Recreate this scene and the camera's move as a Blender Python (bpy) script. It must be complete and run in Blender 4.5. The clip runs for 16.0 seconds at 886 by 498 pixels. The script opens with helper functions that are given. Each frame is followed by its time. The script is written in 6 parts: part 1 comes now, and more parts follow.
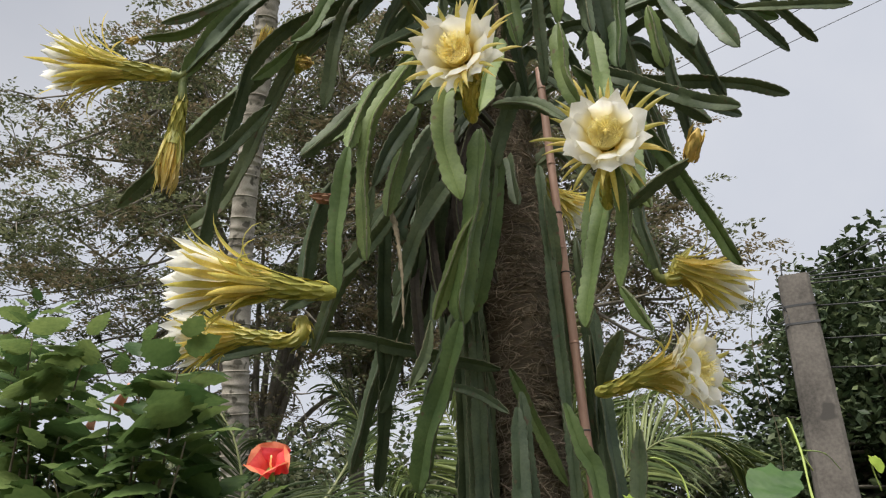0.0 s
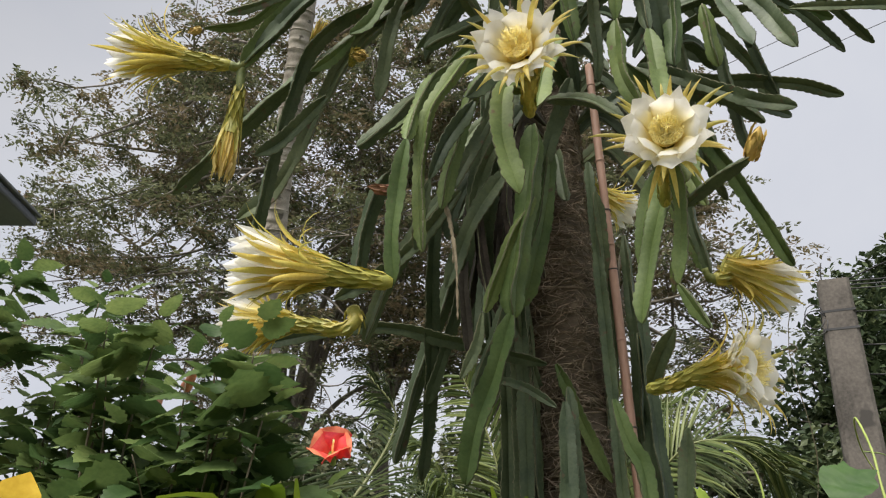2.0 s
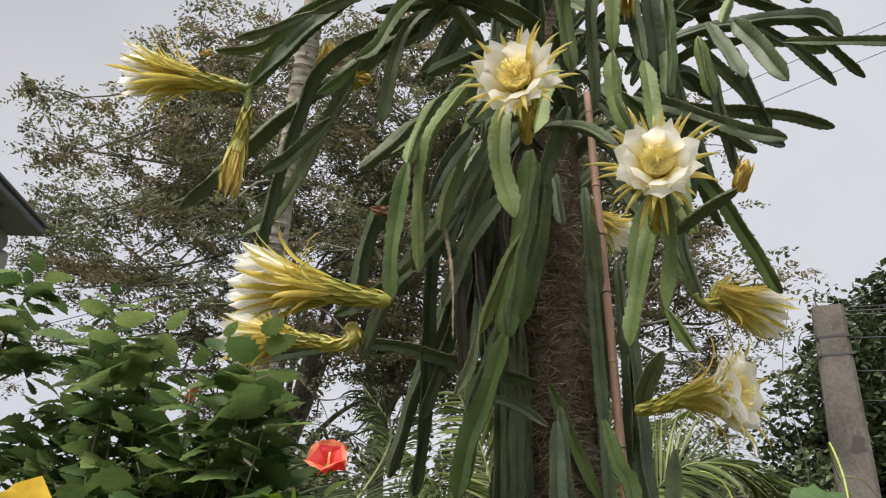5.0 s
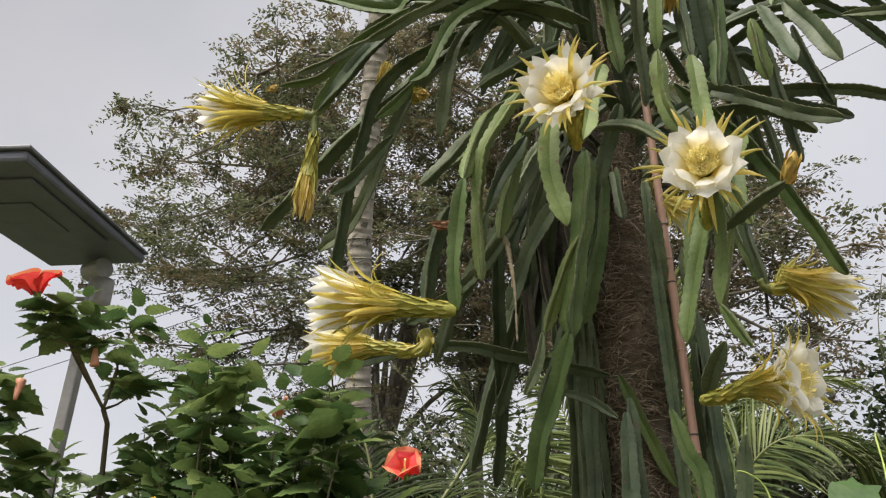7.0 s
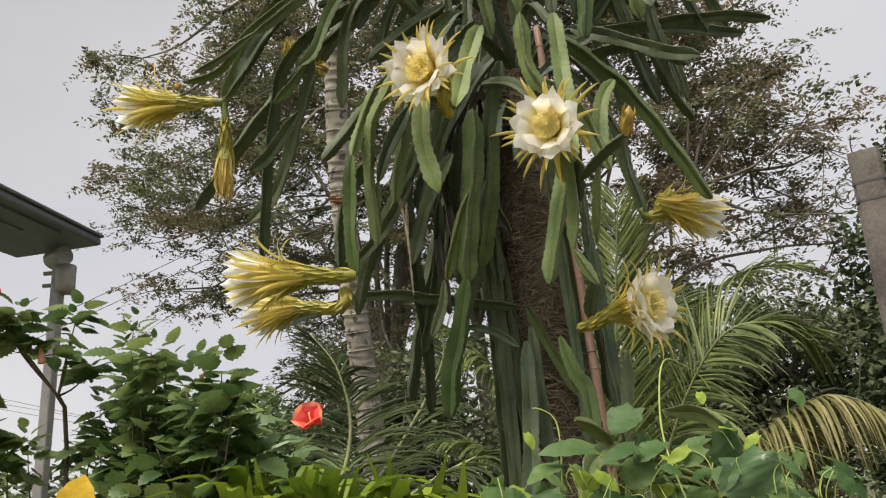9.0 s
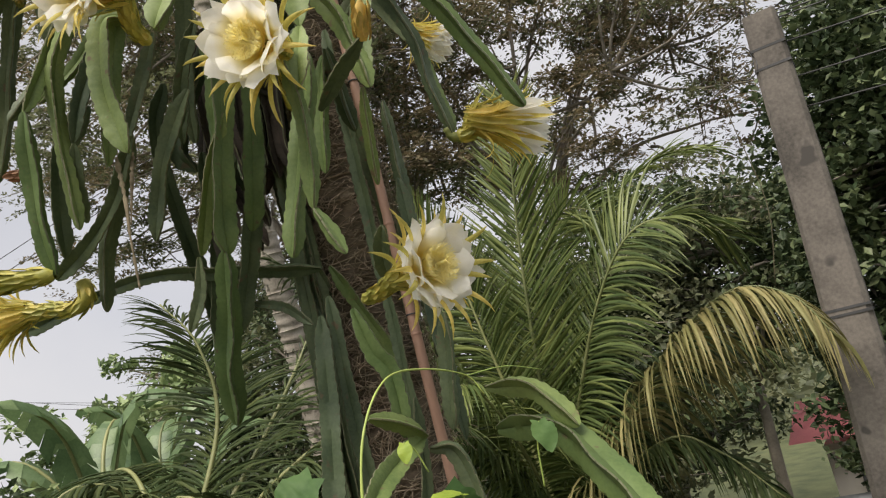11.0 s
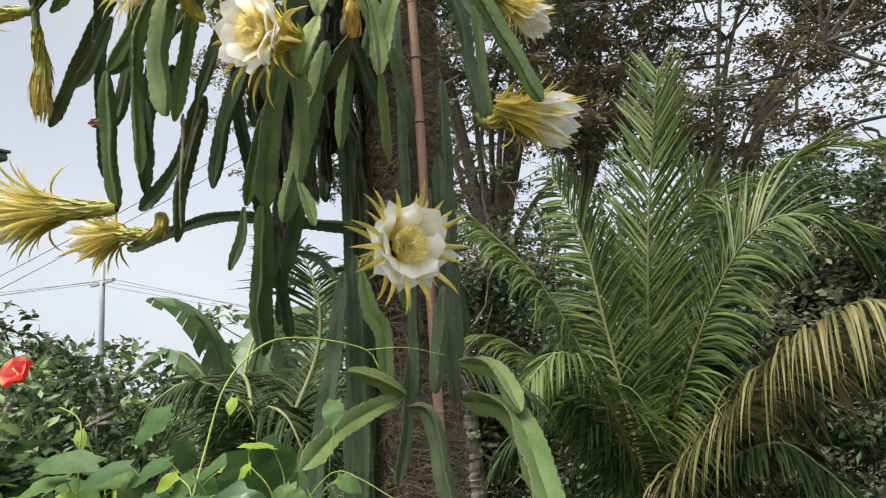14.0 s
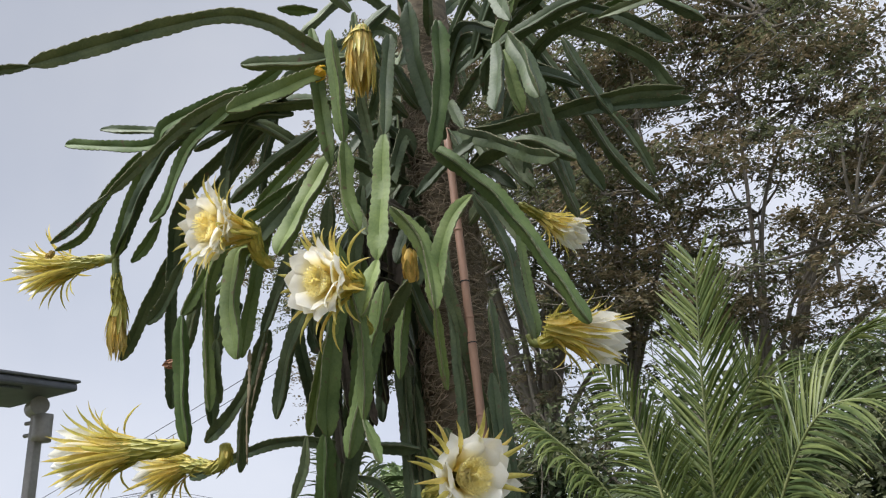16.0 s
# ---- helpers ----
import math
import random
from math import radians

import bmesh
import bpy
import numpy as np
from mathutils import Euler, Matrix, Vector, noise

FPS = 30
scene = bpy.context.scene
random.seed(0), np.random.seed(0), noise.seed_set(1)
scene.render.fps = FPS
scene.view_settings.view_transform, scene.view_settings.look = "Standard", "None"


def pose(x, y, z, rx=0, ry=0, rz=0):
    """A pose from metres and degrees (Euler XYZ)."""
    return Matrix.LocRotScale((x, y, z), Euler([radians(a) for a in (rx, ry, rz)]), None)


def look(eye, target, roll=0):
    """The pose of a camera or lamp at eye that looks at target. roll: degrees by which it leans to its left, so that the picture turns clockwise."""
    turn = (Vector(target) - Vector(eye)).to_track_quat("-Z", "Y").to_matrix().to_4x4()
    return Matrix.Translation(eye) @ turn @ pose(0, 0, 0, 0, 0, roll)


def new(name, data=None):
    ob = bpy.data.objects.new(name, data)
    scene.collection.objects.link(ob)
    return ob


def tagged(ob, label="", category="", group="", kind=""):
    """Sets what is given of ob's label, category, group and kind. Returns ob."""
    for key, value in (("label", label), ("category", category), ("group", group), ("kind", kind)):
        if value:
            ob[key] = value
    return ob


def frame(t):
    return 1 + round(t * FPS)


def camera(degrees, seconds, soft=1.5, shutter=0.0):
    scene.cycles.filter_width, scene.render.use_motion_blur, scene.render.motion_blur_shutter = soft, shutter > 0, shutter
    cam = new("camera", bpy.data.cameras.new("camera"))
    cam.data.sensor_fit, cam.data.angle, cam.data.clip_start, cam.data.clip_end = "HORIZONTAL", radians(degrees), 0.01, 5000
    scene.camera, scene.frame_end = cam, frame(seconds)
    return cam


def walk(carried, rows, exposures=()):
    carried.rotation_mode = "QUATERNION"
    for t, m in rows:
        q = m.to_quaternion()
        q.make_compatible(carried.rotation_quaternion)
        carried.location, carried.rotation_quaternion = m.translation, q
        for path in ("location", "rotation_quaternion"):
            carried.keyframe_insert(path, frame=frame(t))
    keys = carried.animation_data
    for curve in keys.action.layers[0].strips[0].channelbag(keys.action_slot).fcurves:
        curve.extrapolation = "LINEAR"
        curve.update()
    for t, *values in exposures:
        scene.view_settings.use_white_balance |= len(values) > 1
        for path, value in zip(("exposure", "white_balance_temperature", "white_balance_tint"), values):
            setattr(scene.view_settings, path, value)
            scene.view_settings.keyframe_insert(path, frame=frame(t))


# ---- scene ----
cam = camera(59.4, 16.0, 1.2)
PATH = [
    (0, (0.785, -1.897, 2.076), (0.118, -0.223, 2.943), -1.3),
    (0.5, (0.75, -1.9, 2.054), (0.031, -0.249, 2.925), -0.1),
    (1, (0.721, -1.889, 2.044), (-0.003, -0.241, 2.915), 0.9),
    (1.5, (0.7, -1.905, 2.064), (-0.029, -0.258, 2.934), 0.9),
    (2, (0.715, -1.938, 2.058), (-0.014, -0.286, 2.918), 1.0),
    (2.5, (0.725, -1.967, 2.036), (0.005, -0.313, 2.9), 2.4),
    (3, (0.734, -1.975, 2.039), (0.028, -0.323, 2.918), 3.3),
    (3.5, (0.737, -1.983, 2.039), (0.035, -0.335, 2.927), 2.6),
    (5.8, (0.781, -2.017, 2.045), (0.017, -0.411, 2.96), 2.2),
    (6, (0.797, -2.024, 2.047), (-0.028, -0.446, 2.957), 2.7),
    (6.5, (0.857, -2.034, 2.055), (-0.081, -0.489, 2.912), 2.1),
    (7, (0.884, -2.103, 2.066), (-0.047, -0.547, 2.911), 1.3),
    (7.5, (0.881, -2.224, 2.091), (-0.019, -0.653, 2.94), 0.3),
    (8, (0.934, -2.284, 2.088), (0.083, -0.687, 2.94), 0.3),
    (8.5, (1.097, -2.267, 2.085), (0.26, -0.649, 2.912), 0.0),
    (9, (1.364, -2.2, 2.106), (0.37, -0.583, 2.736), -4.9),
    (9.5, (1.484, -2.097, 2.123), (0.454, -0.469, 2.66), -9.8),
    (10, (1.463, -1.881, 2.129), (0.473, -0.202, 2.573), -13.2),
    (10.2, (1.439, -1.752, 2.169), (0.497, -0.038, 2.59), -13.5),
    (12.3, (1.903, -1.246, 2.381), (0.787, 0.389, 2.669), -9.8),
    (12.5, (1.947, -1.228, 2.357), (0.787, 0.388, 2.569), -8.6),
    (13, (2.079, -1.23, 2.337), (0.875, 0.364, 2.429), -6.7),
    (13.5, (2.083, -1.228, 2.306), (0.73, 0.242, 2.401), -5.4),
    (14, (2.081, -1.226, 2.301), (0.716, 0.198, 2.632), -3.1),
    (14.5, (2.087, -1.226, 2.3), (0.733, 0.184, 2.722), -3.0),
    (15, (2.103, -1.24, 2.334), (0.766, 0.153, 2.857), -5.5),
    (15.5, (2.135, -1.282, 2.365), (0.81, 0.066, 3.018), -7.8),
    (16, (2.148, -1.334, 2.395), (0.827, -0.057, 3.185), -5.5),
]
walk(cam, [(t, look(eye, target, roll)) for t, eye, target, roll in PATH],
     [(0, 0.15, 6380, 10.5), (3.5, 0.21, 6540, 11), (6, 0.22, 6560, 11), (8, 0.22, 6740, 11.5), (10, 0.17, 6820, 12), (12.5, 0.30, 6500, 11), (13.5, 0.44, 6450, 10), (14.5, 0.33, 6140, 8.5), (16, 0.29, 6090, 11.5)])


# ---- sky and light: an overcast day ----
SUN_EL, SUN_AZ = 62.0, 190.0
world = bpy.data.worlds.new("overcast_sky")
scene.world = world
world.use_nodes = True
wn, wl = world.node_tree.nodes, world.node_tree.links
sky = wn.new("ShaderNodeTexSky")
sky.sky_type, sky.sun_disc = "NISHITA", False
sky.sun_elevation, sky.sun_rotation = radians(SUN_EL), radians(SUN_AZ)
coords = wn.new("ShaderNodeTexCoord")
cloud = wn.new("ShaderNodeTexNoise")
cloud.inputs["Scale"].default_value, cloud.inputs["Detail"].default_value = 2.2, 5.0
wl.new(coords.outputs["Generated"], cloud.inputs["Vector"])
ramp = wn.new("ShaderNodeValToRGB")
ramp.color_ramp.elements[0].position, ramp.color_ramp.elements[0].color = 0.3, (0.530, 0.558, 0.625, 1)
ramp.color_ramp.elements[1].position, ramp.color_ramp.elements[1].color = 0.7, (0.685, 0.690, 0.715, 1)
wl.new(cloud.outputs["Fac"], ramp.inputs["Fac"])
lift = wn.new("ShaderNodeMix")
lift.data_type, lift.blend_type = "RGBA", "MULTIPLY"
lift.inputs["Factor"].default_value = 1.0
lift.inputs["B"].default_value = (10, 10, 10, 1)
lift.clamp_result = False
wl.new(ramp.outputs["Color"], lift.inputs["A"])
veil = wn.new("ShaderNodeMix")
veil.data_type = "RGBA"
veil.inputs["Factor"].default_value = 0.95
wl.new(sky.outputs["Color"], veil.inputs["A"])
slope = wn.new("ShaderNodeVectorMath")
slope.operation = "DOT_PRODUCT"
slope.inputs[1].default_value = (-0.60, -0.10, 0.79)
wl.new(coords.outputs["Generated"], slope.inputs[0])
heavy = wn.new("ShaderNodeMapRange")
heavy.interpolation_type = "SMOOTHSTEP"
heavy.inputs[1].default_value, heavy.inputs[2].default_value = 0.62, 0.99
heavy.inputs[3].default_value, heavy.inputs[4].default_value = 1.0, 0.70
wl.new(slope.outputs["Value"], heavy.inputs[0])
shade = wn.new("ShaderNodeVectorMath")
shade.operation = "SCALE"
wl.new(lift.outputs["Result"], shade.inputs[0])
wl.new(heavy.outputs[0], shade.inputs["Scale"])
wl.new(shade.outputs["Vector"], veil.inputs["B"])
wl.new(veil.outputs["Result"], wn["Background"].inputs["Color"])
wn["Background"].inputs["Strength"].default_value = 0.1

sun = new("sun", bpy.data.lights.new("sun", "SUN"))
sun.data.energy, sun.data.angle, sun.data.color = 5.0, radians(40), (1.0, 0.95, 0.86)
_a, _e = radians(SUN_AZ), radians(SUN_EL)
sun.matrix_world = look((math.sin(_a) * math.cos(_e) * 30, math.cos(_a) * math.cos(_e) * 30, math.sin(_e) * 30), (0, 0, 0))


# ---- materials ----
def material(name, dark, light, scale=12.0, rough=0.6, bump=0.15, fine=90.0, vary=0.25, metal=0.0, glow_through=0.0,
             stretch=(1, 1, 1), island=False, spec=0.5, spots=None, heart=None):
    m = bpy.data.materials.new(name)
    m.use_nodes = True
    n, l = m.node_tree.nodes, m.node_tree.links
    bsdf, out = n["Principled BSDF"], n["Material Output"]
    tc, mp = n.new("ShaderNodeTexCoord"), n.new("ShaderNodeMapping")
    mp.inputs["Scale"].default_value = stretch
    l.new(tc.outputs["Object"], mp.inputs["Vector"])
    big, small = n.new("ShaderNodeTexNoise"), n.new("ShaderNodeTexNoise")
    big.inputs["Scale"].default_value, big.inputs["Detail"].default_value = scale, 4.0
    small.inputs["Scale"].default_value, small.inputs["Detail"].default_value = fine, 3.0
    l.new(mp.outputs["Vector"], big.inputs["Vector"])
    l.new(mp.outputs["Vector"], small.inputs["Vector"])
    blend = n.new("ShaderNodeMath")
    blend.operation = "MULTIPLY_ADD"
    blend.inputs[1].default_value, blend.inputs[2].default_value = 0.45, -0.1
    l.new(small.outputs["Fac"], blend.inputs[0])
    add = n.new("ShaderNodeMath")
    add.operation = "MULTIPLY_ADD"
    add.inputs[1].default_value = 0.9
    l.new(big.outputs["Fac"], add.inputs[0])
    l.new(blend.outputs[0], add.inputs[2])
    cr = n.new("ShaderNodeValToRGB")
    cr.color_ramp.elements[0].position, cr.color_ramp.elements[0].color = 0.3, (*dark, 1)
    cr.color_ramp.elements[1].position, cr.color_ramp.elements[1].color = 0.75, (*light, 1)
    l.new(add.outputs[0], cr.inputs["Fac"])
    colour = cr.outputs["Color"]
    if spots:
        vo = n.new("ShaderNodeTexNoise")
        vo.inputs["Scale"].default_value, vo.inputs["Detail"].default_value = spots[1], 2.0
        l.new(mp.outputs["Vector"], vo.inputs["Vector"])
        th = n.new("ShaderNodeMapRange")
        th.inputs[1].default_value, th.inputs[2].default_value = spots[2], spots[2] + 0.06
        l.new(vo.outputs["Fac"], th.inputs[0])
        mx = n.new("ShaderNodeMix")
        mx.data_type = "RGBA"
        mx.inputs["B"].default_value = (*spots[0], 1)
        l.new(th.outputs[0], mx.inputs["Factor"])
        l.new(colour, mx.inputs["A"])
        colour = mx.outputs["Result"]
    if heart:
        far = n.new("ShaderNodeVectorMath")
        far.operation = "LENGTH"
        l.new(tc.outputs["Object"], far.inputs[0])
        fade = n.new("ShaderNodeMapRange")
        fade.inputs[1].default_value, fade.inputs[2].default_value = heart[1], heart[2]
        l.new(far.outputs["Value"], fade.inputs[0])
        hm = n.new("ShaderNodeMix")
        hm.data_type = "RGBA"
        hm.inputs["A"].default_value = (*heart[0], 1)
        l.new(fade.outputs[0], hm.inputs["Factor"])
        l.new(colour, hm.inputs["B"])
        colour = hm.outputs["Result"]
    hsv = n.new("ShaderNodeHueSaturation")
    if island:
        src = n.new("ShaderNodeNewGeometry").outputs["Random Per Island"]
    else:
        src = n.new("ShaderNodeObjectInfo").outputs["Random"]
    rng = n.new("ShaderNodeMapRange")
    rng.inputs[3].default_value, rng.inputs[4].default_value = 1 - vary, 1 + vary
    l.new(src, rng.inputs[0])
    l.new(rng.outputs[0], hsv.inputs["Value"])
    hue = n.new("ShaderNodeMapRange")
    hue.inputs[3].default_value, hue.inputs[4].default_value = 0.5 + vary * 0.06, 0.5 - vary * 0.06
    l.new(src, hue.inputs[0])
    l.new(hue.outputs[0], hsv.inputs["Hue"])
    l.new(colour, hsv.inputs["Color"])
    l.new(hsv.outputs["Color"], bsdf.inputs["Base Color"])
    bsdf.inputs["Roughness"].default_value, bsdf.inputs["Metallic"].default_value = rough, metal
    bsdf.inputs["Specular IOR Level"].default_value = spec
    if bump:
        bp = n.new("ShaderNodeBump")
        bp.inputs["Strength"].default_value, bp.inputs["Distance"].default_value = bump, 0.004
        l.new(add.outputs[0], bp.inputs["Height"])
        l.new(bp.outputs["Normal"], bsdf.inputs["Normal"])
    if glow_through:
        tr, mix = n.new("ShaderNodeBsdfTranslucent"), n.new("ShaderNodeMixShader")
        mix.inputs["Fac"].default_value = glow_through
        l.new(hsv.outputs["Color"], tr.inputs["Color"])
        l.new(bsdf.outputs["BSDF"], mix.inputs[1])
        l.new(tr.outputs["BSDF"], mix.inputs[2])
        l.new(mix.outputs["Shader"], out.inputs["Surface"])
    return m


STEM_OLD = material("old_stem_skin", (0.042, 0.068, 0.034), (0.108, 0.142, 0.070), 9, 0.55, 0.3, 120, 0.35, spec=0.35, spots=((0.11, 0.085, 0.05), 26, 0.67))
STEM_YOUNG = material("young_stem_skin", (0.072, 0.118, 0.034), (0.150, 0.205, 0.066), 9, 0.55, 0.3, 120, 0.25, spec=0.3, spots=((0.13, 0.105, 0.055), 30, 0.68))
# dead stem colour, taken near black to carry the shade inside the crown
STEM_DEAD_SHADED = material("dead_stem_in_crown_shade", (0.020, 0.017, 0.013), (0.075, 0.060, 0.045), 12, 0.9, 0.5, 90, 0.3)
STRAW = material("shrivelled_straw_stem", (0.16, 0.12, 0.075), (0.36, 0.29, 0.20), 30, 0.9, 0.4)
STALK = material("green_flower_stalk", (0.085, 0.120, 0.030), (0.190, 0.215, 0.060), 40, 0.6, 0.4)
MARGIN = material("corky_stem_margin", (0.085, 0.095, 0.05), (0.155, 0.16, 0.09), 40, 0.8, 0.2)
AREOLE = material("spine_cushion", (0.06, 0.05, 0.032), (0.15, 0.125, 0.08), 60, 0.9)
PETAL = material("white_petal", (0.88, 0.87, 0.8), (0.95, 0.94, 0.91), 25, 0.55, 0.1, 200, 0.04, glow_through=0.6, heart=((1.0, 0.91, 0.46), 0.075, 0.125))
SEPAL = material("yellow_green_sepal", (0.56, 0.45, 0.075), (0.8, 0.68, 0.2), 22, 0.5, 0.1, 160, 0.22, glow_through=0.55)
TUBE = material("green_yellow_flower_tube", (0.26, 0.27, 0.045), (0.52, 0.45, 0.09), 30, 0.5, 0.2, 160, 0.35, island=True)
STAMEN = material("yellow_stamens", (0.98, 0.88, 0.38), (1.0, 0.95, 0.62), 60, 0.6, 0.0, 200, 0.05, glow_through=0.62)
WILTED = material("wilted_petal", (0.50, 0.36, 0.10), (0.76, 0.60, 0.22), 26, 0.7, 0.2, 160, 0.15, glow_through=0.15)
WITHERED = material("withered_brown_flower", (0.12, 0.05, 0.03), (0.30, 0.15, 0.08), 26, 0.8, 0.2, 160, 0.15)
FIBRE = material("brown_root_fibre", (0.14, 0.112, 0.078), (0.34, 0.275, 0.195), 30, 0.9, 0.4, 160, 0.2, island=True)
BARK = material("fibrous_brown_bark", (0.065, 0.051, 0.037), (0.190, 0.150, 0.104), 16, 0.95, 1.0, 70, 0.05, stretch=(1, 1, 3))
PIPE = material("pinkish_tan_pole", (0.30, 0.175, 0.125), (0.44, 0.265, 0.195), 5, 0.55, 0.15, 90, 0.03, stretch=(1, 1, .3))
PALM_BARK = material("grey_palm_bark", (0.17, 0.14, 0.11), (0.42, 0.38, 0.32), 5, 0.9, 0.6, 60, 0.05, spots=((0.09, 0.08, 0.06), 6, 0.60))
TREE_BARK = material("dark_tree_bark", (0.115, 0.1, 0.085), (0.25, 0.22, 0.18), 4, 0.95, 0.6, 40, 0.05)
CROWN = material("dull_green_tree_foliage", (0.085, 0.100, 0.052), (0.185, 0.200, 0.108), 0.6, 0.6, 0, 5, 0.45, island=True, glow_through=0.4)
CROWN_B = material("brownish_tree_foliage", (0.125, 0.105, 0.060), (0.225, 0.190, 0.110), 0.6, 0.6, 0, 5, 0.45, island=True, glow_through=0.4)
CROWN_DARK = material("dark_creeper_foliage", (0.040, 0.063, 0.030), (0.098, 0.130, 0.060), 1.0, 0.5, 0, 8, 0.5, island=True, glow_through=0.2, spec=0.3)
CROWN_PALE = material("pale_far_foliage", (0.13, 0.19, 0.085), (0.26, 0.34, 0.15), 0.8, 0.6, 0, 6, 0.35, island=True, glow_through=0.2)
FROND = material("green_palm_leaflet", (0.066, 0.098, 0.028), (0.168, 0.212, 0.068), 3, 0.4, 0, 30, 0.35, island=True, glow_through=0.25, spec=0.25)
# palm leaflet green at about half strength: shade painted into the colour
FROND_SHADED = material("shaded_palm_leaflet", (0.030, 0.048, 0.017), (0.075, 0.100, 0.036), 3, 0.45, 0, 30, 0.35, island=True, glow_through=0.2, spec=0.15)
FROND_MID = material("deep_green_palm_leaflet", (0.050, 0.078, 0.025), (0.140, 0.178, 0.060), 3, 0.4, 0, 30, 0.4, island=True, glow_through=0.22, spec=0.3)
FROND_YELLOW = material("yellowing_palm_leaflet", (0.165, 0.155, 0.058), (0.315, 0.285, 0.125), 3, 0.5, 0, 30, 0.3, island=True, glow_through=0.25, spec=0.25)
RACHIS = material("pale_green_leaf_stalk", (0.11, 0.135, 0.045), (0.21, 0.22, 0.09), 8, 0.5, 0.1)
LEAF = material("glossy_hibiscus_leaf", (0.062, 0.112, 0.036), (0.150, 0.222, 0.074), 14, 0.42, 0.3, 110, 0.45, glow_through=0.40, spec=0.35)
LEAF_JOINED = material("glossy_hibiscus_leaf_deep", (0.056, 0.104, 0.034), (0.132, 0.200, 0.066), 14, 0.40, 0.2, 110, 0.45, island=True, glow_through=0.32, spec=0.3)
VINE_LEAF = material("bright_vine_leaf", (0.056, 0.118, 0.034), (0.122, 0.205, 0.066), 14, 0.5, 0.25, 90, 0.35, glow_through=0.35, spec=0.25)
VINE_YOUNG = material("yellow_green_young_leaf", (0.19, 0.29, 0.035), (0.34, 0.44, 0.07), 16, 0.5, 0.2, 90, 0.2, glow_through=0.35, spec=0.25)
VINE_SPOTTED = material("grey_green_vine_leaf_with_white_spots", (0.075, 0.15, 0.06), (0.13, 0.22, 0.09), 14, 0.5, 0.25, 90, 0.1, glow_through=0.25, spots=((0.55, 0.60, 0.55), 24, 0.66))
VINE_STALK = material("pale_vine_tendril", (0.17, 0.25, 0.05), (0.28, 0.37, 0.09), 20, 0.5, 0.1)
STRAP = material("bright_strap_leaf", (0.092, 0.160, 0.012), (0.185, 0.262, 0.028), 8, 0.45, 0.1, 60, 0.2, glow_through=0.3, spec=0.25)
TWIG = material("brown_hibiscus_wood", (0.06, 0.055, 0.03), (0.15, 0.125, 0.075), 30, 0.8, 0.3)
RED = material("red_orange_hibiscus_petal", (0.78, 0.05, 0.07), (0.9, 0.13, 0.1), 30, 0.5, 0.2, 120, 0.08, glow_through=0.3)
RIM = material("orange_petal_rim", (0.86, 0.22, 0.12), (0.92, 0.38, 0.2), 30, 0.5, 0.1, 120, 0.05, glow_through=0.3)
PINK = material("salmon_hibiscus_bud", (0.72, 0.30, 0.20), (0.84, 0.44, 0.30), 30, 0.5, 0.1, 120, 0.05, glow_through=0.2)
YELLOW = material("yellow_leaf", (0.72, 0.44, 0.02), (0.86, 0.60, 0.05), 30, 0.5, 0.1, 120, 0.05, glow_through=0.3, spots=((0.16, 0.09, 0.02), 34, 0.66))
CONCRETE = material("weathered_grey_concrete", (0.045, 0.040, 0.035), (0.160, 0.142, 0.124), 3.2, 0.92, 0.5, 45, 0.03, spots=((0.055, 0.05, 0.045), 5, 0.62))
ZINC = material("weathered_zinc_sheet", (0.15, 0.155, 0.165), (0.29, 0.30, 0.315), 4, 0.75, 0.1, 40, 0.1, metal=0.0, spec=0.3, spots=((0.15, 0.10, 0.07), 3.5, 0.66))
PAINT = material("red_brown_painted_wood", (0.070, 0.027, 0.017), (0.116, 0.047, 0.030), 7, 0.55, 0.3, 70, 0.03, stretch=(1, 6, 6), spots=((0.27, 0.20, 0.16), 17, 0.70))
WORN = material("weathered_bare_rail_wood", (0.070, 0.050, 0.036), (0.140, 0.104, 0.078), 9, 0.85, 0.4, 80, 0.03, stretch=(1, 6, 6), spots=((0.13, 0.055, 0.038), 14, 0.6))
BEAM = material("weathered_grey_beam", (0.085, 0.078, 0.064), (0.205, 0.188, 0.158), 11, 0.9, 0.5, 60, 0.03, stretch=(.6, 2, 2), spots=((0.062, 0.056, 0.046), 21, 0.60))
ROPE = material("yellow_nylon_rope", (0.4, 0.34, 0.15), (0.58, 0.5, 0.26), 90, 0.7, 0.5, 300, 0.05)
LAMP_BODY = material("dark_grey_lamp_housing", (0.1, 0.108, 0.13), (0.145, 0.155, 0.185), 10, 0.45, 0.05, 90, 0.03)
LAMP_RIM = material("grey_aluminium_rim", (0.13, 0.135, 0.15), (0.20, 0.205, 0.22), 6, 0.45, 0.1, 60, 0.03, metal=0.3)
LAMP_POST = material("grey_steel_post", (0.26, 0.25, 0.24), (0.38, 0.365, 0.35), 6, 0.5, 0.1, 60, 0.03, metal=0.3)
CABLE = material("black_cable", (0.03, 0.03, 0.032), (0.06, 0.06, 0.062), 10, 0.7, 0)
GRASS = material("rough_grass_ground", (0.030, 0.044, 0.016), (0.088, 0.098, 0.040), 1.6, 0.95, 0.8, 30, 0.0)
WALL = material("pale_render_wall", (0.36, 0.32, 0.28), (0.52, 0.48, 0.43), 1.5, 0.9, 0.2)
ROOF = material("faded_red_roof_sheet", (0.28, 0.085, 0.075), (0.42, 0.16, 0.14), 2, 0.7, 0.2)
PALE_POST = material("pale_galvanised_post", (0.28, 0.28, 0.28), (0.4, 0.4, 0.4), 6, 0.5, 0.1, 60, 0.03)
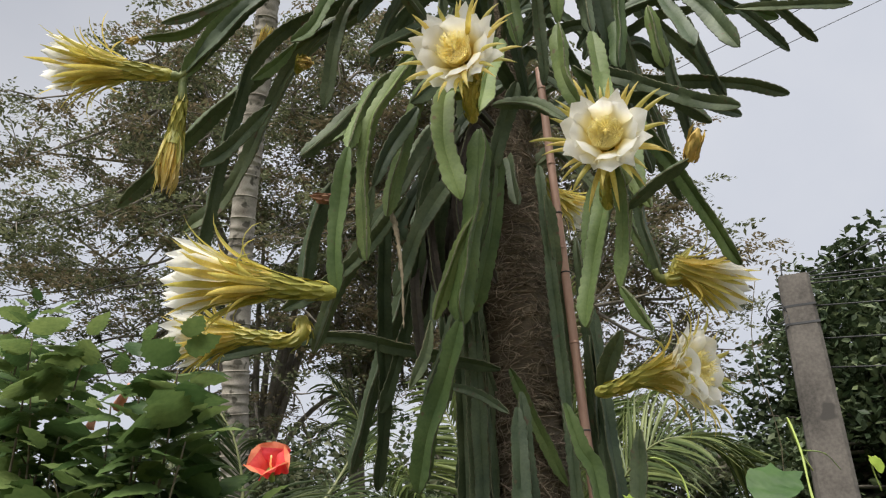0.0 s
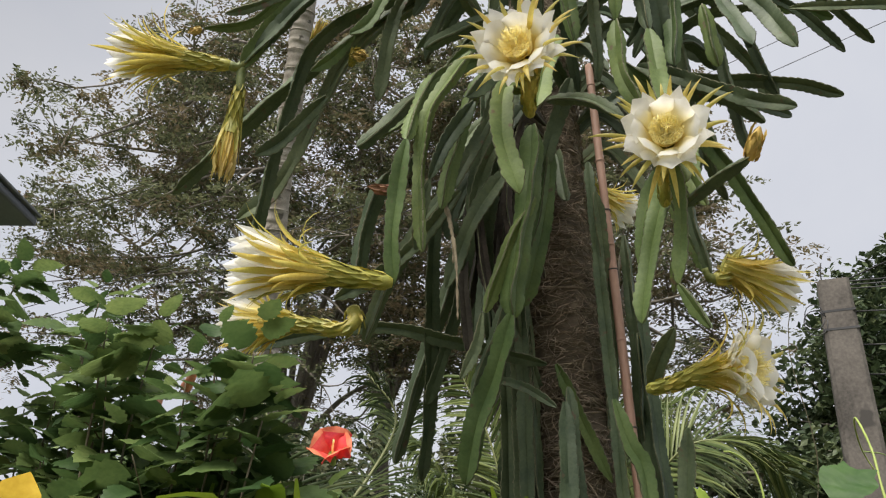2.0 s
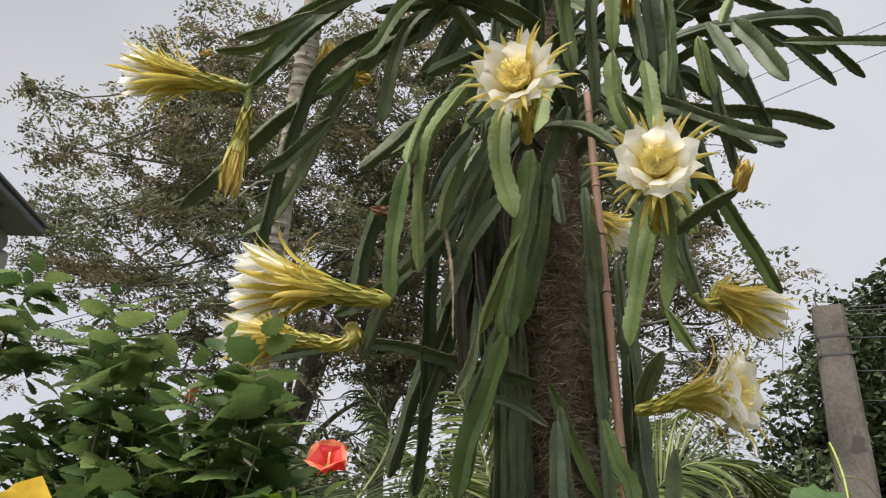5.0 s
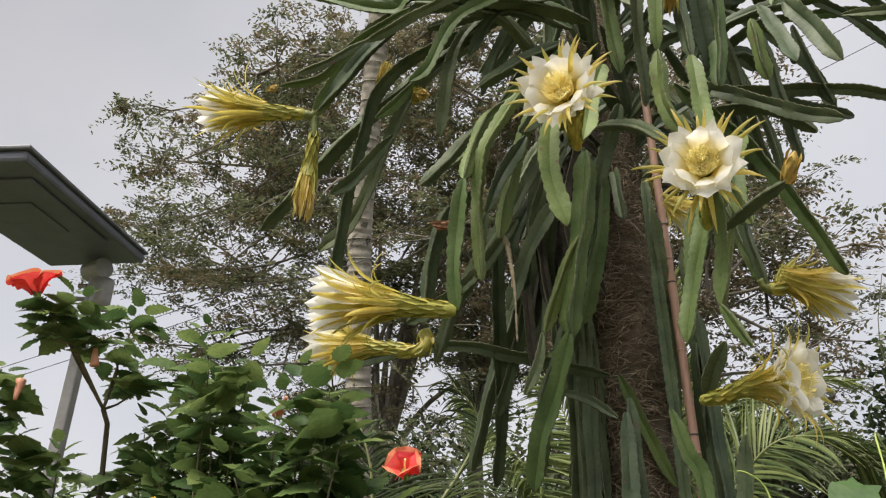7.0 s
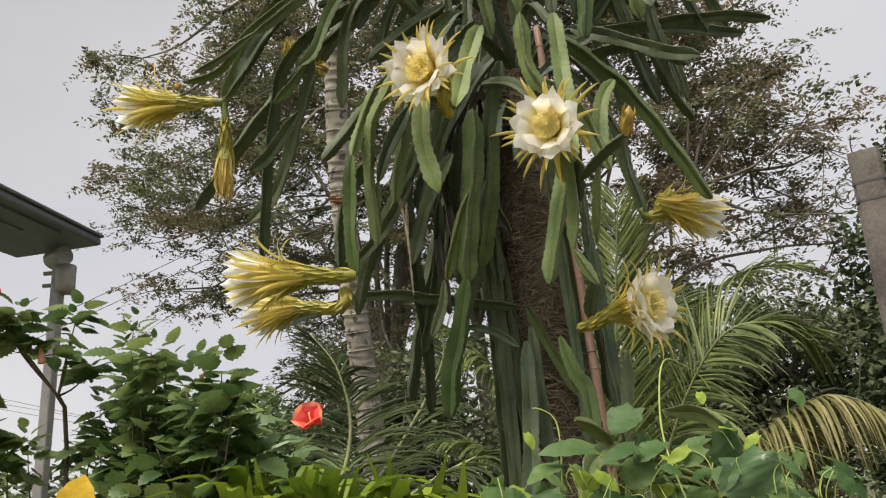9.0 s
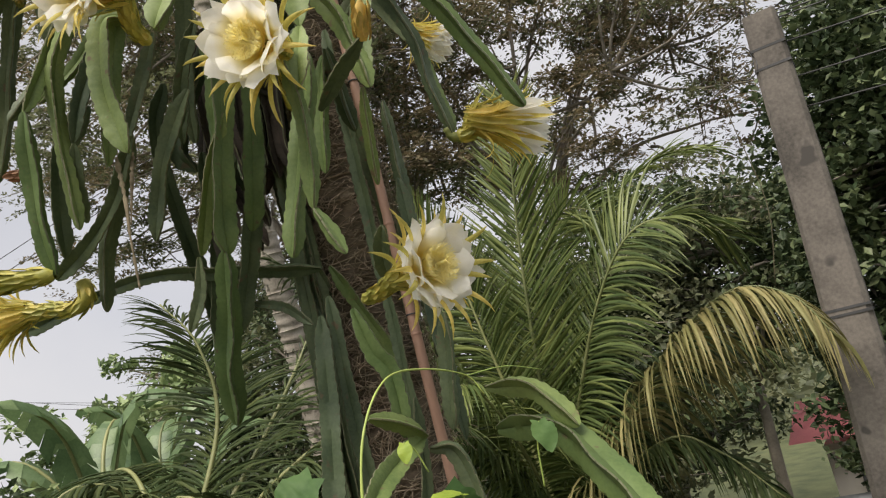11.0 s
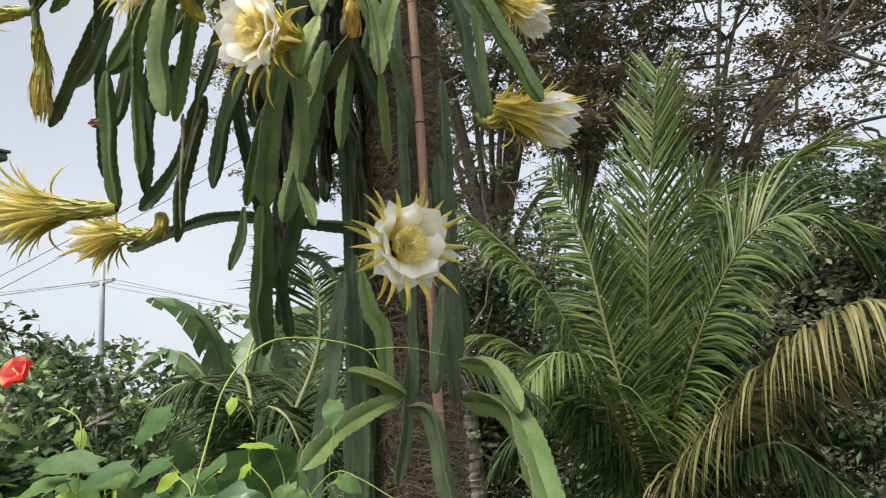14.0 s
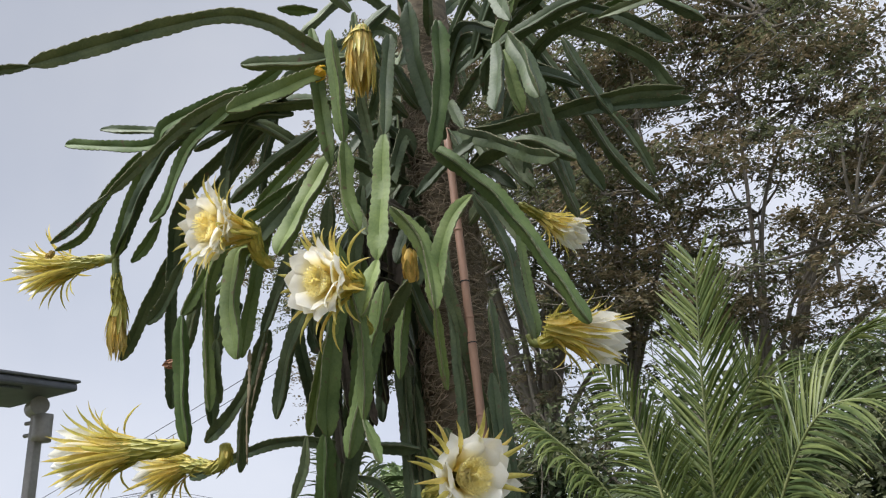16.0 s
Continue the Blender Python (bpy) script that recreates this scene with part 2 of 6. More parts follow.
DECK = material("brown_deck_board", (0.14, 0.09, 0.06), (0.26, 0.17, 0.11), 3, 0.8, 0.3, 50, 0.1, stretch=(1, 8, 1))

# ---- building helpers ----
WORLD_OF = {}


def place(ob, parent=None, m=None):
    m = m or Matrix.Identity(4)
    WORLD_OF[ob.name] = m
    if parent:
        ob.parent = parent
        ob.matrix_basis = WORLD_OF[parent.name].inverted() @ m
    else:
        ob.matrix_basis = m
    return ob


def empty(name, at, label, category, group="", kind=""):
    return place(tagged(new(name), label, category, group, kind), None, Matrix.Translation(at))


def raw(name, verts, faces, mats, smooth=True, slots=None):
    me = bpy.data.meshes.new(name)
    me.from_pydata([tuple(v) for v in verts] if not isinstance(verts, np.ndarray) else verts.tolist(), [], faces if not isinstance(faces, np.ndarray) else faces.tolist())
    for m in mats:
        me.materials.append(m)
    if slots is not None:
        me.polygons.foreach_set("material_index", slots)
    me.polygons.foreach_set("use_smooth", [smooth] * len(me.polygons))
    me.update()
    return me


def piece(name, me, parent=None, m=None, label=""):
    ob = place(new(name, me), parent, m)
    if label:
        ob["label"] = label
    return ob


def part(name, bm, mat, parent=None, label="", smooth=False, m=None):
    me = bpy.data.meshes.new(name)
    bm.to_mesh(me)
    bm.free()
    me.materials.append(mat)
    me.polygons.foreach_set("use_smooth", [smooth] * len(me.polygons))
    return piece(name, me, parent, m, label)


def box(size, at=(0, 0, 0), bevel=0.0, turn=None):
    bm = bmesh.new()
    bmesh.ops.create_cube(bm, size=1)
    bmesh.ops.scale(bm, vec=size, verts=bm.verts)
    if bevel:
        bmesh.ops.bevel(bm, geom=bm.edges[:], offset=bevel, segments=2, profile=0.5, affect="EDGES")
    if turn:
        bm.transform(turn)
    bmesh.ops.translate(bm, vec=at, verts=bm.verts)
    return bm


def smooth_path(points, step):
    """Points along a smooth curve through the guide points, about step apart."""
    p = np.array(points, float)
    if len(p) == 2:
        p = np.array([p[0], (p[0] + p[1]) / 2, p[1]])
    q = np.vstack([2 * p[0] - p[1], p, 2 * p[-1] - p[-2]])
    out = []
    for i in range(1, len(q) - 2):
        a, b, c, d = q[i - 1], q[i], q[i + 1], q[i + 2]
        n = max(2, int(np.linalg.norm(c - b) / step))
        for t in np.linspace(0, 1, n, endpoint=False):
            out.append(0.5 * (2 * b + (c - a) * t + (2 * a - 5 * b + 4 * c - d) * t * t + (3 * b - a - 3 * c + d) * t ** 3))
    out.append(p[-1])
    return np.array(out)


def rings(path):
    """Tangent and two cross axes at each point of a path."""
    t = np.gradient(path, axis=0)
    t /= np.linalg.norm(t, axis=1)[:, None] + 1e-9
    ref = np.array([0, 0, 1.0]) if abs(t[0][2]) < 0.9 else np.array([1.0, 0, 0])
    u = np.cross(t[0], ref)
    us = []
    for k in t:
        u = u - k * np.dot(u, k)
        u /= np.linalg.norm(u) + 1e-9
        us.append(u.copy())
    us = np.array(us)
    return t, us, np.cross(t, us)


def tube(points, radius, sides=8, step=0.05, wobble=0.0, caps=True):
    """Vertices and faces of a round limb; radius is a number or a pair (start, end)."""
    path = smooth_path(points, step)
    _, u, v = rings(path)
    r0, r1 = radius if isinstance(radius, tuple) else (radius, radius)
    rr = np.linspace(r0, r1, len(path))
    if wobble:
        rr = rr * (1 + wobble * np.random.uniform(-1, 1, len(path)))
    ang = np.linspace(0, 2 * math.pi, sides, endpoint=False)
    vs = (path[:, None] + rr[:, None, None] * (np.cos(ang)[None, :, None] * u[:, None] + np.sin(ang)[None, :, None] * v[:, None])).reshape(-1, 3)
    fs = []
    for i in range(len(path) - 1):
        for j in range(sides):
            k = (j + 1) % sides
            fs.append((i * sides + j, i * sides + k, (i + 1) * sides + k, (i + 1) * sides + j))
    if caps:
        fs.append(tuple(range(sides))[::-1])
        fs.append(tuple(range((len(path) - 1) * sides, len(path) * sides)))
    return vs, fs


def joined(lumps):
    """Several (vertices, faces) as one pair."""
    vs, fs, n = [], [], 0
    for a, b in lumps:
        vs.append(np.asarray(a))
        fs += [tuple(i + n for i in f) for f in b]
        n += len(a)
    return np.vstack(vs), fs


def frame_of(base, tip, spin=0.0):
    """A pose at base whose z axis points at tip."""
    d = Vector(tip) - Vector(base)
    return Matrix.Translation(base) @ d.to_track_quat("Z", "Y").to_matrix().to_4x4() @ Matrix.Rotation(spin, 4, "Z")


# ---- leaves, petals and fronds ----
def blade(length, width, bend0, bend1, rows=6, cup=0.15, peak=0.55, point=1.0, r0=0.0, z0=0.0, wave=0.0, seed=0, power=1.3):
    """A petal or sepal that starts r0 from the axis at height z0, and leans from bend0 to bend1 degrees away from it."""
    rs = random.Random(seed)
    vs, fs = [], []
    x, z = r0, z0
    for i in range(rows + 1):
        s = i / rows
        a = radians(bend0 + (bend1 - bend0) * s ** power)
        if i:
            x += math.sin(a) * length / rows
            z += math.cos(a) * length / rows
        w = width * 0.5 * max(0.03, (math.sin(math.pi * s ** (math.log(0.5) / math.log(peak))) ** 0.75 if 0 < s < 1 else 0) ** point + (0.30 * (1 - s) if s < 0.5 else 0.0) * 0.8)
        for k in (-1, -0.5, 0, 0.5, 1):
            lift_k = cup * w * abs(k) ** 2
            wv = wave * w * math.sin(s * 11 + k * 3 + rs.random()) * abs(k)
            vs.append((x - math.cos(a) * (lift_k + wv), k * w, z + math.sin(a) * (lift_k + wv)))
    for i in range(rows):
        for j in range(4):
            fs.append((i * 5 + j, i * 5 + j + 1, i * 5 + j + 6, i * 5 + j + 5))
    return vs, fs


def spun(vf, angle):
    vs, fs = vf
    c, s = math.cos(angle), math.sin(angle)
    return [(x * c - y * s, x * s + y * c, z) for x, y, z in vs], fs


def leaf_shape(length, width, rows=8, fold=0.35, droop=0.35, teeth=0.0, heart=0.0):
    """A leaf lying along +x with its upper side up: a creased midrib, curved sides and a toothed edge."""
    vs, fs = [], []
    for i in range(rows + 1):
        s = i / rows
        w = width * 0.5 * (2.5 * (s + 0.02) ** 0.55 * (1 - s) ** 0.8 if i < rows else 0.02)
        if i == 0:
            w = width * 0.5 * (0.08 + heart)
        x, z = length * s, -droop * length * s * s
        for k in (-1, -0.55, 0, 0.55, 1):
            ww = w * (1 + (teeth * (1 if i % 2 else -1) if abs(k) == 1 and 0 < i < rows else 0))
            back = (heart * length * 0.22 * abs(k) if i == 0 else 0) + (teeth * 0.25 * length * abs(k) if 0 < i < rows else 0)
            vs.append((x - back, k * ww, z + fold * w * (abs(k) - 0.45 * k * k) + 0.05 * w * math.sin(i * 2.4 + k * 2)))
    for i in range(rows):
        for j in range(4):
            fs.append((i * 5 + j, i * 5 + j + 1, i * 5 + j + 6, i * 5 + j + 5))
    return vs, fs


def frond(parent, points, leaflet, mat=None, count=70, hang=0.6, width=0.025, label="", seed=1, spread=65, name="frond", side=None):
    """A feather-leaf: its midrib, and under it the leaflets on both sides."""
    rs = np.random.RandomState(seed)
    path = smooth_path(points, 0.04)
    mid = piece(name, raw(name, *tube(points, (0.022, 0.005), 6, 0.06), [RACHIS]), parent, None, label)
    t, u, v = rings(path)
    vs, fs, n = [], [], 0
    leaflet *= 1.38
    count = int(count * 1.75)
    for k in range(count):
        s = 0.08 + 0.92 * k / count
        i = min(len(path) - 1, int(s * (len(path) - 1)))
        along = t[i]
        side0 = np.cross(along, (0, 0, 1.0))
        if np.linalg.norm(side0) < 0.2:
            side0 = u[i]
        side0 = side0 / np.linalg.norm(side0)
        if side is not None:
            side0 = np.array(side, float) - along * np.dot(side, along)
            side0 /= np.linalg.norm(side0)
        upv = np.cross(side0, along)
        size = leaflet * (0.42 + 0.58 * math.sin(math.pi * min(1, 0.18 + s * 0.80))) * rs.uniform(0.8, 1.1)
        for sgn in (-1, 1):
            a = radians(spread * (1.05 - 0.32 * s) + rs.uniform(-6, 6))
            d = along * math.cos(a) + side0 * sgn * math.sin(a) + upv * rs.uniform(-0.06, 0.20)
            d /= np.linalg.norm(d)
            p, w = path[i] + along * rs.uniform(-0.012, 0.012), width * rs.uniform(0.75, 1.1)
            roll = rs.normal(0, 0.45)
            hg = hang * rs.uniform(0.6, 1.4)
            for q in range(6):
                f = q / 5
                ww = w * 0.5 * float(np.interp(f, (0, 0.12, 0.45, 0.8, 1), (0.35, 0.9, 1.0, 0.55, 0.05)))
                flat = np.cross(d, upv)
                flat /= np.linalg.norm(flat) + 1e-9
                flat = flat * math.cos(roll) + np.cross(d, flat) * math.sin(roll)
                low = np.cross(d, flat) * ww * 0.45
                vs += [p - flat * ww + low, p, p + flat * ww + low]
                d = d + np.array([0, 0, -hg * 0.28 * (0.5 + f)])
                d /= np.linalg.norm(d)
                p = p + d * size / 5
            for q in range(5):
                e = n + q * 3
                fs += [(e, e + 1, e + 4, e + 3), (e + 1, e + 2, e + 5, e + 4)]
            n += 18
    ob = piece("foliage", raw("foliage", np.array(vs), fs, [mat or FROND]), mid)
    ob["kind"] = "stuff"
    return mid


def leaf_cloud(centres, radii, per, size, seed, flat=0.5, slim=0.45, tilt=0.7):
    """Vertices and faces of many small pointed leaves gathered in loose clumps."""
    rs = np.random.RandomState(seed)
    c = np.repeat(np.asarray(centres), per, axis=0)
    r = np.repeat(np.asarray(radii), per)
    off = rs.normal(size=c.shape)
    off /= np.linalg.norm(off, axis=1)[:, None]
    off *= (rs.rand(len(c)) ** 0.45)[:, None] * r[:, None]
    off[:, 2] *= flat
    p = c + off
    nrm = rs.normal(size=c.shape) * tilt
    nrm[:, 2] += 1.0
    nrm /= np.linalg.norm(nrm, axis=1)[:, None]
    ax = np.cross(nrm, rs.normal(size=c.shape))
    ax /= np.linalg.norm(ax, axis=1)[:, None]
    bx = np.cross(nrm, ax)
    ln = size * rs.uniform(0.6, 1.25, len(c))[:, None]
    vs = np.stack([p - ax * ln * 0.5, p + bx * ln * slim * 0.5, p + ax * ln * 0.5 - nrm * ln * 0.12, p - bx * ln * slim * 0.5], axis=1).reshape(-1, 3)
    fs = np.arange(len(c) * 4).reshape(-1, 4)
    return vs, fs


def spray_cloud(centres, radii, twigs, per, size, seed, slim=0.40):
    """Feathery foliage: from each clump's heart short drooping twigs spread flat, with leaves in two rows on each."""
    rs = np.random.RandomState(seed)
    n = len(centres) * twigs
    c = np.repeat(np.asarray(centres), twigs, axis=0)
    r = np.repeat(np.asarray(radii), twigs) * rs.uniform(0.55, 1.15, n)
    ang = rs.uniform(0, 2 * math.pi, n)
    d = np.stack([np.cos(ang), np.sin(ang), rs.normal(0.10, 0.32, n)], axis=1)
    d /= np.linalg.norm(d, axis=1)[:, None]
    side = np.stack([-np.sin(ang), np.cos(ang), rs.normal(0, 0.25, n)], axis=1)
    k = np.tile(np.arange(per), n)
    d, side, c, r = (np.repeat(q, per, axis=0) for q in (d, side, c, r))
    f = (k + rs.uniform(0, 0.9, len(k))) / per
    p = c + d * (r * (0.15 + 0.85 * f))[:, None]
    p[:, 2] -= r * 0.28 * f * f
    p += rs.normal(0, size * 0.22, p.shape)
    ax = d * rs.uniform(0.25, 0.8, len(k))[:, None] + side * np.where(k % 2, 1.0, -1.0)[:, None] + rs.normal(0, 0.28, p.shape)
    ax /= np.linalg.norm(ax, axis=1)[:, None]
    nrm = rs.normal(size=p.shape) * 0.45 + np.array([0, 0, 1.0])
    bx = np.cross(nrm, ax)
    bx /= np.linalg.norm(bx, axis=1)[:, None] + 1e-9
    ln = size * rs.uniform(0.65, 1.3, len(k))[:, None]
    vs = np.stack([p, p + ax * ln * 0.45 + bx * ln * slim * 0.5, p + ax * ln, p + ax * ln * 0.45 - bx * ln * slim * 0.5], axis=1)
    vs[:, 2, 2] -= ln[:, 0] * 0.15
    return vs.reshape(-1, 3), np.arange(len(k) * 4).reshape(-1, 4)


def tree(name, label, base, fork, centre, radii, limbs, clumps, per, size, clump_r, mats, seed, trunk_r=0.3, low=-0.55, flat=0.45, kind="", gap=0.35, slim=0.45, boughs=0, twigs=0):
    """A tapered trunk, limbs that fork from it, twigs, and a ragged crown of leaf clumps; with boughs the clumps gather on them."""
    rs = np.random.RandomState(seed)
    root = empty(name, base, label, "tree", kind=kind)

    def in_crown():
        while True:
            q = rs.uniform(-1, 1, 3)
            k = np.linalg.norm(q)
            if k > 1 or k < gap or q[2] < low:
                continue
            if boughs and rs.rand() > 0.30 + 0.70 * (q[2] + 1) / 2:
                continue
            q = q * (1 + 0.16 * math.sin(q[0] * 9 + seed) * math.cos(q[1] * 7 + q[2] * 5))
            return np.array(centre) + q * np.array(radii)

    if boughs:
        hearts = [in_crown() for _ in range(boughs)]
        cs = np.array([hearts[i % boughs] + rs.normal(0, 1, 3) * np.array([0.62, 0.62, 0.26]) * rs.uniform(0.7, 1.3) for i in range(clumps)])
        ends = [hearts[i] for i in rs.choice(boughs, min(limbs, boughs), replace=False)]
    else:
        cs = np.array([in_crown() for _ in range(clumps)])
        ends = [cs[i] for i in rs.choice(len(cs), limbs, replace=False)]
    piece("trunk", raw("trunk", *tube([base, ((Vector(base) + Vector(fork)) / 2 + Vector((rs.uniform(-.2, .2), rs.uniform(-.2, .2), 0))), fork], (trunk_r, trunk_r * 0.72), 12, 0.4, 0.05), [TREE_BARK]), root)
    nodes = []
    for e in ends:
        f = np.array(fork)
        m1 = f + (e - f) * 0.32 + np.array([rs.uniform(-.5, .5), rs.uniform(-.5, .5), 0.24 * np.linalg.norm(e - f)])
        m2 = f + (e - f) * 0.70 + np.array([rs.uniform(-.4, .4), rs.uniform(-.4, .4), 0.14 * np.linalg.norm(e - f)])
        piece("limb", raw("limb", *tube([f, m1, m2, e], (trunk_r * 0.30, 0.022), 7, 0.35, 0.04), [TREE_BARK]), root)
        nodes += [m1, m2, e, (m1 + m2) / 2, (m2 + e) / 2]
    nodes = np.array(nodes)
    lines = []
    hubs = nodes
    if boughs:
        for h in hearts:
            j = np.argmin(np.linalg.norm(nodes - h, axis=1))
            lines.append(tube([nodes[j], (nodes[j] + h) / 2 + rs.uniform(-.25, .25, 3), h], (0.045, 0.016), 5, 0.4, caps=False))
        hubs = np.array(hearts)
    for c in cs:
        j = np.argmin(np.linalg.norm(hubs - c, axis=1))
        mid = (hubs[j] + c) / 2 + rs.uniform(-.12, .12, 3)
        lines.append(tube([hubs[j], mid, c], (0.018 if boughs else 0.035, 0.006), 4, 0.5, caps=False))
    tw = piece("twig_mass", raw("twig_mass", *joined(lines), [TREE_BARK]), root)
    tw["kind"] = "stuff"
    groups = np.array_split(rs.permutation(len(cs)), len(mats))
    for g, mt in zip(groups, mats):
        rr = clump_r * rs.uniform(0.6, 1.2, len(g))
        vs, fs = spray_cloud(cs[g], rr, twigs, per, size, seed + 7, slim) if twigs else leaf_cloud(cs[g], rr, per, size, seed + 7, flat, slim)
        ob = piece("crown", raw("crown", vs, fs, [mt], smooth=False), root)
        ob["kind"] = "stuff"
    return root

# ---- ground ----
def ground_height(x, y):
    return -0.6 - 2.0 * min(1.0, max(0.0, (math.hypot(x, y - 1) - 5.5) / 8.0)) + 0.05 * noise.noise((x * 0.7, y * 0.7, 0))


_xs = [-900, -300, -120, -60, -35] + [-24 + 1.5 * i for i in range(33)] + [35, 60, 120, 300, 900]
_gv = [(x, y, ground_height(x, y)) for y in _xs for x in _xs]
_n = len(_xs)
_gf = [(j * _n + i, j * _n + i + 1, (j + 1) * _n + i + 1, (j + 1) * _n + i) for j in range(_n - 1) for i in range(_n - 1)]
tagged(piece("ground", raw("ground", _gv, _gf, [GRASS])), "rough grassy ground sloping away behind the fence", "ground", kind="structure")

# ---- the porch that the camera stands on ----
deck = empty("deck", (1.5, -2.4, 0.6), "brown board deck of the porch", "deck", kind="structure")
for i in range(24):
    part("plank", box((4.6, 0.135, 0.03), (1.3, -4.05 + i * 0.14, 0.985), 0.004), DECK, deck)
part("joist", box((4.6, 3.2, 0.12), (1.3, -2.45, 0.90)), DECK, deck)
for x in (-0.8, 1.3, 3.4):
    for y in (-3.9, -0.95):
        part("post", box((0.12, 0.12, 1.5), (x, y, 0.10), 0.006), DECK, deck)


# ---- corrugated fence ----
def corrugated(length, height, pitch=0.076, depth=0.0085, thick=0.0015):
    rows = int(height / pitch * 6)
    vs, fs = [], []
    for side in (-1, 1):
        for i in range(rows + 1):
            z = height * i / rows
            y = depth * math.sin(2 * math.pi * z / pitch) + side * thick
            vs += [(0, y, z), (length * .5, y, z), (length, y, z)]
    half = (rows + 1) * 3
    for i in range(rows):
        for j in range(2):
            a = i * 3 + j
            fs += [(a, a + 1, a + 4, a + 3), (half + a + 3, half + a + 4, half + a + 1, half + a)]
    return vs, fs


fence = empty("fence", (-0.8, 4.1, -0.6), "weathered grey corrugated zinc sheet fence", "fence", kind="structure")
sheet_me = raw("sheet", *corrugated(1.86, 0.80), [ZINC])


def fence_run(a, b, top):
    d = Vector(b) - Vector(a)
    ang, total = math.atan2(d.y, d.x), d.length
    n = int(total / 1.8) + 1
    for i in range(n):
        for k in range(3):
            at = Vector(a) + d.normalized() * (i * 1.8)
            piece("sheet", sheet_me, fence, Matrix.Translation((at.x, at.y, top - 0.80 - k * 0.75)) @ Matrix.Rotation(ang + 0.002, 4, "Z") @ pose(0, -0.004 * ((i + k) % 2), 0))
        part("post", box((0.06, 0.06, 2.3), (0, 0.06, -1.2), 0.004), TWIG, fence, m=Matrix.Translation((at.x, at.y, top - .02)) @ Matrix.Rotation(ang, 4, "Z"))
        for r in range(10):
            bm = bmesh.new()
            bmesh.ops.create_uvsphere(bm, u_segments=6, v_segments=4, radius=0.009)
            part("nail", bm, ZINC, fence, m=Matrix.Translation((at.x, at.y, top - 0.035 - r * 0.152)) @ Matrix.Rotation(ang, 4, "Z") @ pose(0.02, -0.016, 0))


fence_run((-2.6, 3.91), (0.90, 4.28), 1.20)
fence_run((-8.0, 1.9), (-2.62, 3.90), 1.17)

# ---- utility pole and its cables ----
upole = empty("utility_pole", (1.12, 4.25, -0.7), "weathered grey square concrete utility pole with stains", "utility pole")
bm = bmesh.new()
_prev = None
for i in range(14):
    f = i / 13
    h, w = -0.7 + f * 5.22, 0.19 - 0.075 * f
    ring = [bm.verts.new((1.107 + 0.157 * f + sx * w * (0.98 + .03 * random.random()), 4.214 + 0.312 * f + sy * w * (0.98 + .03 * random.random()), h)) for sx, sy in ((-1, -.8), (-.8, -1), (.8, -1), (1, -.8), (1, .8), (.8, 1), (-.8, 1), (-1, .8))]
    if _prev:
        for j in range(8):
            bm.faces.new((_prev[j], _prev[(j + 1) % 8], ring[(j + 1) % 8], ring[j]))
    else:
        bm.faces.new(ring[::-1])
    _prev = ring
bm.faces.new(_prev)
part("shaft", bm, CONCRETE, upole)
for h, k in ((4.25, 0.122), (4.10, 0.125), (2.35, 0.150), (2.31, 0.151)):
    part("strap", box((2 * k, 2 * k, 0.018), (1.2 + 0.03 * (h - 2.4), 4.40 + 0.06 * (h - 2.4), h)), CABLE, upole, "dark steel strap")
piece("bracket", raw("bracket", *tube([(1.20, 4.50, 4.42), (1.19, 4.50, 4.60), (1.21, 4.50, 4.70)], 0.006, 6, 0.03), [CABLE]), upole)


def cable(a, b, sag, r=0.006, label="thin black overhead cable", name="cable"):
    m = ((a[0] + b[0]) / 2, (a[1] + b[1]) / 2, (a[2] + b[2]) / 2 - sag)
    return tagged(piece(name, raw(name, *tube([a, m, b], r, 5, 1.0), [CABLE])), label, "cable", "overhead cables")


for dz, sag in ((0.0, .25), (-0.03, .30), (-0.06, .42), (-0.25, .5), (-0.52, .4), (-0.75, .45)):
    cable((1.28, 4.5, 4.52 + dz), (26, 10.5, 6.6 + dz * 3), sag + .2)
cable((1.28, 4.5, 4.50), (9, 1.5, 6.8), 0.25)
for name_pts in ([(-16, -1.6, 1.2), (-7.03, 2.82, 4.41), (-1.43, 5.5, 6.75), (2.13, 6.36, 8.2), (9, 8.0, 11.2)], [(-16, -1.2, 1.6), (-6.34, 3.16, 4.85), (-1.43, 5.96, 7.4), (2.2, 6.23, 8.51), (9, 6.9, 10.8)]):
    tagged(piece("cable", raw("cable", *tube(name_pts, 0.0045, 5, 0.8), [CABLE])), "thin black overhead cable", "cable", "overhead cables")
for i in range(2):
    vs = []
    a0 = 0.4 * i
    pts = [(1.08 + 0.07 * math.cos(a0 + a) * (1 + .2 * i), 4.34, 4.20 - 0.05 * i + 0.10 * math.sin(a0 + a)) for a in np.linspace(0, 6.0, 9)]
    tagged(piece("cable_coil", raw("cable_coil", *tube(pts, 0.004, 5, 0.05), [CABLE])), "loose loop of black cable on the concrete pole", "cable", "overhead cables")
tagged(piece("hanging_creeper", raw("hanging_creeper", *tube([(0.98, 4.5, 4.55), (0.86, 4.5, 4.0), (0.92, 4.5, 3.2), (0.8, 4.5, 2.6)], 0.0035, 5, 0.15), [TWIG])), "dry brown creeper hanging beside the concrete pole", "creeper")

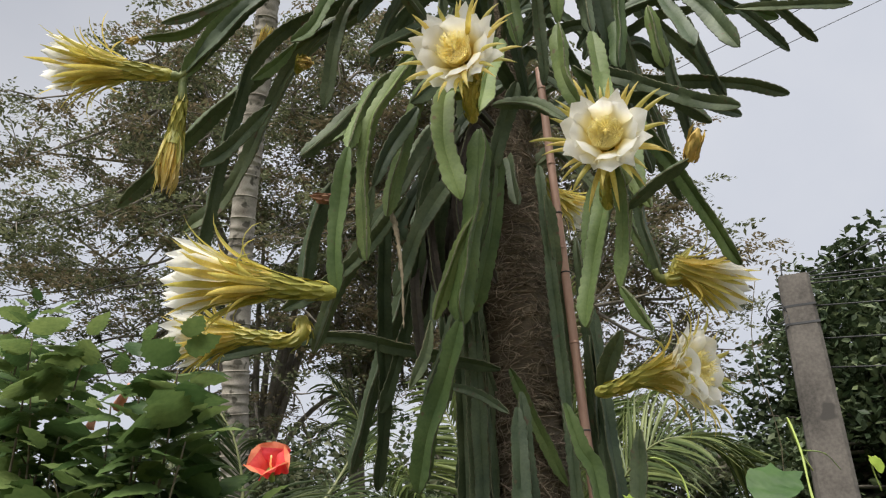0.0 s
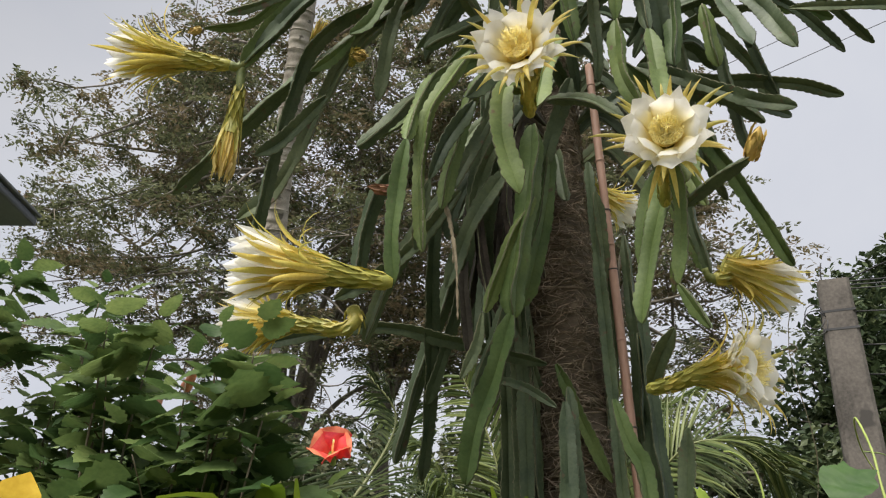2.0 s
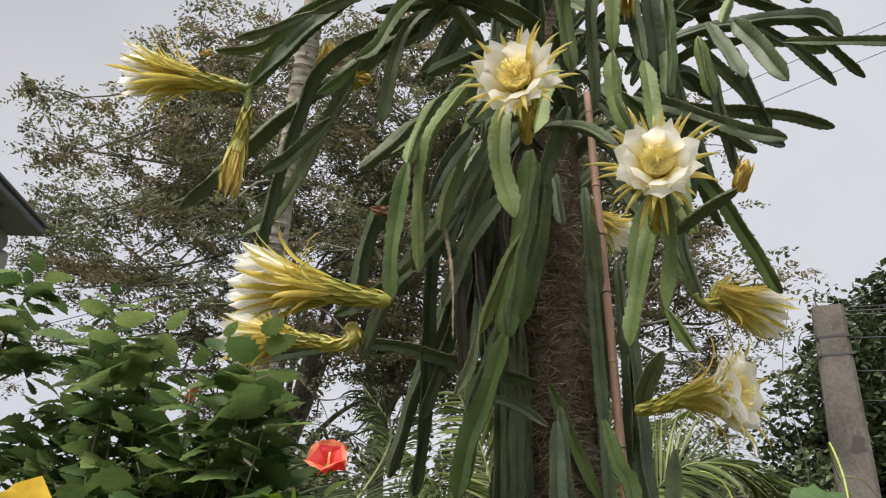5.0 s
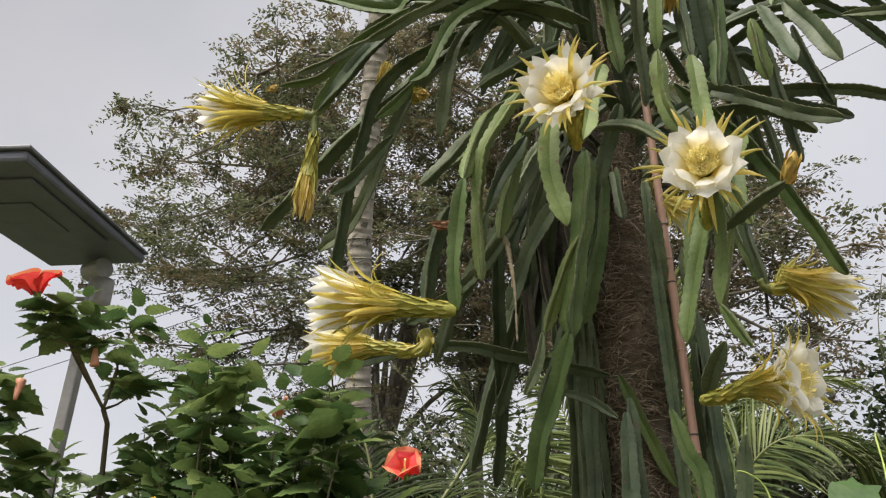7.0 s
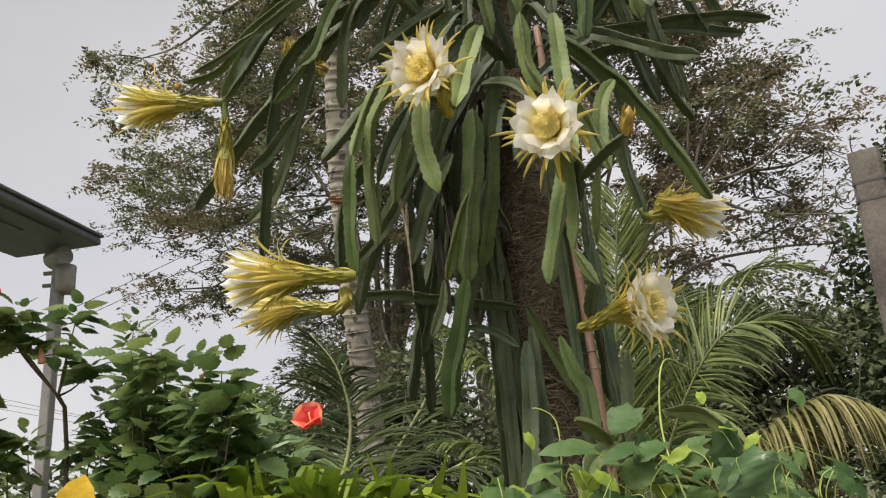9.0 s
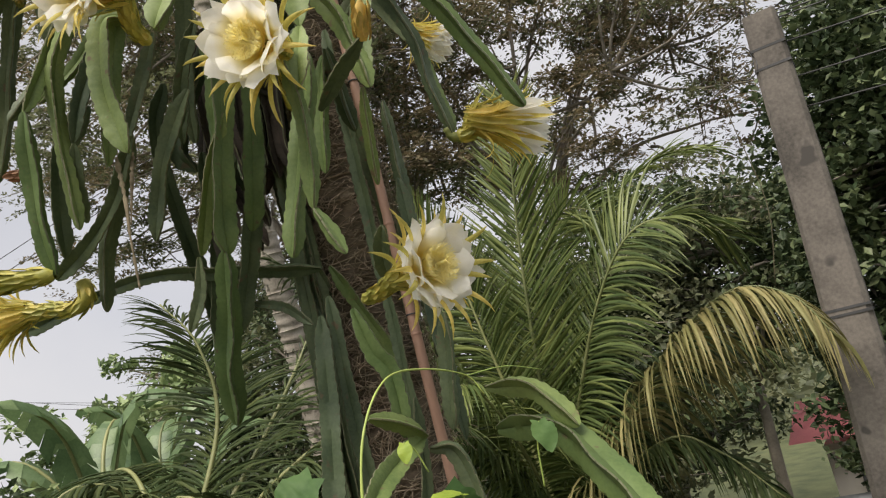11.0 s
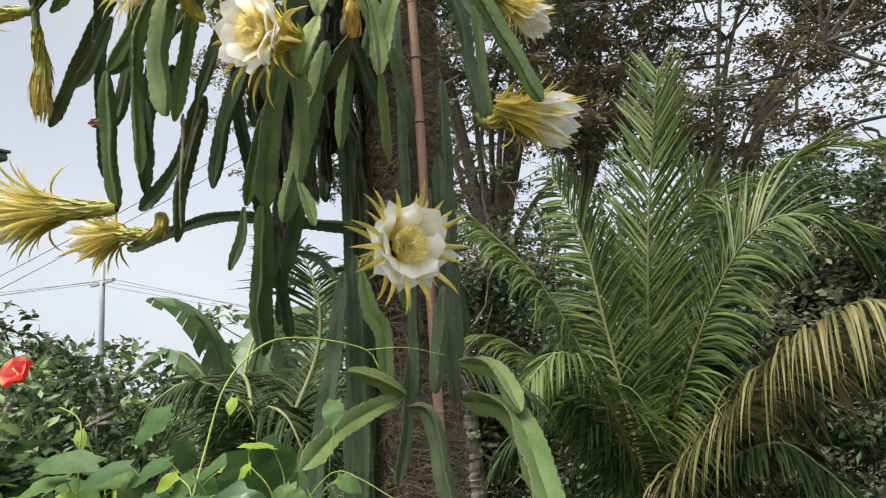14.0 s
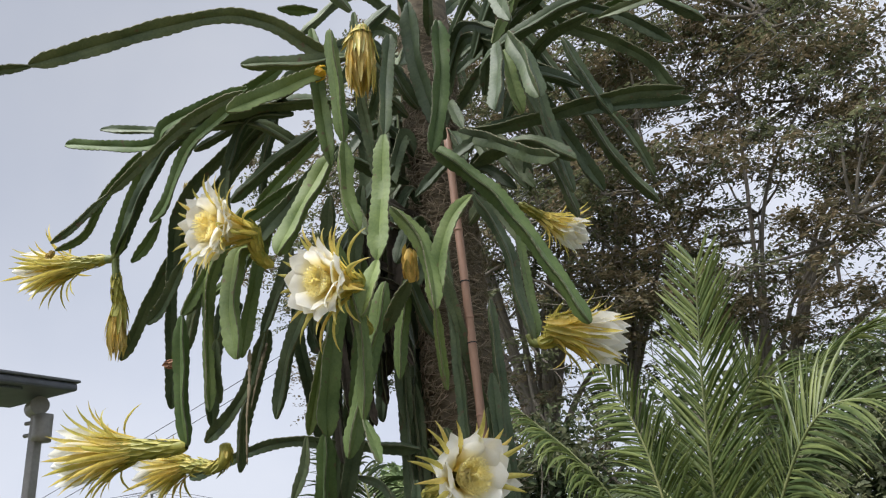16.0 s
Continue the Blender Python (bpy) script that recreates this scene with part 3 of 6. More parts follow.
# far thin lamp pole with cables
farpole = empty("slim_pole", (-10.95, 4.1, -1.8), "slim pale grey pole far behind the trees", "pole")
piece("shaft", raw("shaft", *tube([(-10.95, 4.1, -1.8), (-10.95, 4.1, 4.55)], (0.06, 0.045), 8, 1), [PALE_POST]), farpole)
part("crossarm", box((0.9, 0.05, 0.05), (-10.95, 4.1, 4.2)), PALE_POST, farpole)
for dx, s in ((-.35, .3), (.35, .4), (0, .2)):
    cable((-10.95 + dx, 4.1, 4.22), (-24, -3, 4.6), s, 0.0035)
    cable((-10.95 + dx, 4.1, 4.22), (-6.5, 16, 2.4), s, 0.0035)

# ---- big feathery trees behind ----
tree("feathery_tree", "tall spreading tree with airy brown-green feathery foliage", (-10.2, 13.6, -2.2), (-9.8, 13.0, 4.6), (-10.7, 12.2, 10.3), (5.8, 4.6, 7.0), 18, 950, 14, 0.120, 0.74, [CROWN, CROWN_B, CROWN], 3, 0.36, low=-0.85, boughs=170, twigs=9, slim=0.44)
tree("feathery_tree", "broad tree with airy brown-green feathery foliage", (-5.2, 15.0, -2.3), (-5.2, 14.6, 4.0), (-3.8, 14.6, 9.3), (4.9, 4.0, 5.6), 18, 680, 13, 0.128, 0.76, [CROWN, CROWN_B, CROWN_B], 5, 0.22, low=-0.6, boughs=105, twigs=9, slim=0.44)
tree("feathery_tree", "slender tree top with airy brown-green foliage", (-8.0, 14.5, -2.3), (-7.6, 13.6, 6.0), (-7.0, 12.9, 12.6), (3.4, 3.0, 4.6), 9, 190, 15, 0.120, 0.74, [CROWN, CROWN_B], 9, 0.24, low=-0.9, boughs=56, twigs=9, slim=0.44)
tree("creeper_tree", "dark tree smothered in leafy creeper beside the concrete pole", (2.1, 7.8, -2.0), (2.1, 7.8, 2.2), (2.3, 7.7, 2.3), (1.75, 1.4, 3.55), 10, 700, 130, 0.115, 0.42, [CROWN_DARK, CROWN_DARK], 11, 0.2, low=-0.98, flat=0.7, gap=0.4, slim=0.6)
tree("understorey_tree", "dense dark bushy tree behind the palm", (-4.2, 9.6, -2.2), (-4.2, 9.6, 0.6), (-4.7, 9.6, 1.9), (4.3, 1.9, 3.0), 9, 330, 110, 0.14, 0.62, [CROWN_DARK, CROWN], 17, 0.16, low=-0.98, flat=0.7, gap=0.3, slim=0.6)
tree("mango_tree", "dark green leafy tree beyond the vine", (-5.0, 1.5, -0.9), (-5.0, 1.5, 1.0), (-5.0, 1.45, 2.0), (0.95, 0.95, 0.75), 7, 70, 60, 0.12, 0.32, [CROWN_DARK, CROWN_PALE], 21, 0.07, low=-0.98, flat=0.8, slim=0.5)
tree("far_tree", "pale green tree far behind the porch garden", (-13.8, 3.6, -2.4), (-13.8, 3.6, 0.6), (-13.8, 3.8, 1.9), (2.2, 2.6, 1.9), 7, 90, 80, 0.26, 0.7, [CROWN_DARK, CROWN], 23, 0.15, low=-0.95, flat=0.7)
tree("far_tree", "pale feathery tree far behind the banana plants", (-10.6, 8.0, -2.4), (-10.6, 8.0, 1.2), (-10.4, 8.2, 2.6), (2.4, 2.0, 2.0), 7, 90, 90, 0.22, 0.6, [CROWN_PALE, CROWN_PALE], 27, 0.12, low=-0.9, flat=0.6)
tree("far_tree", "low pale green shrubs behind the fence", (-8.2, 4.6, -2.2), (-8.2, 4.6, -0.6), (-8.0, 4.6, 0.9), (2.8, 1.8, 1.2), 7, 110, 90, 0.20, 0.5, [CROWN_PALE, CROWN], 29, 0.10, low=-0.95, flat=0.7)
tree("far_tree", "pale bushy tree low beyond the lamp post", (-8.5, 0.6, -2.2), (-8.5, 0.6, 0.4), (-8.6, 0.6, 2.0), (1.7, 1.6, 1.3), 7, 90, 80, 0.16, 0.45, [CROWN_PALE], 33, 0.10, low=-0.95, flat=0.8)
tree("understorey_tree", "dense green tree behind the tall palm trunk", (-7.3, 8.8, -2.2), (-7.3, 8.8, 0.8), (-7.2, 8.7, 2.6), (1.9, 1.6, 2.6), 8, 170, 110, 0.13, 0.5, [CROWN_DARK, CROWN], 41, 0.14, low=-0.95, flat=0.6)
tree("understorey_tree", "dull green tree filling the gap behind the young palm", (-2.5, 12.2, -2.2), (-2.5, 12.2, 0.8), (-2.6, 12.0, 3.0), (2.2, 1.8, 3.0), 9, 210, 120, 0.13, 0.6, [CROWN_DARK, CROWN], 43, 0.16, low=-0.95, flat=0.45)
tree("understorey_tree", "bushy dark green tree beside the concrete pole", (-0.6, 10.6, -2.2), (-0.6, 10.6, 1.6), (-0.6, 10.6, 3.35), (1.7, 1.3, 1.55), 7, 170, 110, 0.12, 0.48, [CROWN_DARK, CROWN], 47, 0.10, low=-0.85, flat=0.6, gap=0.2, slim=0.55)
# the far belt of woods that closes the horizon
_rs = np.random.RandomState(4)
_az = _rs.uniform(0, 2 * math.pi, 1500)
_rd = _rs.uniform(38, 75, 1500)
_cs = np.stack([np.sin(_az) * _rd, np.cos(_az) * _rd, _rs.uniform(-2.2, 1.6, 1500)], axis=1)
tagged(piece("far_woods", raw("far_woods", *leaf_cloud(_cs, _rs.uniform(1.2, 3.0, 1500), 40, 0.9, 8, 0.8), [CROWN], smooth=False)), "belt of distant green woods round the garden", "trees", kind="stuff")

# ---- tall coconut trunk ----
tallpalm = empty("tall_palm", (-6.3, 8.0, -1.8), "tall slender ringed grey coconut palm trunk", "palm")
_tp = [(-6.25, 8.05, -1.9), (-6.1, 7.5, 2.6), (-5.95, 6.95, 5.2), (-5.72, 6.45, 7.4), (-5.36, 6.03, 9.3), (-5.0, 5.6, 11.2), (-4.8, 5.4, 13.4)]
_path = smooth_path(_tp, 0.035)
_, _u, _v = rings(_path)
_vs, _fs = [], []
for i, p in enumerate(_path):
    f = i / len(_path)
    r = (0.215 - 0.06 * f) * (1.06 if i % 4 == 0 else 0.985) * (1 + 0.02 * math.sin(i * 1.7))
    for j in range(14):
        a = 2 * math.pi * j / 14
        _vs.append(p + _u[i] * r * math.cos(a) + _v[i] * r * math.sin(a) + np.array([0, 0, 0.02 * math.sin(a * 2 + i)]))
_fs = [(i * 14 + j, i * 14 + (j + 1) % 14, (i + 1) * 14 + (j + 1) % 14, (i + 1) * 14 + j) for i in range(len(_path) - 1) for j in range(14)]
piece("trunk", raw("trunk", np.array(_vs), _fs, [PALM_BARK]), tallpalm)
for i in range(20, len(_path) - 4, 9):
    r = 0.222 - 0.06 * i / len(_path)
    ring_pts = [tuple(_path[i] + _u[i] * r * math.cos(a) + _v[i] * r * math.sin(a)) for a in np.linspace(0, 6.2832, 15)]
    piece("leaf_scar", raw("leaf_scar", *tube(ring_pts, 0.010, 5, 0.05), [PALM_BARK]), tallpalm)

# ---- young coconut palm behind the fence ----
palm = empty("young_coconut_palm", (-1.2, 4.5, -0.6), "young coconut palm with long arching green fronds", "palm")
piece("trunk", raw("trunk", *tube([(-1.2, 4.55, -0.7), (-1.2, 4.5, 0.4), (-1.2, 4.45, 1.35)], (0.24, 0.13), 12, 0.1, 0.05), [PALM_BARK]), palm)
B0 = (-1.2, 4.42, 1.20)
frond(palm, [B0, (-1.05, 4.32, 2.47), (-0.91, 4.28, 3.53), (-0.70, 4.25, 4.65)], 0.58, hang=0.10, seed=1, count=80, side=(1, -0.25, 0), spread=52)
frond(palm, [B0, (-1.56, 4.2, 2.38), (-1.90, 4.0, 3.14), (-2.43, 3.8, 3.76)], 0.48, hang=1.5, seed=2, count=84)
frond(palm, [B0, (-0.75, 4.2, 2.10), (-0.35, 4.1, 2.81), (0.05, 4.0, 3.21), (0.42, 4.0, 3.21), (0.72, 4.0, 2.95)], 0.62, FROND_MID, hang=0.5, seed=3, count=92, side=(0.75, -0.60, -0.2))
frond(palm, [B0, (-0.28, 4.2, 2.07), (0.19, 4.1, 2.46), (0.63, 4.0, 2.64), (0.95, 3.95, 2.50), (1.12, 3.9, 2.2)], 0.66, FROND_YELLOW, hang=1.9, seed=4, count=80, label="drooping yellowed palm frond")
frond(palm, [B0, (-1.42, 4.3, 2.70), (-1.56, 4.3, 3.39), (-1.84, 4.3, 4.04)], 0.50, hang=0.32, seed=5, count=76, side=(1, -0.35, 0.2))
frond(palm, [B0, (-0.77, 4.6, 2.61), (-0.28, 4.8, 3.58), (0.16, 5.0, 3.90), (0.60, 5.0, 3.85)], 0.50, hang=0.4, seed=6, count=80)
frond(palm, [B0, (-0.88, 4.5, 3.08), (-0.60, 4.5, 3.62), (-0.24, 4.4, 3.52)], 0.48, hang=0.5, seed=7, count=72, side=(1, -0.25, 0))
frond(palm, [B0, (-1.81, 4.2, 2.16), (-2.22, 4.0, 2.60), (-2.60, 3.8, 2.68)], 0.40, hang=0.9, seed=8, count=70)
# low and rear fronds take the leaflet colour with shade painted in
frond(palm, [B0, (-1.54, 4.1, 1.97), (-1.78, 3.9, 2.02), (-2.20, 3.8, 1.64)], 0.52, FROND_SHADED, hang=1.3, seed=9, count=64)
frond(palm, [B0, (-0.24, 4.3, 1.73), (0.14, 4.3, 1.60), (0.50, 4.2, 1.25)], 0.40, FROND_SHADED, hang=1.2, seed=10, count=60)
frond(palm, [B0, (-1.00, 4.8, 2.4), (-0.70, 5.1, 3.0), (-0.30, 5.3, 3.1)], 0.60, FROND_SHADED, hang=0.9, seed=31, count=64)
frond(palm, [B0, (-1.60, 4.9, 2.4), (-2.00, 5.2, 3.0), (-2.50, 5.3, 3.1)], 0.60, FROND_SHADED, hang=0.9, seed=33, count=64)
frond(palm, [B0, (-0.60, 4.9, 2.0), (0.00, 5.1, 2.4), (0.50, 5.2, 2.2)], 0.60, FROND_SHADED, hang=1.2, seed=34, count=64)
frond(palm, [B0, (-1.22, 3.9, 2.1), (-1.30, 3.5, 2.45), (-1.45, 3.1, 2.15)], 0.50, hang=1.3, seed=35, count=60)

# ---- small palms and banana plants to the side ----
sp = empty("small_palm", (-1.92, 1.35, -0.6), "small feathery palm with drooping fronds behind the cactus", "palm")
piece("trunk", raw("trunk", *tube([(-1.92, 1.35, -0.7), (-1.92, 1.3, 1.75)], (0.09, 0.05), 9, 0.1, 0.05), [PALM_BARK]), sp)
Q0 = (-1.92, 1.3, 1.70)
# shade under the trees is in these fronds' darkened leaflet colour
frond(sp, [Q0, (-1.90, 1.12, 2.24), (-1.97, 0.90, 2.36), (-2.03, 0.68, 2.22)], 0.30, FROND_SHADED, hang=1.2, seed=12, count=50, width=0.018)
frond(sp, [Q0, (-1.77, 1.25, 2.16), (-1.57, 1.27, 2.15), (-1.40, 1.28, 1.92)], 0.28, FROND_SHADED, hang=1.3, seed=13, count=50, width=0.018)
frond(sp, [Q0, (-1.85, 1.7, 2.5), (-1.95, 1.75, 3.0), (-2.15, 1.7, 3.3)], 0.45, FROND_SHADED, hang=0.6, seed=14, count=60, width=0.018)
frond(sp, [Q0, (-1.6, 1.9, 2.5), (-1.40, 2.2, 3.1), (-1.55, 2.1, 3.4)], 0.45, FROND_SHADED, hang=0.7, seed=15, count=60, width=0.018)
frond(sp, [Q0, (-1.3, 1.6, 2.2), (-0.8, 1.9, 2.4), (-0.5, 2.1, 2.2)], 0.45, FROND_SHADED, hang=0.9, seed=16, count=60, width=0.018)
frond(sp, [Q0, (-2.3, 1.5, 2.3), (-2.8, 1.7, 2.4), (-3.1, 1.8, 2.1)], 0.45, FROND_SHADED, hang=0.9, seed=17, count=60, width=0.018)


def banana_leaf(parent, points, width, seed):
    """A long torn leaf: strips on both sides of a midrib."""
    rs = np.random.RandomState(seed)
    rib = piece("leaf_stalk", raw("leaf_stalk", *tube(points, (0.03, 0.008), 6, 0.08), [RACHIS]), parent)
    path = smooth_path(points, 0.03)
    t, u, v = rings(path)
    vs, fs, n = [], [], 0
    N = len(path)
    for sgn in (-1, 1):
        i = int(N * 0.22)
        while i < N - 2:
            j = min(N - 1, i + rs.randint(2, 7))
            side = np.cross(t[i], (0, 0, 1.0))
            side /= np.linalg.norm(side) + 1e-9
            dr = rs.uniform(0.15, 0.7)
            for k in (i, j):
                s = k / N
                w = width * 0.5 * math.sin(math.pi * min(1, 0.15 + s * 0.83)) ** 0.6
                p = path[k]
                o1 = p + side * sgn * w * 0.5 + np.array([0, 0, 0.10 * w])
                o2 = p + side * sgn * w - np.array([0, 0, dr * w])
                vs += [p, o1, o2]
            fs += [(n, n + 1, n + 4, n + 3), (n + 1, n + 2, n + 5, n + 4)]
            n += 6
            i = j
    ob = piece("leaf_blade", raw("leaf_blade", np.array(vs), fs, [BANANA]), rib)
    return ob


BANANA = material("banana_leaf_blade", (0.075, 0.13, 0.055), (0.16, 0.24, 0.11), 5, 0.45, 0.1, 50, 0.25, island=True, glow_through=0.3)
for bx, by, sd in ((-4.2, 2.55, 1), (-5.3, 4.0, 2)):
    ban = empty("banana_plant", (bx, by, -0.8), "banana plant with large torn grey-green leaves", "banana plant", "banana plants")
    piece("trunk", raw("trunk", *tube([(bx, by, -0.8), (bx, by, 1.9)], (0.12, 0.07), 10, 0.2), [RACHIS]), ban)
    o = Vector((bx + 4.2, by - 2.5, 0))
    for pts in ([(-4.2, 2.5, 1.9), (-4.16, 2.25, 2.75), (-4.1, 1.9, 3.05), (-4.0, 1.6, 3.08)], [(-4.2, 2.5, 1.9), (-4.01, 2.66, 2.77), (-3.83, 2.8, 3.0), (-3.6, 2.94, 2.95)],
                [(-4.2, 2.5, 1.8), (-3.73, 2.93, 2.5), (-3.56, 3.1, 2.72), (-3.3, 3.3, 2.6)], [(-4.2, 2.5, 1.8), (-4.5, 2.3, 2.5), (-4.75, 2.1, 2.7), (-4.95, 1.9, 2.5)], [(-4.2, 2.5, 1.8), (-4.5, 2.8, 2.6), (-4.7, 3.1, 2.9), (-4.9, 3.4, 2.8)]):
        banana_leaf(ban, [tuple(Vector(p) + o) for p in pts], 0.42, sd)
        sd += 10

# ---- low house with a red roof, far off ----
house = empty("house", (-0.4, 17.5, -2.6), "low house with pale walls and a faded red sheet roof", "house")
part("wall", box((8.4, 4.0, 2.4), (3.3, 19.5, -1.5)), WALL, house)
bm = bmesh.new()
rv = [bm.verts.new(c) for c in ((-1.5, 16.9, -0.12), (6.8, 16.9, -0.12), (6.8, 19.5, 0.52), (-1.5, 19.5, 0.52), (6.8, 22.1, -0.12), (-1.5, 22.1, -0.12))]
bm.faces.new((rv[0], rv[1], rv[2], rv[3]))
bm.faces.new((rv[3], rv[2], rv[4], rv[5]))
bmesh.ops.solidify(bm, geom=bm.faces[:], thickness=0.06)
part("roof", bm, ROOF, house)
for x in (0.2, 2.8, 5.4):
    part("window", box((1.1, 0.06, 0.9), (x, 17.47, -1.25), 0.01), CABLE, house)

# ---- trunk that carries the cactus ----
support = empty("support_trunk", (0.11, 0.72, -0.6), "old brown trunk covered in matted fibrous roots", "tree trunk")
AXIS = [(0.12, 0.72, -0.65), (0.075, 0.73, 1.2), (0.045, 0.745, 2.2), (0.02, 0.755, 3.0), (-0.01, 0.77, 4.0), (-0.03, 0.78, 5.2)]
_ax = smooth_path(AXIS, 0.025)
_, _u, _v = rings(_ax)


def trunk_radius(z):
    return 0.137 + 0.02 * max(0, 1.9 - z) / 1.9 - 0.012 * max(0, z - 3)


_vs, S = [], 34
for i, p in enumerate(_ax):
    f = p[2]
    for j in range(S):
        a = 2 * math.pi * j / S
        k = 1 + 0.10 * noise.noise((math.cos(a) * 2.2, math.sin(a) * 2.2, f * 3.5)) + 0.07 * noise.noise((math.cos(a) * 7, math.sin(a) * 7, f * 24))
        _vs.append(p + (_u[i] * math.cos(a) + _v[i] * math.sin(a)) * trunk_radius(f) * k)
_fs = [(i * S + j, i * S + (j + 1) % S, (i + 1) * S + (j + 1) % S, (i + 1) * S + j) for i in range(len(_ax) - 1) for j in range(S)]
piece("bark", raw("bark", np.array(_vs), _fs, [BARK]), support)
_rs = np.random.RandomState(6)
_fib = []
for k in range(5200):
    z = _rs.uniform(1.1, 4.8)
    i = int(np.argmin(np.abs(_ax[:, 2] - z)))
    r = trunk_radius(z)
    a, da, dz = _rs.uniform(0, 6.283), _rs.normal(0, 0.8), _rs.normal(0, 0.05)
    pts = []
    for q in (0, 0.33, 0.66, 1):
        aa = a + da * q + _rs.normal(0, 0.10)
        rr = r * (1.0 + 0.07 * math.sin(3.14 * q)) + 0.003 + _rs.uniform(0, 0.009)
        c = _ax[i]
        pts.append((c[0] + rr * math.cos(aa), c[1] + rr * math.sin(aa), z + dz * q + _rs.normal(0, 0.010)))
    _fib.append(tube(pts, (_rs.uniform(0.0014, 0.0032), 0.0010), 3, 0.03, caps=False))
ob = piece("fibre_mat", raw("fibre_mat", *joined(_fib), [FIBRE]), support, None, "matted thin brown aerial roots")
ob["kind"] = "stuff"
_fib = []
for k in range(420):
    z = _rs.uniform(1.6, 4.5)
    a = _rs.uniform(-1.7, 1.0) if k % 4 else _rs.uniform(0, 6.28)
    d = np.array([math.cos(a), math.sin(a), 0])
    c = _ax[int(np.argmin(np.abs(_ax[:, 2] - z)))] + d * trunk_radius(z)
    e = c + d * _rs.uniform(0.02, 0.085) + np.array([_rs.normal(0, .03), _rs.normal(0, .03), _rs.normal(-0.03, .06)])
    _fib.append(tube([c, (c + e) / 2 + _rs.normal(0, .02, 3), e], (0.0024, 0.0010), 3, 0.02, caps=False))
ob = piece("aerial_root_mass", raw("aerial_root_mass", *joined(_fib), [FIBRE]), support, None, "loose curling aerial roots")
ob["kind"] = "stuff"

# ---- pinkish pole tied to the trunk ----
pipe = empty("bamboo_pole", (0.376, 0.551, -0.6), "straight pinkish tan bamboo pole leaning on the trunk", "pole")
P0, P1 = Vector((0.376, 0.551, -0.6)), Vector((0.224, 0.609, 4.1))
piece("culm", raw("culm", *tube([P0, (P0 + P1) / 2, P1], (0.0175, 0.0155), 16, 0.1, 0.02), [PIPE]), pipe)
for k in range(13):
    c = P0 + (P1 - P0) * (0.06 + k * 0.0765)
    d = (P1 - P0).normalized() * 0.004
    piece("node", raw("node", *tube([c - d, c, c + d], 0.0176, 16, 0.004), [PIPE]), pipe, None, "raised ring of the pole")
for h in (2.62, 3.18, 3.42):
    c = P0.lerp(P1, (h + 0.6) / 4.7)
    d = (P1 - P0).normalized() * 0.0022
    piece("tie", raw("tie", *tube([c - d, c + d], 0.0180, 14, 0.004), [CABLE]), pipe, None, "thin dark wire tie")

# ---- the climbing cactus ----
cactus = empty("dragon_fruit_cactus", (0.24, 0.36, -0.6), "large climbing cactus with drooping three-ribbed green stems and flowers", "cactus")
_count = [0]


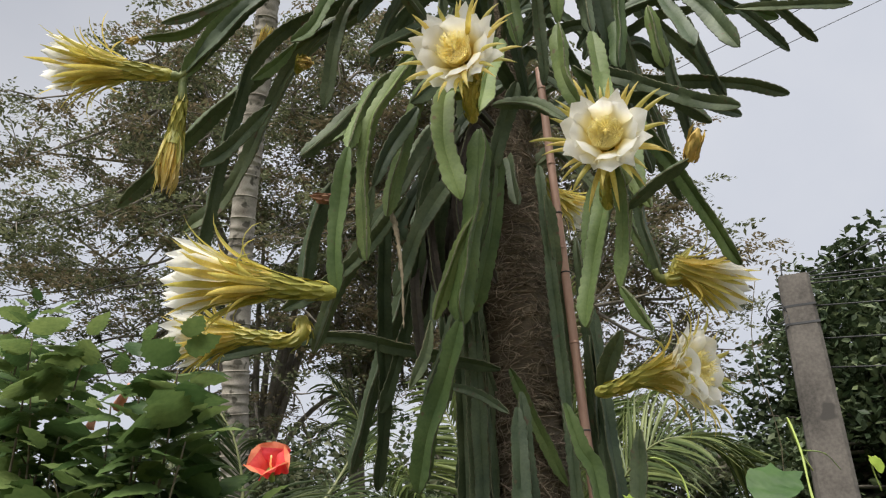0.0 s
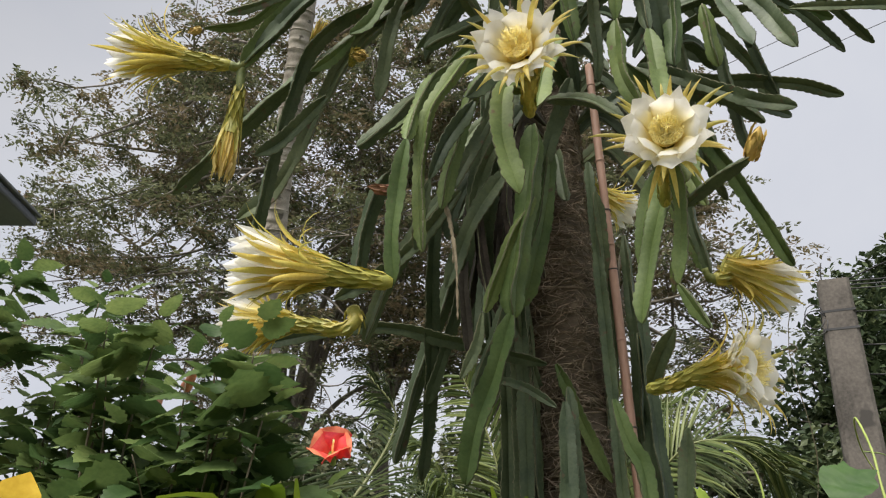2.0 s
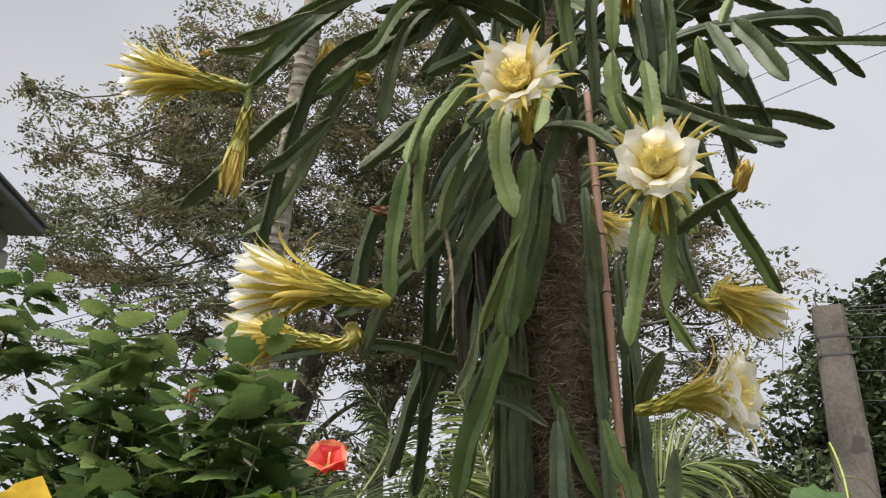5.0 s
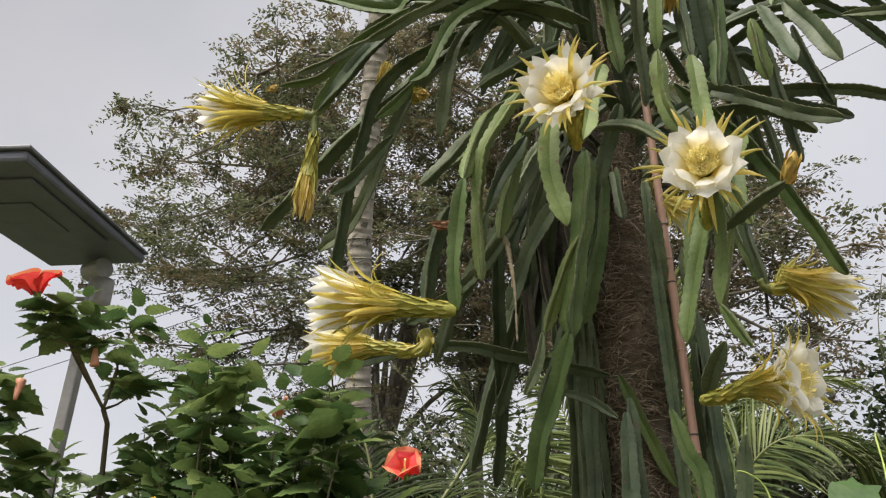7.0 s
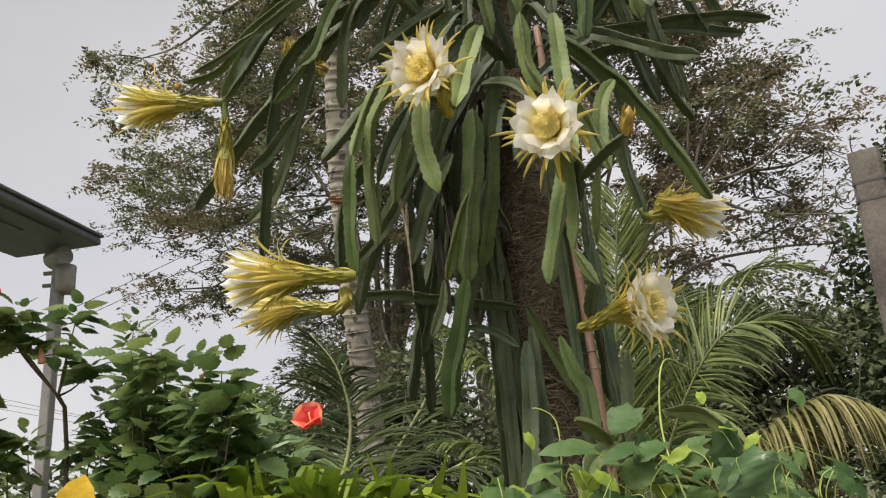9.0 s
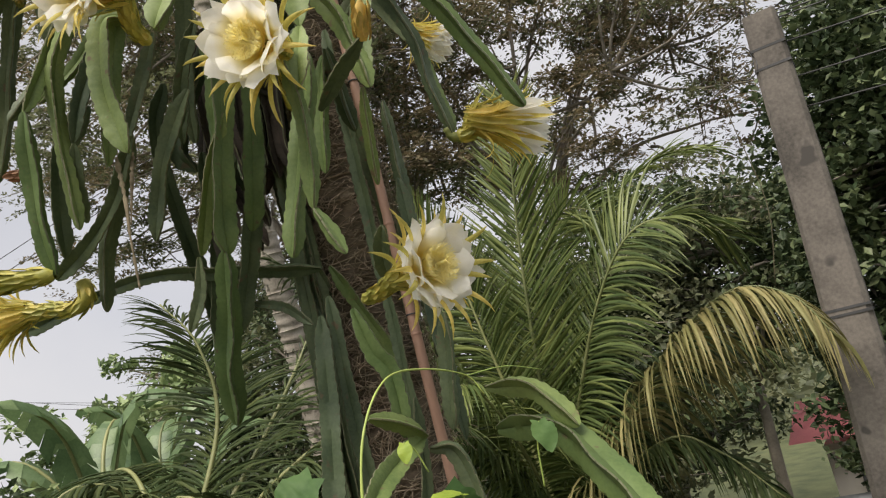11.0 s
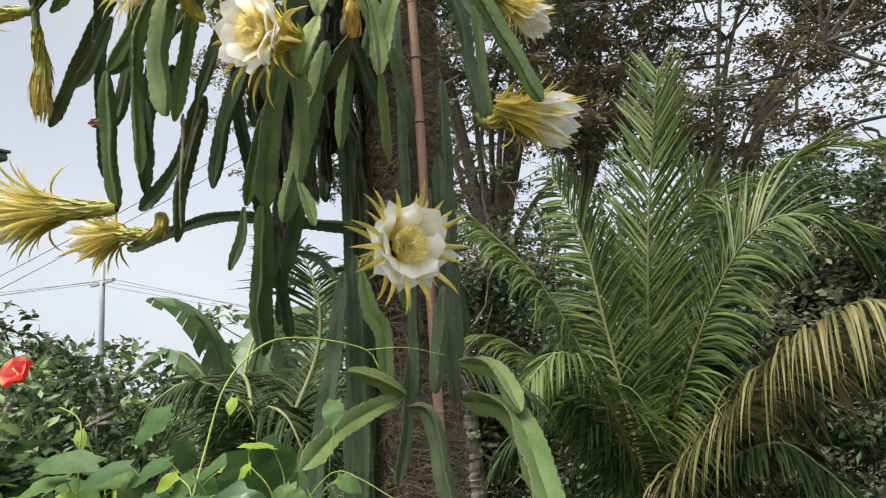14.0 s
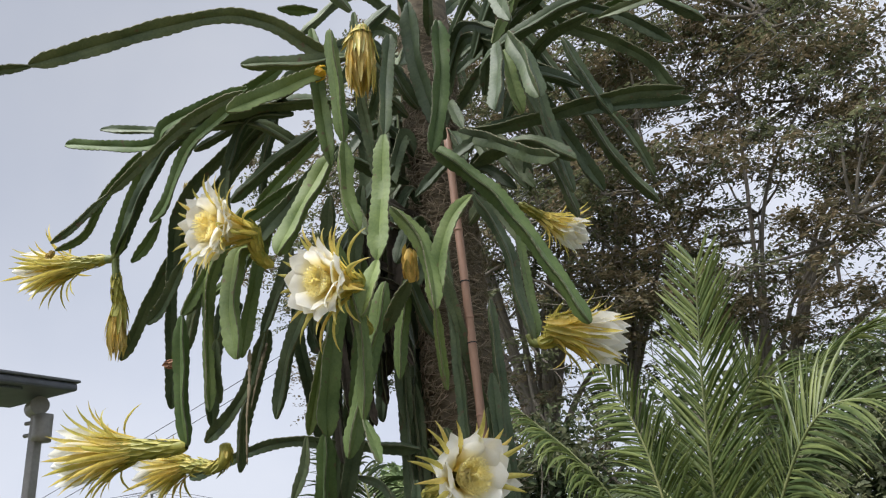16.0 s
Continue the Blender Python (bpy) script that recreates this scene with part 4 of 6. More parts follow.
def stem(tone, width, *points):
    """One three-winged fleshy stem with stepped, corky margins and spine cushions."""
    _count[0] += 1
    rs = random.Random(_count[0] * 17)
    path = smooth_path(points, 0.0056)
    n = len(path)
    _, u, v = rings(path)
    s = np.concatenate([[0], np.cumsum(np.linalg.norm(np.diff(path, axis=0), axis=1))])
    total, pitch, spin = s[-1], rs.uniform(0.027, 0.036), rs.uniform(0, 2.1)
    twist = rs.uniform(-0.6, 0.6)
    vs, fs, slots = [], [], []
    width *= 0.94
    inner = width * rs.uniform(0.11, 0.16)
    sway = [rs.uniform(0, 6.28) for _ in range(3)]
    step = min(0.22, 0.0052 / (width * 0.57))
    for i in range(n):
        near, far = s[i], total - s[i]
        end = min(1.0, 0.26 + (near / 0.065) ** 0.75 * 0.74, 0.14 + (far / 0.055) ** 0.62 * 0.86)
        slow = 1 + 0.09 * math.sin(s[i] * 8 + sway[0]) + 0.05 * math.sin(s[i] * 23 + sway[1])
        for k in range(3):
            f = (s[i] / pitch + k * 0.37) % 1.0
            lobe = 1 - step + step * math.sin(math.pi * f ** 0.62) ** 0.6
            bow = 0.10 * math.sin(s[i] * 31 + sway[2] + k * 2.1)
            r = max(inner * 1.3, width * 0.57 * lobe * slow) * end
            a = spin + twist * s[i] + k * 2.0944 + bow
            c, d = math.cos(a), math.sin(a)
            thin, thick = min(0.0019, r * 0.3), min(width * 0.125, r * 0.4) * (0.5 + 0.5 * end)
            for rad, off in ((r * 0.52, -thick), (r, -thin), (r, thin), (r * 0.52, thick)):
                vs.append(path[i] + u[i] * (rad * c - off * d) + v[i] * (rad * d + off * c))
            vs.append(path[i] + (u[i] * math.cos(a + 1.0472) + v[i] * math.sin(a + 1.0472)) * inner * end)
    for i in range(n - 1):
        for j in range(15):
            k = (j + 1) % 15
            fs.append((i * 15 + j, i * 15 + k, (i + 1) * 15 + k, (i + 1) * 15 + j))
            slots.append(1 if j % 5 == 1 else 0)
    fs += [tuple(range(15))[::-1], tuple(range((n - 1) * 15, n * 15))]
    slots += [0, 0]
    for k in range(3):
        m = 1
        while m * pitch < total:
            pos = (m - k * 0.37) * pitch
            m += 1
            if pos < 0.02 or pos > total - 0.02:
                continue
            i = int(np.argmin(np.abs(s - pos)))
            b = (np.array(vs[i * 15 + k * 5 + 1]) + np.array(vs[i * 15 + k * 5 + 2])) / 2
            o = b - path[i]
            o = o / (np.linalg.norm(o) + 1e-9)
            w = np.cross(o, u[i] + 0.1)
            w = w / (np.linalg.norm(w) + 1e-9)
            q = np.cross(o, w)
            c = len(vs)
            z = 0.0027
            vs += [b + w * z - o * 0.002, b + q * z - o * 0.002, b - w * z - o * 0.002, b - q * z - o * 0.002, b + o * 0.0045]
            fs += [(c, c + 1, c + 4), (c + 1, c + 2, c + 4), (c + 2, c + 3, c + 4), (c + 3, c, c + 4)]
            slots += [2] * 4
    skin = {"o": STEM_OLD, "y": STEM_YOUNG, "d": STEM_DEAD_SHADED}[tone]
    ob = piece("stem", raw("stem", np.array(vs), fs, [skin, MARGIN, AREOLE], slots=slots), cactus)
    ob.data.set_sharp_from_angle(angle=radians(48))
    return ob


# stems: tone, width, guide points
stem('y', 0.055, (0.04, -0.19, 4.09), (-0.32, -0.32, 4.08), (-0.44, -0.34, 4.04), (-0.82, -0.54, 4.17))
stem('y', 0.060, (0.03, -0.04, 4.25), (-0.44, -0.29, 4.03), (-0.58, -0.33, 3.90), (-0.72, -0.34, 3.67))
stem('y', 0.035, (-0.26, -0.44, 3.89), (-0.44, -0.49, 3.78), (-0.56, -0.51, 3.67), (-0.68, -0.57, 3.64))
stem('o', 0.055, (0.11, -0.04, 4.10), (-0.26, -0.26, 4.05), (-0.45, -0.32, 3.94), (-0.73, -0.34, 3.68))
stem('o', 0.045, (0.02, -0.20, 4.08), (-0.14, -0.33, 3.99), (-0.39, -0.50, 3.76))
stem('o', 0.032, (-0.39, -0.50, 3.76), (-0.49, -0.57, 3.66), (-0.56, -0.62, 3.61))
stem('o', 0.060, (-0.06, 0.04, 4.25), (-0.57, -0.07, 3.88), (-0.81, -0.11, 3.68), (-1.12, -0.14, 3.39))
stem('o', 0.055, (-0.11, 0.04, 4.19), (-0.53, -0.14, 3.93), (-0.69, -0.12, 3.62), (-0.84, -0.03, 3.13))
stem('o', 0.060, (-0.21, 0.03, 4.13), (-0.49, -0.04, 3.90), (-0.76, 0.00, 3.44), (-0.91, -0.03, 3.30))
stem('y', 0.050, (-0.00, -0.20, 4.05), (-0.16, -0.31, 3.90), (-0.24, -0.35, 3.70), (-0.29, -0.38, 3.64))
stem('y', 0.040, (-0.30, -0.34, 3.67), (-0.36, -0.36, 3.59), (-0.41, -0.39, 3.53))
stem('o', 0.060, (-0.03, 0.08, 3.96), (-0.08, -0.07, 4.04), (-0.17, -0.19, 4.05), (-0.31, -0.34, 4.02))
stem('o', 0.050, (0.08, 0.18, 4.13), (-0.11, -0.02, 4.17), (-0.28, -0.09, 3.99), (-0.37, -0.05, 3.64))
stem('y', 0.045, (-0.06, 0.13, 3.86), (-0.15, 0.06, 3.77), (-0.29, -0.01, 3.57), (-0.40, -0.09, 3.45))
stem('y', 0.050, (0.04, 0.07, 3.81), (-0.09, -0.17, 3.58), (-0.12, -0.27, 3.37), (-0.11, -0.33, 3.25))
stem('y', 0.055, (-0.11, -0.33, 3.25), (-0.14, -0.31, 3.11), (-0.16, -0.29, 2.96), (-0.16, -0.27, 2.85))
stem('y', 0.045, (0.03, -0.20, 3.61), (-0.08, -0.25, 3.39), (-0.11, -0.24, 3.17), (-0.10, -0.23, 2.95))
stem('o', 0.060, (-0.21, -0.07, 3.37), (-0.31, -0.11, 3.25), (-0.36, -0.10, 3.11), (-0.39, -0.08, 2.97))
stem('o', 0.050, (-0.06, -0.06, 3.22), (-0.22, -0.03, 3.08), (-0.35, -0.04, 2.99), (-0.47, -0.06, 2.93))
stem('o', 0.055, (-0.14, -0.00, 3.26), (-0.26, 0.01, 3.10), (-0.35, 0.02, 2.96), (-0.42, 0.05, 2.82))
stem('o', 0.045, (0.02, 0.00, 3.51), (-0.06, -0.02, 3.34), (-0.12, -0.04, 3.22))
stem('y', 0.050, (0.03, -0.08, 3.63), (-0.01, -0.10, 3.52), (-0.06, -0.12, 3.30), (-0.09, -0.13, 3.13))
stem('o', 0.055, (0.05, 0.06, 3.34), (-0.05, 0.03, 3.17), (-0.14, 0.03, 2.95))
stem('y', 0.050, (0.12, 0.11, 3.25), (0.04, 0.09, 3.09), (-0.04, 0.09, 2.88))
stem('o', 0.040, (-0.05, 0.09, 2.88), (-0.07, 0.09, 2.78), (-0.11, 0.07, 2.68))
stem('o', 0.055, (-0.15, 0.16, 3.47), (-0.26, 0.20, 3.29), (-0.37, 0.43, 2.74), (-0.44, 0.53, 2.48))
stem('o', 0.060, (-0.21, 0.43, 3.37), (-0.43, 0.50, 2.89), (-0.56, 0.56, 2.55))
stem('o', 0.050, (0.02, 0.52, 2.84), (-0.27, 0.37, 2.91), (-0.52, 0.25, 2.95), (-0.95, 0.11, 2.88))
stem('y', 0.085, (0.13, 0.10, 3.51), (0.11, 0.11, 3.31), (0.05, 0.10, 2.98), (0.04, 0.11, 2.86))
stem('y', 0.075, (0.04, 0.10, 2.87), (-0.02, 0.14, 2.72), (-0.09, 0.17, 2.58), (-0.15, 0.22, 2.41))
stem('y', 0.065, (0.15, 0.19, 3.48), (0.13, 0.21, 3.31), (0.08, 0.22, 3.10), (0.03, 0.23, 2.94))
stem('y', 0.062, (0.20, -0.24, 3.39), (0.16, -0.28, 3.37), (0.16, -0.30, 3.20), (0.20, -0.30, 3.03))
stem('o', 0.045, (0.17, 0.12, 3.61), (0.31, 0.07, 3.54), (0.43, 0.01, 3.40))
stem('o', 0.060, (0.17, 0.36, 3.88), (0.06, 0.31, 3.77), (-0.20, 0.24, 3.34), (-0.19, 0.27, 3.21))
stem('o', 0.060, (-0.01, 0.19, 3.78), (-0.10, 0.22, 3.51), (-0.15, 0.25, 3.29))
stem('o', 0.050, (-0.04, 0.29, 3.58), (-0.12, 0.34, 3.32), (-0.15, 0.41, 3.11))
stem('y', 0.060, (0.54, -0.02, 3.20), (0.51, -0.04, 3.06), (0.47, -0.07, 2.89), (0.44, -0.10, 2.72))
stem('y', 0.045, (0.49, 0.11, 3.26), (0.45, 0.11, 3.13), (0.42, 0.11, 2.96))
stem('y', 0.045, (0.57, -0.16, 3.13), (0.57, -0.13, 2.98), (0.54, -0.12, 2.80))
stem('y', 0.045, (0.54, -0.12, 2.80), (0.57, -0.12, 2.74), (0.60, -0.12, 2.68))
stem('o', 0.045, (0.56, -0.05, 3.04), (0.66, -0.08, 3.09), (0.75, -0.11, 3.12))
stem('y', 0.062, (0.41, 0.32, 3.84), (0.60, 0.41, 3.59), (0.72, 0.46, 3.35), (0.83, 0.52, 3.07))
stem('o', 0.045, (0.44, 0.49, 3.68), (0.53, 0.53, 3.45), (0.55, 0.54, 3.26), (0.58, 0.55, 3.09))
stem('o', 0.055, (0.50, 0.10, 4.16), (0.51, 0.06, 3.95), (0.53, 0.02, 3.71))
stem('y', 0.062, (0.53, 0.02, 3.71), (0.54, -0.01, 3.49), (0.56, -0.06, 3.25))
stem('y', 0.055, (0.56, -0.06, 3.25), (0.57, -0.10, 3.16), (0.59, -0.15, 3.06))
stem('y', 0.070, (0.60, 0.24, 4.22), (0.60, 0.22, 3.95), (0.58, 0.17, 3.67))
stem('y', 0.055, (0.29, -0.08, 4.24), (0.29, -0.05, 3.94), (0.31, -0.03, 3.69))
stem('o', 0.045, (0.41, 0.02, 4.28), (0.36, 0.07, 4.00), (0.35, 0.12, 3.74), (0.34, 0.14, 3.65))
stem('y', 0.055, (0.48, -0.14, 4.08), (0.47, -0.11, 3.88), (0.45, -0.08, 3.69))
stem('y', 0.060, (0.45, -0.08, 3.69), (0.45, -0.08, 3.51), (0.49, -0.07, 3.37))
stem('y', 0.055, (0.43, 0.11, 3.52), (0.52, 0.13, 3.40), (0.58, 0.12, 3.25), (0.62, 0.09, 3.11))
stem('y', 0.060, (0.62, 0.29, 3.53), (0.59, 0.21, 3.42), (0.58, 0.15, 3.25), (0.59, 0.12, 3.13))
stem('o', 0.050, (0.53, 0.07, 3.25), (0.49, 0.15, 3.17), (0.45, 0.24, 3.09))
stem('y', 0.035, (0.56, 0.15, 3.15), (0.52, 0.19, 3.03), (0.49, 0.23, 2.92))
stem('o', 0.055, (0.37, 0.54, 3.98), (0.58, 0.63, 3.95), (0.94, 0.78, 3.93), (1.13, 0.87, 3.88))
stem('o', 0.060, (0.43, 0.47, 3.93), (0.64, 0.44, 3.77), (0.79, 0.41, 3.64), (0.92, 0.37, 3.55))
stem('o', 0.050, (0.66, 0.54, 4.26), (0.71, 0.58, 4.09), (0.74, 0.62, 3.78), (0.76, 0.65, 3.58))
stem('o', 0.060, (0.50, 0.55, 4.09), (0.64, 0.49, 4.18), (1.07, 0.52, 4.16), (1.18, 0.55, 4.06))
stem('o', 0.055, (0.73, 0.40, 4.13), (0.78, 0.32, 3.92), (0.82, 0.23, 3.72))
stem('o', 0.075, (0.82, 0.35, 4.07), (0.89, 0.33, 3.91), (0.95, 0.29, 3.72))
stem('o', 0.045, (0.88, 0.64, 4.31), (1.03, 0.72, 4.19), (1.16, 0.81, 4.03))
stem('o', 0.050, (0.82, 0.66, 4.20), (0.85, 0.71, 4.04), (0.90, 0.76, 3.86))
stem('o', 0.050, (0.95, 0.14, 4.14), (0.99, 0.11, 3.97), (1.04, 0.09, 3.85))
stem('o', 0.045, (0.82, 0.56, 4.40), (1.02, 0.66, 4.32), (1.16, 0.76, 4.20), (1.27, 0.85, 4.07))
stem('o', 0.040, (0.99, 0.65, 4.17), (1.20, 0.70, 4.15), (1.40, 0.75, 4.13))
stem('o', 0.050, (0.55, 0.61, 4.26), (0.58, 0.70, 4.13), (0.59, 0.77, 4.00))
stem('o', 0.070, (0.58, 0.13, 4.26), (0.55, 0.18, 4.01), (0.56, 0.26, 3.76))
stem('o', 0.060, (0.68, 0.34, 4.43), (0.90, 0.40, 4.35), (1.07, 0.45, 4.27), (1.20, 0.48, 4.22))
stem('o', 0.055, (0.37, 0.66, 4.04), (0.55, 0.83, 4.06), (0.71, 0.99, 4.08), (0.97, 1.26, 4.08))
stem('o', 0.055, (0.42, 0.54, 3.82), (0.59, 0.55, 3.82), (0.72, 0.57, 3.77), (0.83, 0.60, 3.66))
stem('o', 0.065, (0.49, 0.69, 4.45), (0.52, 0.89, 4.18), (0.54, 1.04, 3.97), (0.56, 1.15, 3.82))
stem('o', 0.050, (0.50, 0.78, 4.58), (0.56, 1.02, 4.29), (0.59, 1.24, 3.99), (0.65, 1.41, 3.80))
stem('o', 0.060, (0.59, 0.88, 4.56), (0.77, 1.09, 4.42), (0.86, 1.21, 4.31), (0.90, 1.31, 4.15))
stem('y', 0.050, (0.85, 0.81, 4.35), (1.03, 0.90, 4.37), (1.18, 1.00, 4.35))
stem('o', 0.045, (0.54, 1.07, 4.44), (0.62, 1.33, 4.14), (0.63, 1.46, 3.95))
stem('o', 0.050, (0.35, 0.98, 4.25), (0.39, 1.10, 3.96), (0.40, 1.17, 3.77))
stem('y', 0.065, (0.69, 0.47, 4.14), (0.70, 0.48, 3.99), (0.71, 0.50, 3.87))
stem('o', 0.045, (0.45, 0.81, 3.94), (0.43, 0.84, 3.86), (0.41, 0.86, 3.80))
stem('y', 0.040, (0.83, 0.39, 4.23), (0.81, 0.35, 4.15), (0.78, 0.31, 4.04))
stem('y', 0.045, (0.44, 0.71, 3.58), (0.50, 0.65, 3.34), (0.57, 0.58, 3.11))
stem('o', 0.045, (0.30, 0.34, 3.68), (0.41, 0.40, 3.78), (0.53, 0.47, 3.86))
stem('o', 0.060, (0.34, -0.03, 4.09), (0.27, -0.25, 4.20), (0.15, -0.44, 4.20), (-0.18, -0.85, 4.04))
stem('o', 0.035, (-0.18, -0.84, 4.04), (-0.24, -0.90, 4.04), (-0.30, -0.97, 4.03))
stem('o', 0.060, (0.38, 0.01, 4.10), (0.29, -0.13, 4.07), (0.19, -0.30, 4.05))
stem('y', 0.058, (0.37, -0.07, 4.02), (0.360, -0.16, 3.95), (0.352, -0.29, 3.84), (0.343, -0.423, 3.735))
stem('o', 0.060, (0.17, 0.12, 4.08), (0.04, -0.05, 4.08), (-0.07, -0.17, 4.06), (-0.19, -0.31, 4.04))
stem('o', 0.040, (-0.22, -0.04, 4.20), (-0.45, -0.20, 4.17), (-0.73, -0.44, 4.23))
stem('o', 0.045, (-0.08, -0.03, 4.16), (-0.23, -0.13, 4.07), (-0.34, -0.21, 4.01))
stem('o', 0.055, (0.07, 0.08, 3.99), (-0.06, -0.06, 3.84), (-0.15, -0.15, 3.72))
stem('o', 0.050, (0.04, 0.00, 4.05), (-0.08, -0.12, 4.05), (-0.20, -0.14, 3.88))
stem('o', 0.040, (-0.08, -0.00, 4.12), (-0.17, 0.00, 3.96), (-0.23, 0.02, 3.82))
stem('o', 0.060, (0.18, 0.10, 3.87), (0.09, -0.02, 3.69), (-0.00, -0.16, 3.48))
stem('y', 0.075, (0.23, 0.04, 3.80), (0.22, -0.05, 3.63), (0.22, -0.18, 3.37))
stem('y', 0.040, (0.08, 0.10, 3.97), (-0.06, -0.04, 3.76), (-0.10, -0.08, 3.69))
stem('o', 0.050, (-0.51, -0.15, 3.63), (-0.66, -0.16, 3.49), (-0.74, -0.19, 3.43))
stem('o', 0.050, (-0.19, -0.10, 3.59), (-0.29, -0.20, 3.39), (-0.32, -0.24, 3.33))
stem('o', 0.050, (0.03, -0.18, 3.44), (-0.05, -0.21, 3.29), (-0.09, -0.22, 3.18))
stem('o', 0.045, (-0.09, -0.22, 3.18), (-0.13, -0.20, 3.08), (-0.15, -0.17, 2.99))
stem('y', 0.040, (0.43, -0.15, 4.19), (0.42, -0.21, 4.17), (0.41, -0.29, 4.14))
stem('o', 0.060, (0.38, 0.03, 4.31), (0.36, -0.03, 4.38), (0.35, -0.09, 4.47))
stem('o', 0.050, (0.54, 0.08, 4.25), (0.49, 0.01, 4.15), (0.48, -0.01, 4.05))
stem('o', 0.050, (0.23, 0.07, 4.00), (0.25, 0.15, 3.92), (0.25, 0.27, 3.72))
stem('o', 0.050, (0.20, 0.34, 3.77), (0.18, 0.20, 3.83), (0.15, 0.09, 3.84))
stem('o', 0.060, (0.25, 0.14, 3.69), (0.18, 0.16, 3.53), (0.12, 0.18, 3.38))
stem('o', 0.050, (0.04, 0.14, 3.58), (-0.05, 0.14, 3.43), (-0.12, 0.17, 3.26))
stem('o', 0.050, (0.23, 0.50, 3.45), (0.23, 0.57, 3.24), (0.20, 0.69, 2.86), (0.14, 0.79, 2.46))
stem('o', 0.060, (0.32, 0.57, 2.93), (0.30, 0.65, 2.71), (0.27, 0.74, 2.44))
stem('y', 0.045, (0.05, 0.53, 2.84), (0.12, 0.59, 2.64), (0.19, 0.63, 2.46))
stem('o', 0.055, (-0.05, 0.59, 2.87), (-0.06, 0.66, 2.68), (-0.06, 0.74, 2.46))
stem('o', 0.055, (-0.11, 0.66, 2.92), (-0.17, 0.72, 2.70), (-0.23, 0.77, 2.47))
stem('o', 0.045, (-0.11, 0.64, 2.84), (-0.09, 0.67, 2.75), (-0.14, 0.68, 2.50))
stem('o', 0.060, (0.38, 0.36, 2.69), (0.42, 0.29, 2.74), (0.48, 0.22, 2.81))
stem('o', 0.070, (0.07, 0.27, 3.29), (-0.02, 0.30, 3.03), (-0.17, 0.32, 2.69))
stem('o', 0.050, (-0.16, 0.28, 3.27), (-0.25, 0.36, 3.00), (-0.37, 0.41, 2.71))
stem('y', 0.055, (0.28, 0.29, 2.64), (0.31, 0.30, 2.51), (0.34, 0.32, 2.44), (0.35, 0.31, 2.27))
stem('o', 0.060, (0.12, 0.35, 2.66), (0.13, 0.29, 2.36), (0.13, 0.21, 2.01), (0.14, 0.15, 1.72))
stem('o', 0.050, (0.12, 0.40, 2.72), (0.14, 0.38, 2.35), (0.17, 0.36, 1.99), (0.14, 0.30, 1.65))
stem('o', 0.040, (0.33, 0.42, 2.37), (0.31, 0.42, 2.16), (0.28, 0.40, 1.99))
stem('o', 0.050, (0.46, 0.46, 2.58), (0.44, 0.45, 2.41), (0.42, 0.44, 2.26))
stem('o', 0.035, (-0.15, 0.36, 2.77), (-0.01, 0.36, 2.72), (0.10, 0.33, 2.64))
stem('y', 0.065, (0.38, 0.34, 2.26), (0.40, 0.11, 2.19), (0.45, -0.07, 2.10))
stem('y', 0.050, (0.35, 0.17, 2.34), (0.38, 0.26, 2.31), (0.39, 0.35, 2.26))
stem('o', 0.055, (0.39, 0.35, 2.23), (0.45, 0.39, 2.19), (0.52, 0.39, 1.90), (0.57, 0.41, 1.79))
stem('y', 0.060, (0.58, 0.38, 2.35), (0.71, 0.38, 2.32), (0.82, 0.34, 2.21))
stem('y', 0.085, (0.58, 0.39, 2.24), (0.72, 0.38, 2.23), (0.82, 0.34, 2.16), (1.01, 0.19, 1.98))

stem("o", 0.050, (0.393, 0.708, 4.164), (0.564, 0.604, 4.342), (0.809, 0.658, 4.444))
stem("o", 0.055, (0.369, 0.735, 4.251), (0.605, 0.651, 4.457), (0.761, 0.527, 4.614))
stem("o", 0.056, (0.399, 0.794, 4.184), (0.653, 0.755, 4.323), (0.881, 0.771, 4.327))
stem("o", 0.053, (0.449, 0.726, 4.249), (0.637, 0.642, 4.405), (0.899, 0.606, 4.522))
stem("o", 0.058, (0.412, 0.694, 4.305), (0.562, 0.579, 4.483), (0.662, 0.522, 4.688))
stem("o", 0.050, (0.502, 0.633, 4.292), (0.728, 0.573, 4.442), (0.960, 0.643, 4.432))
stem("o", 0.056, (0.411, 0.762, 4.099), (0.606, 0.717, 4.189), (0.701, 0.913, 4.160))
stem("o", 0.058, (0.527, 0.704, 4.430), (0.690, 0.670, 4.469), (0.750, 0.761, 4.322))
stem("o", 0.057, (0.442, 0.580, 4.309), (0.685, 0.518, 4.479), (0.829, 0.610, 4.367))
stem("o", 0.049, (0.566, 0.680, 4.494), (0.809, 0.653, 4.601), (1.005, 0.817, 4.472))



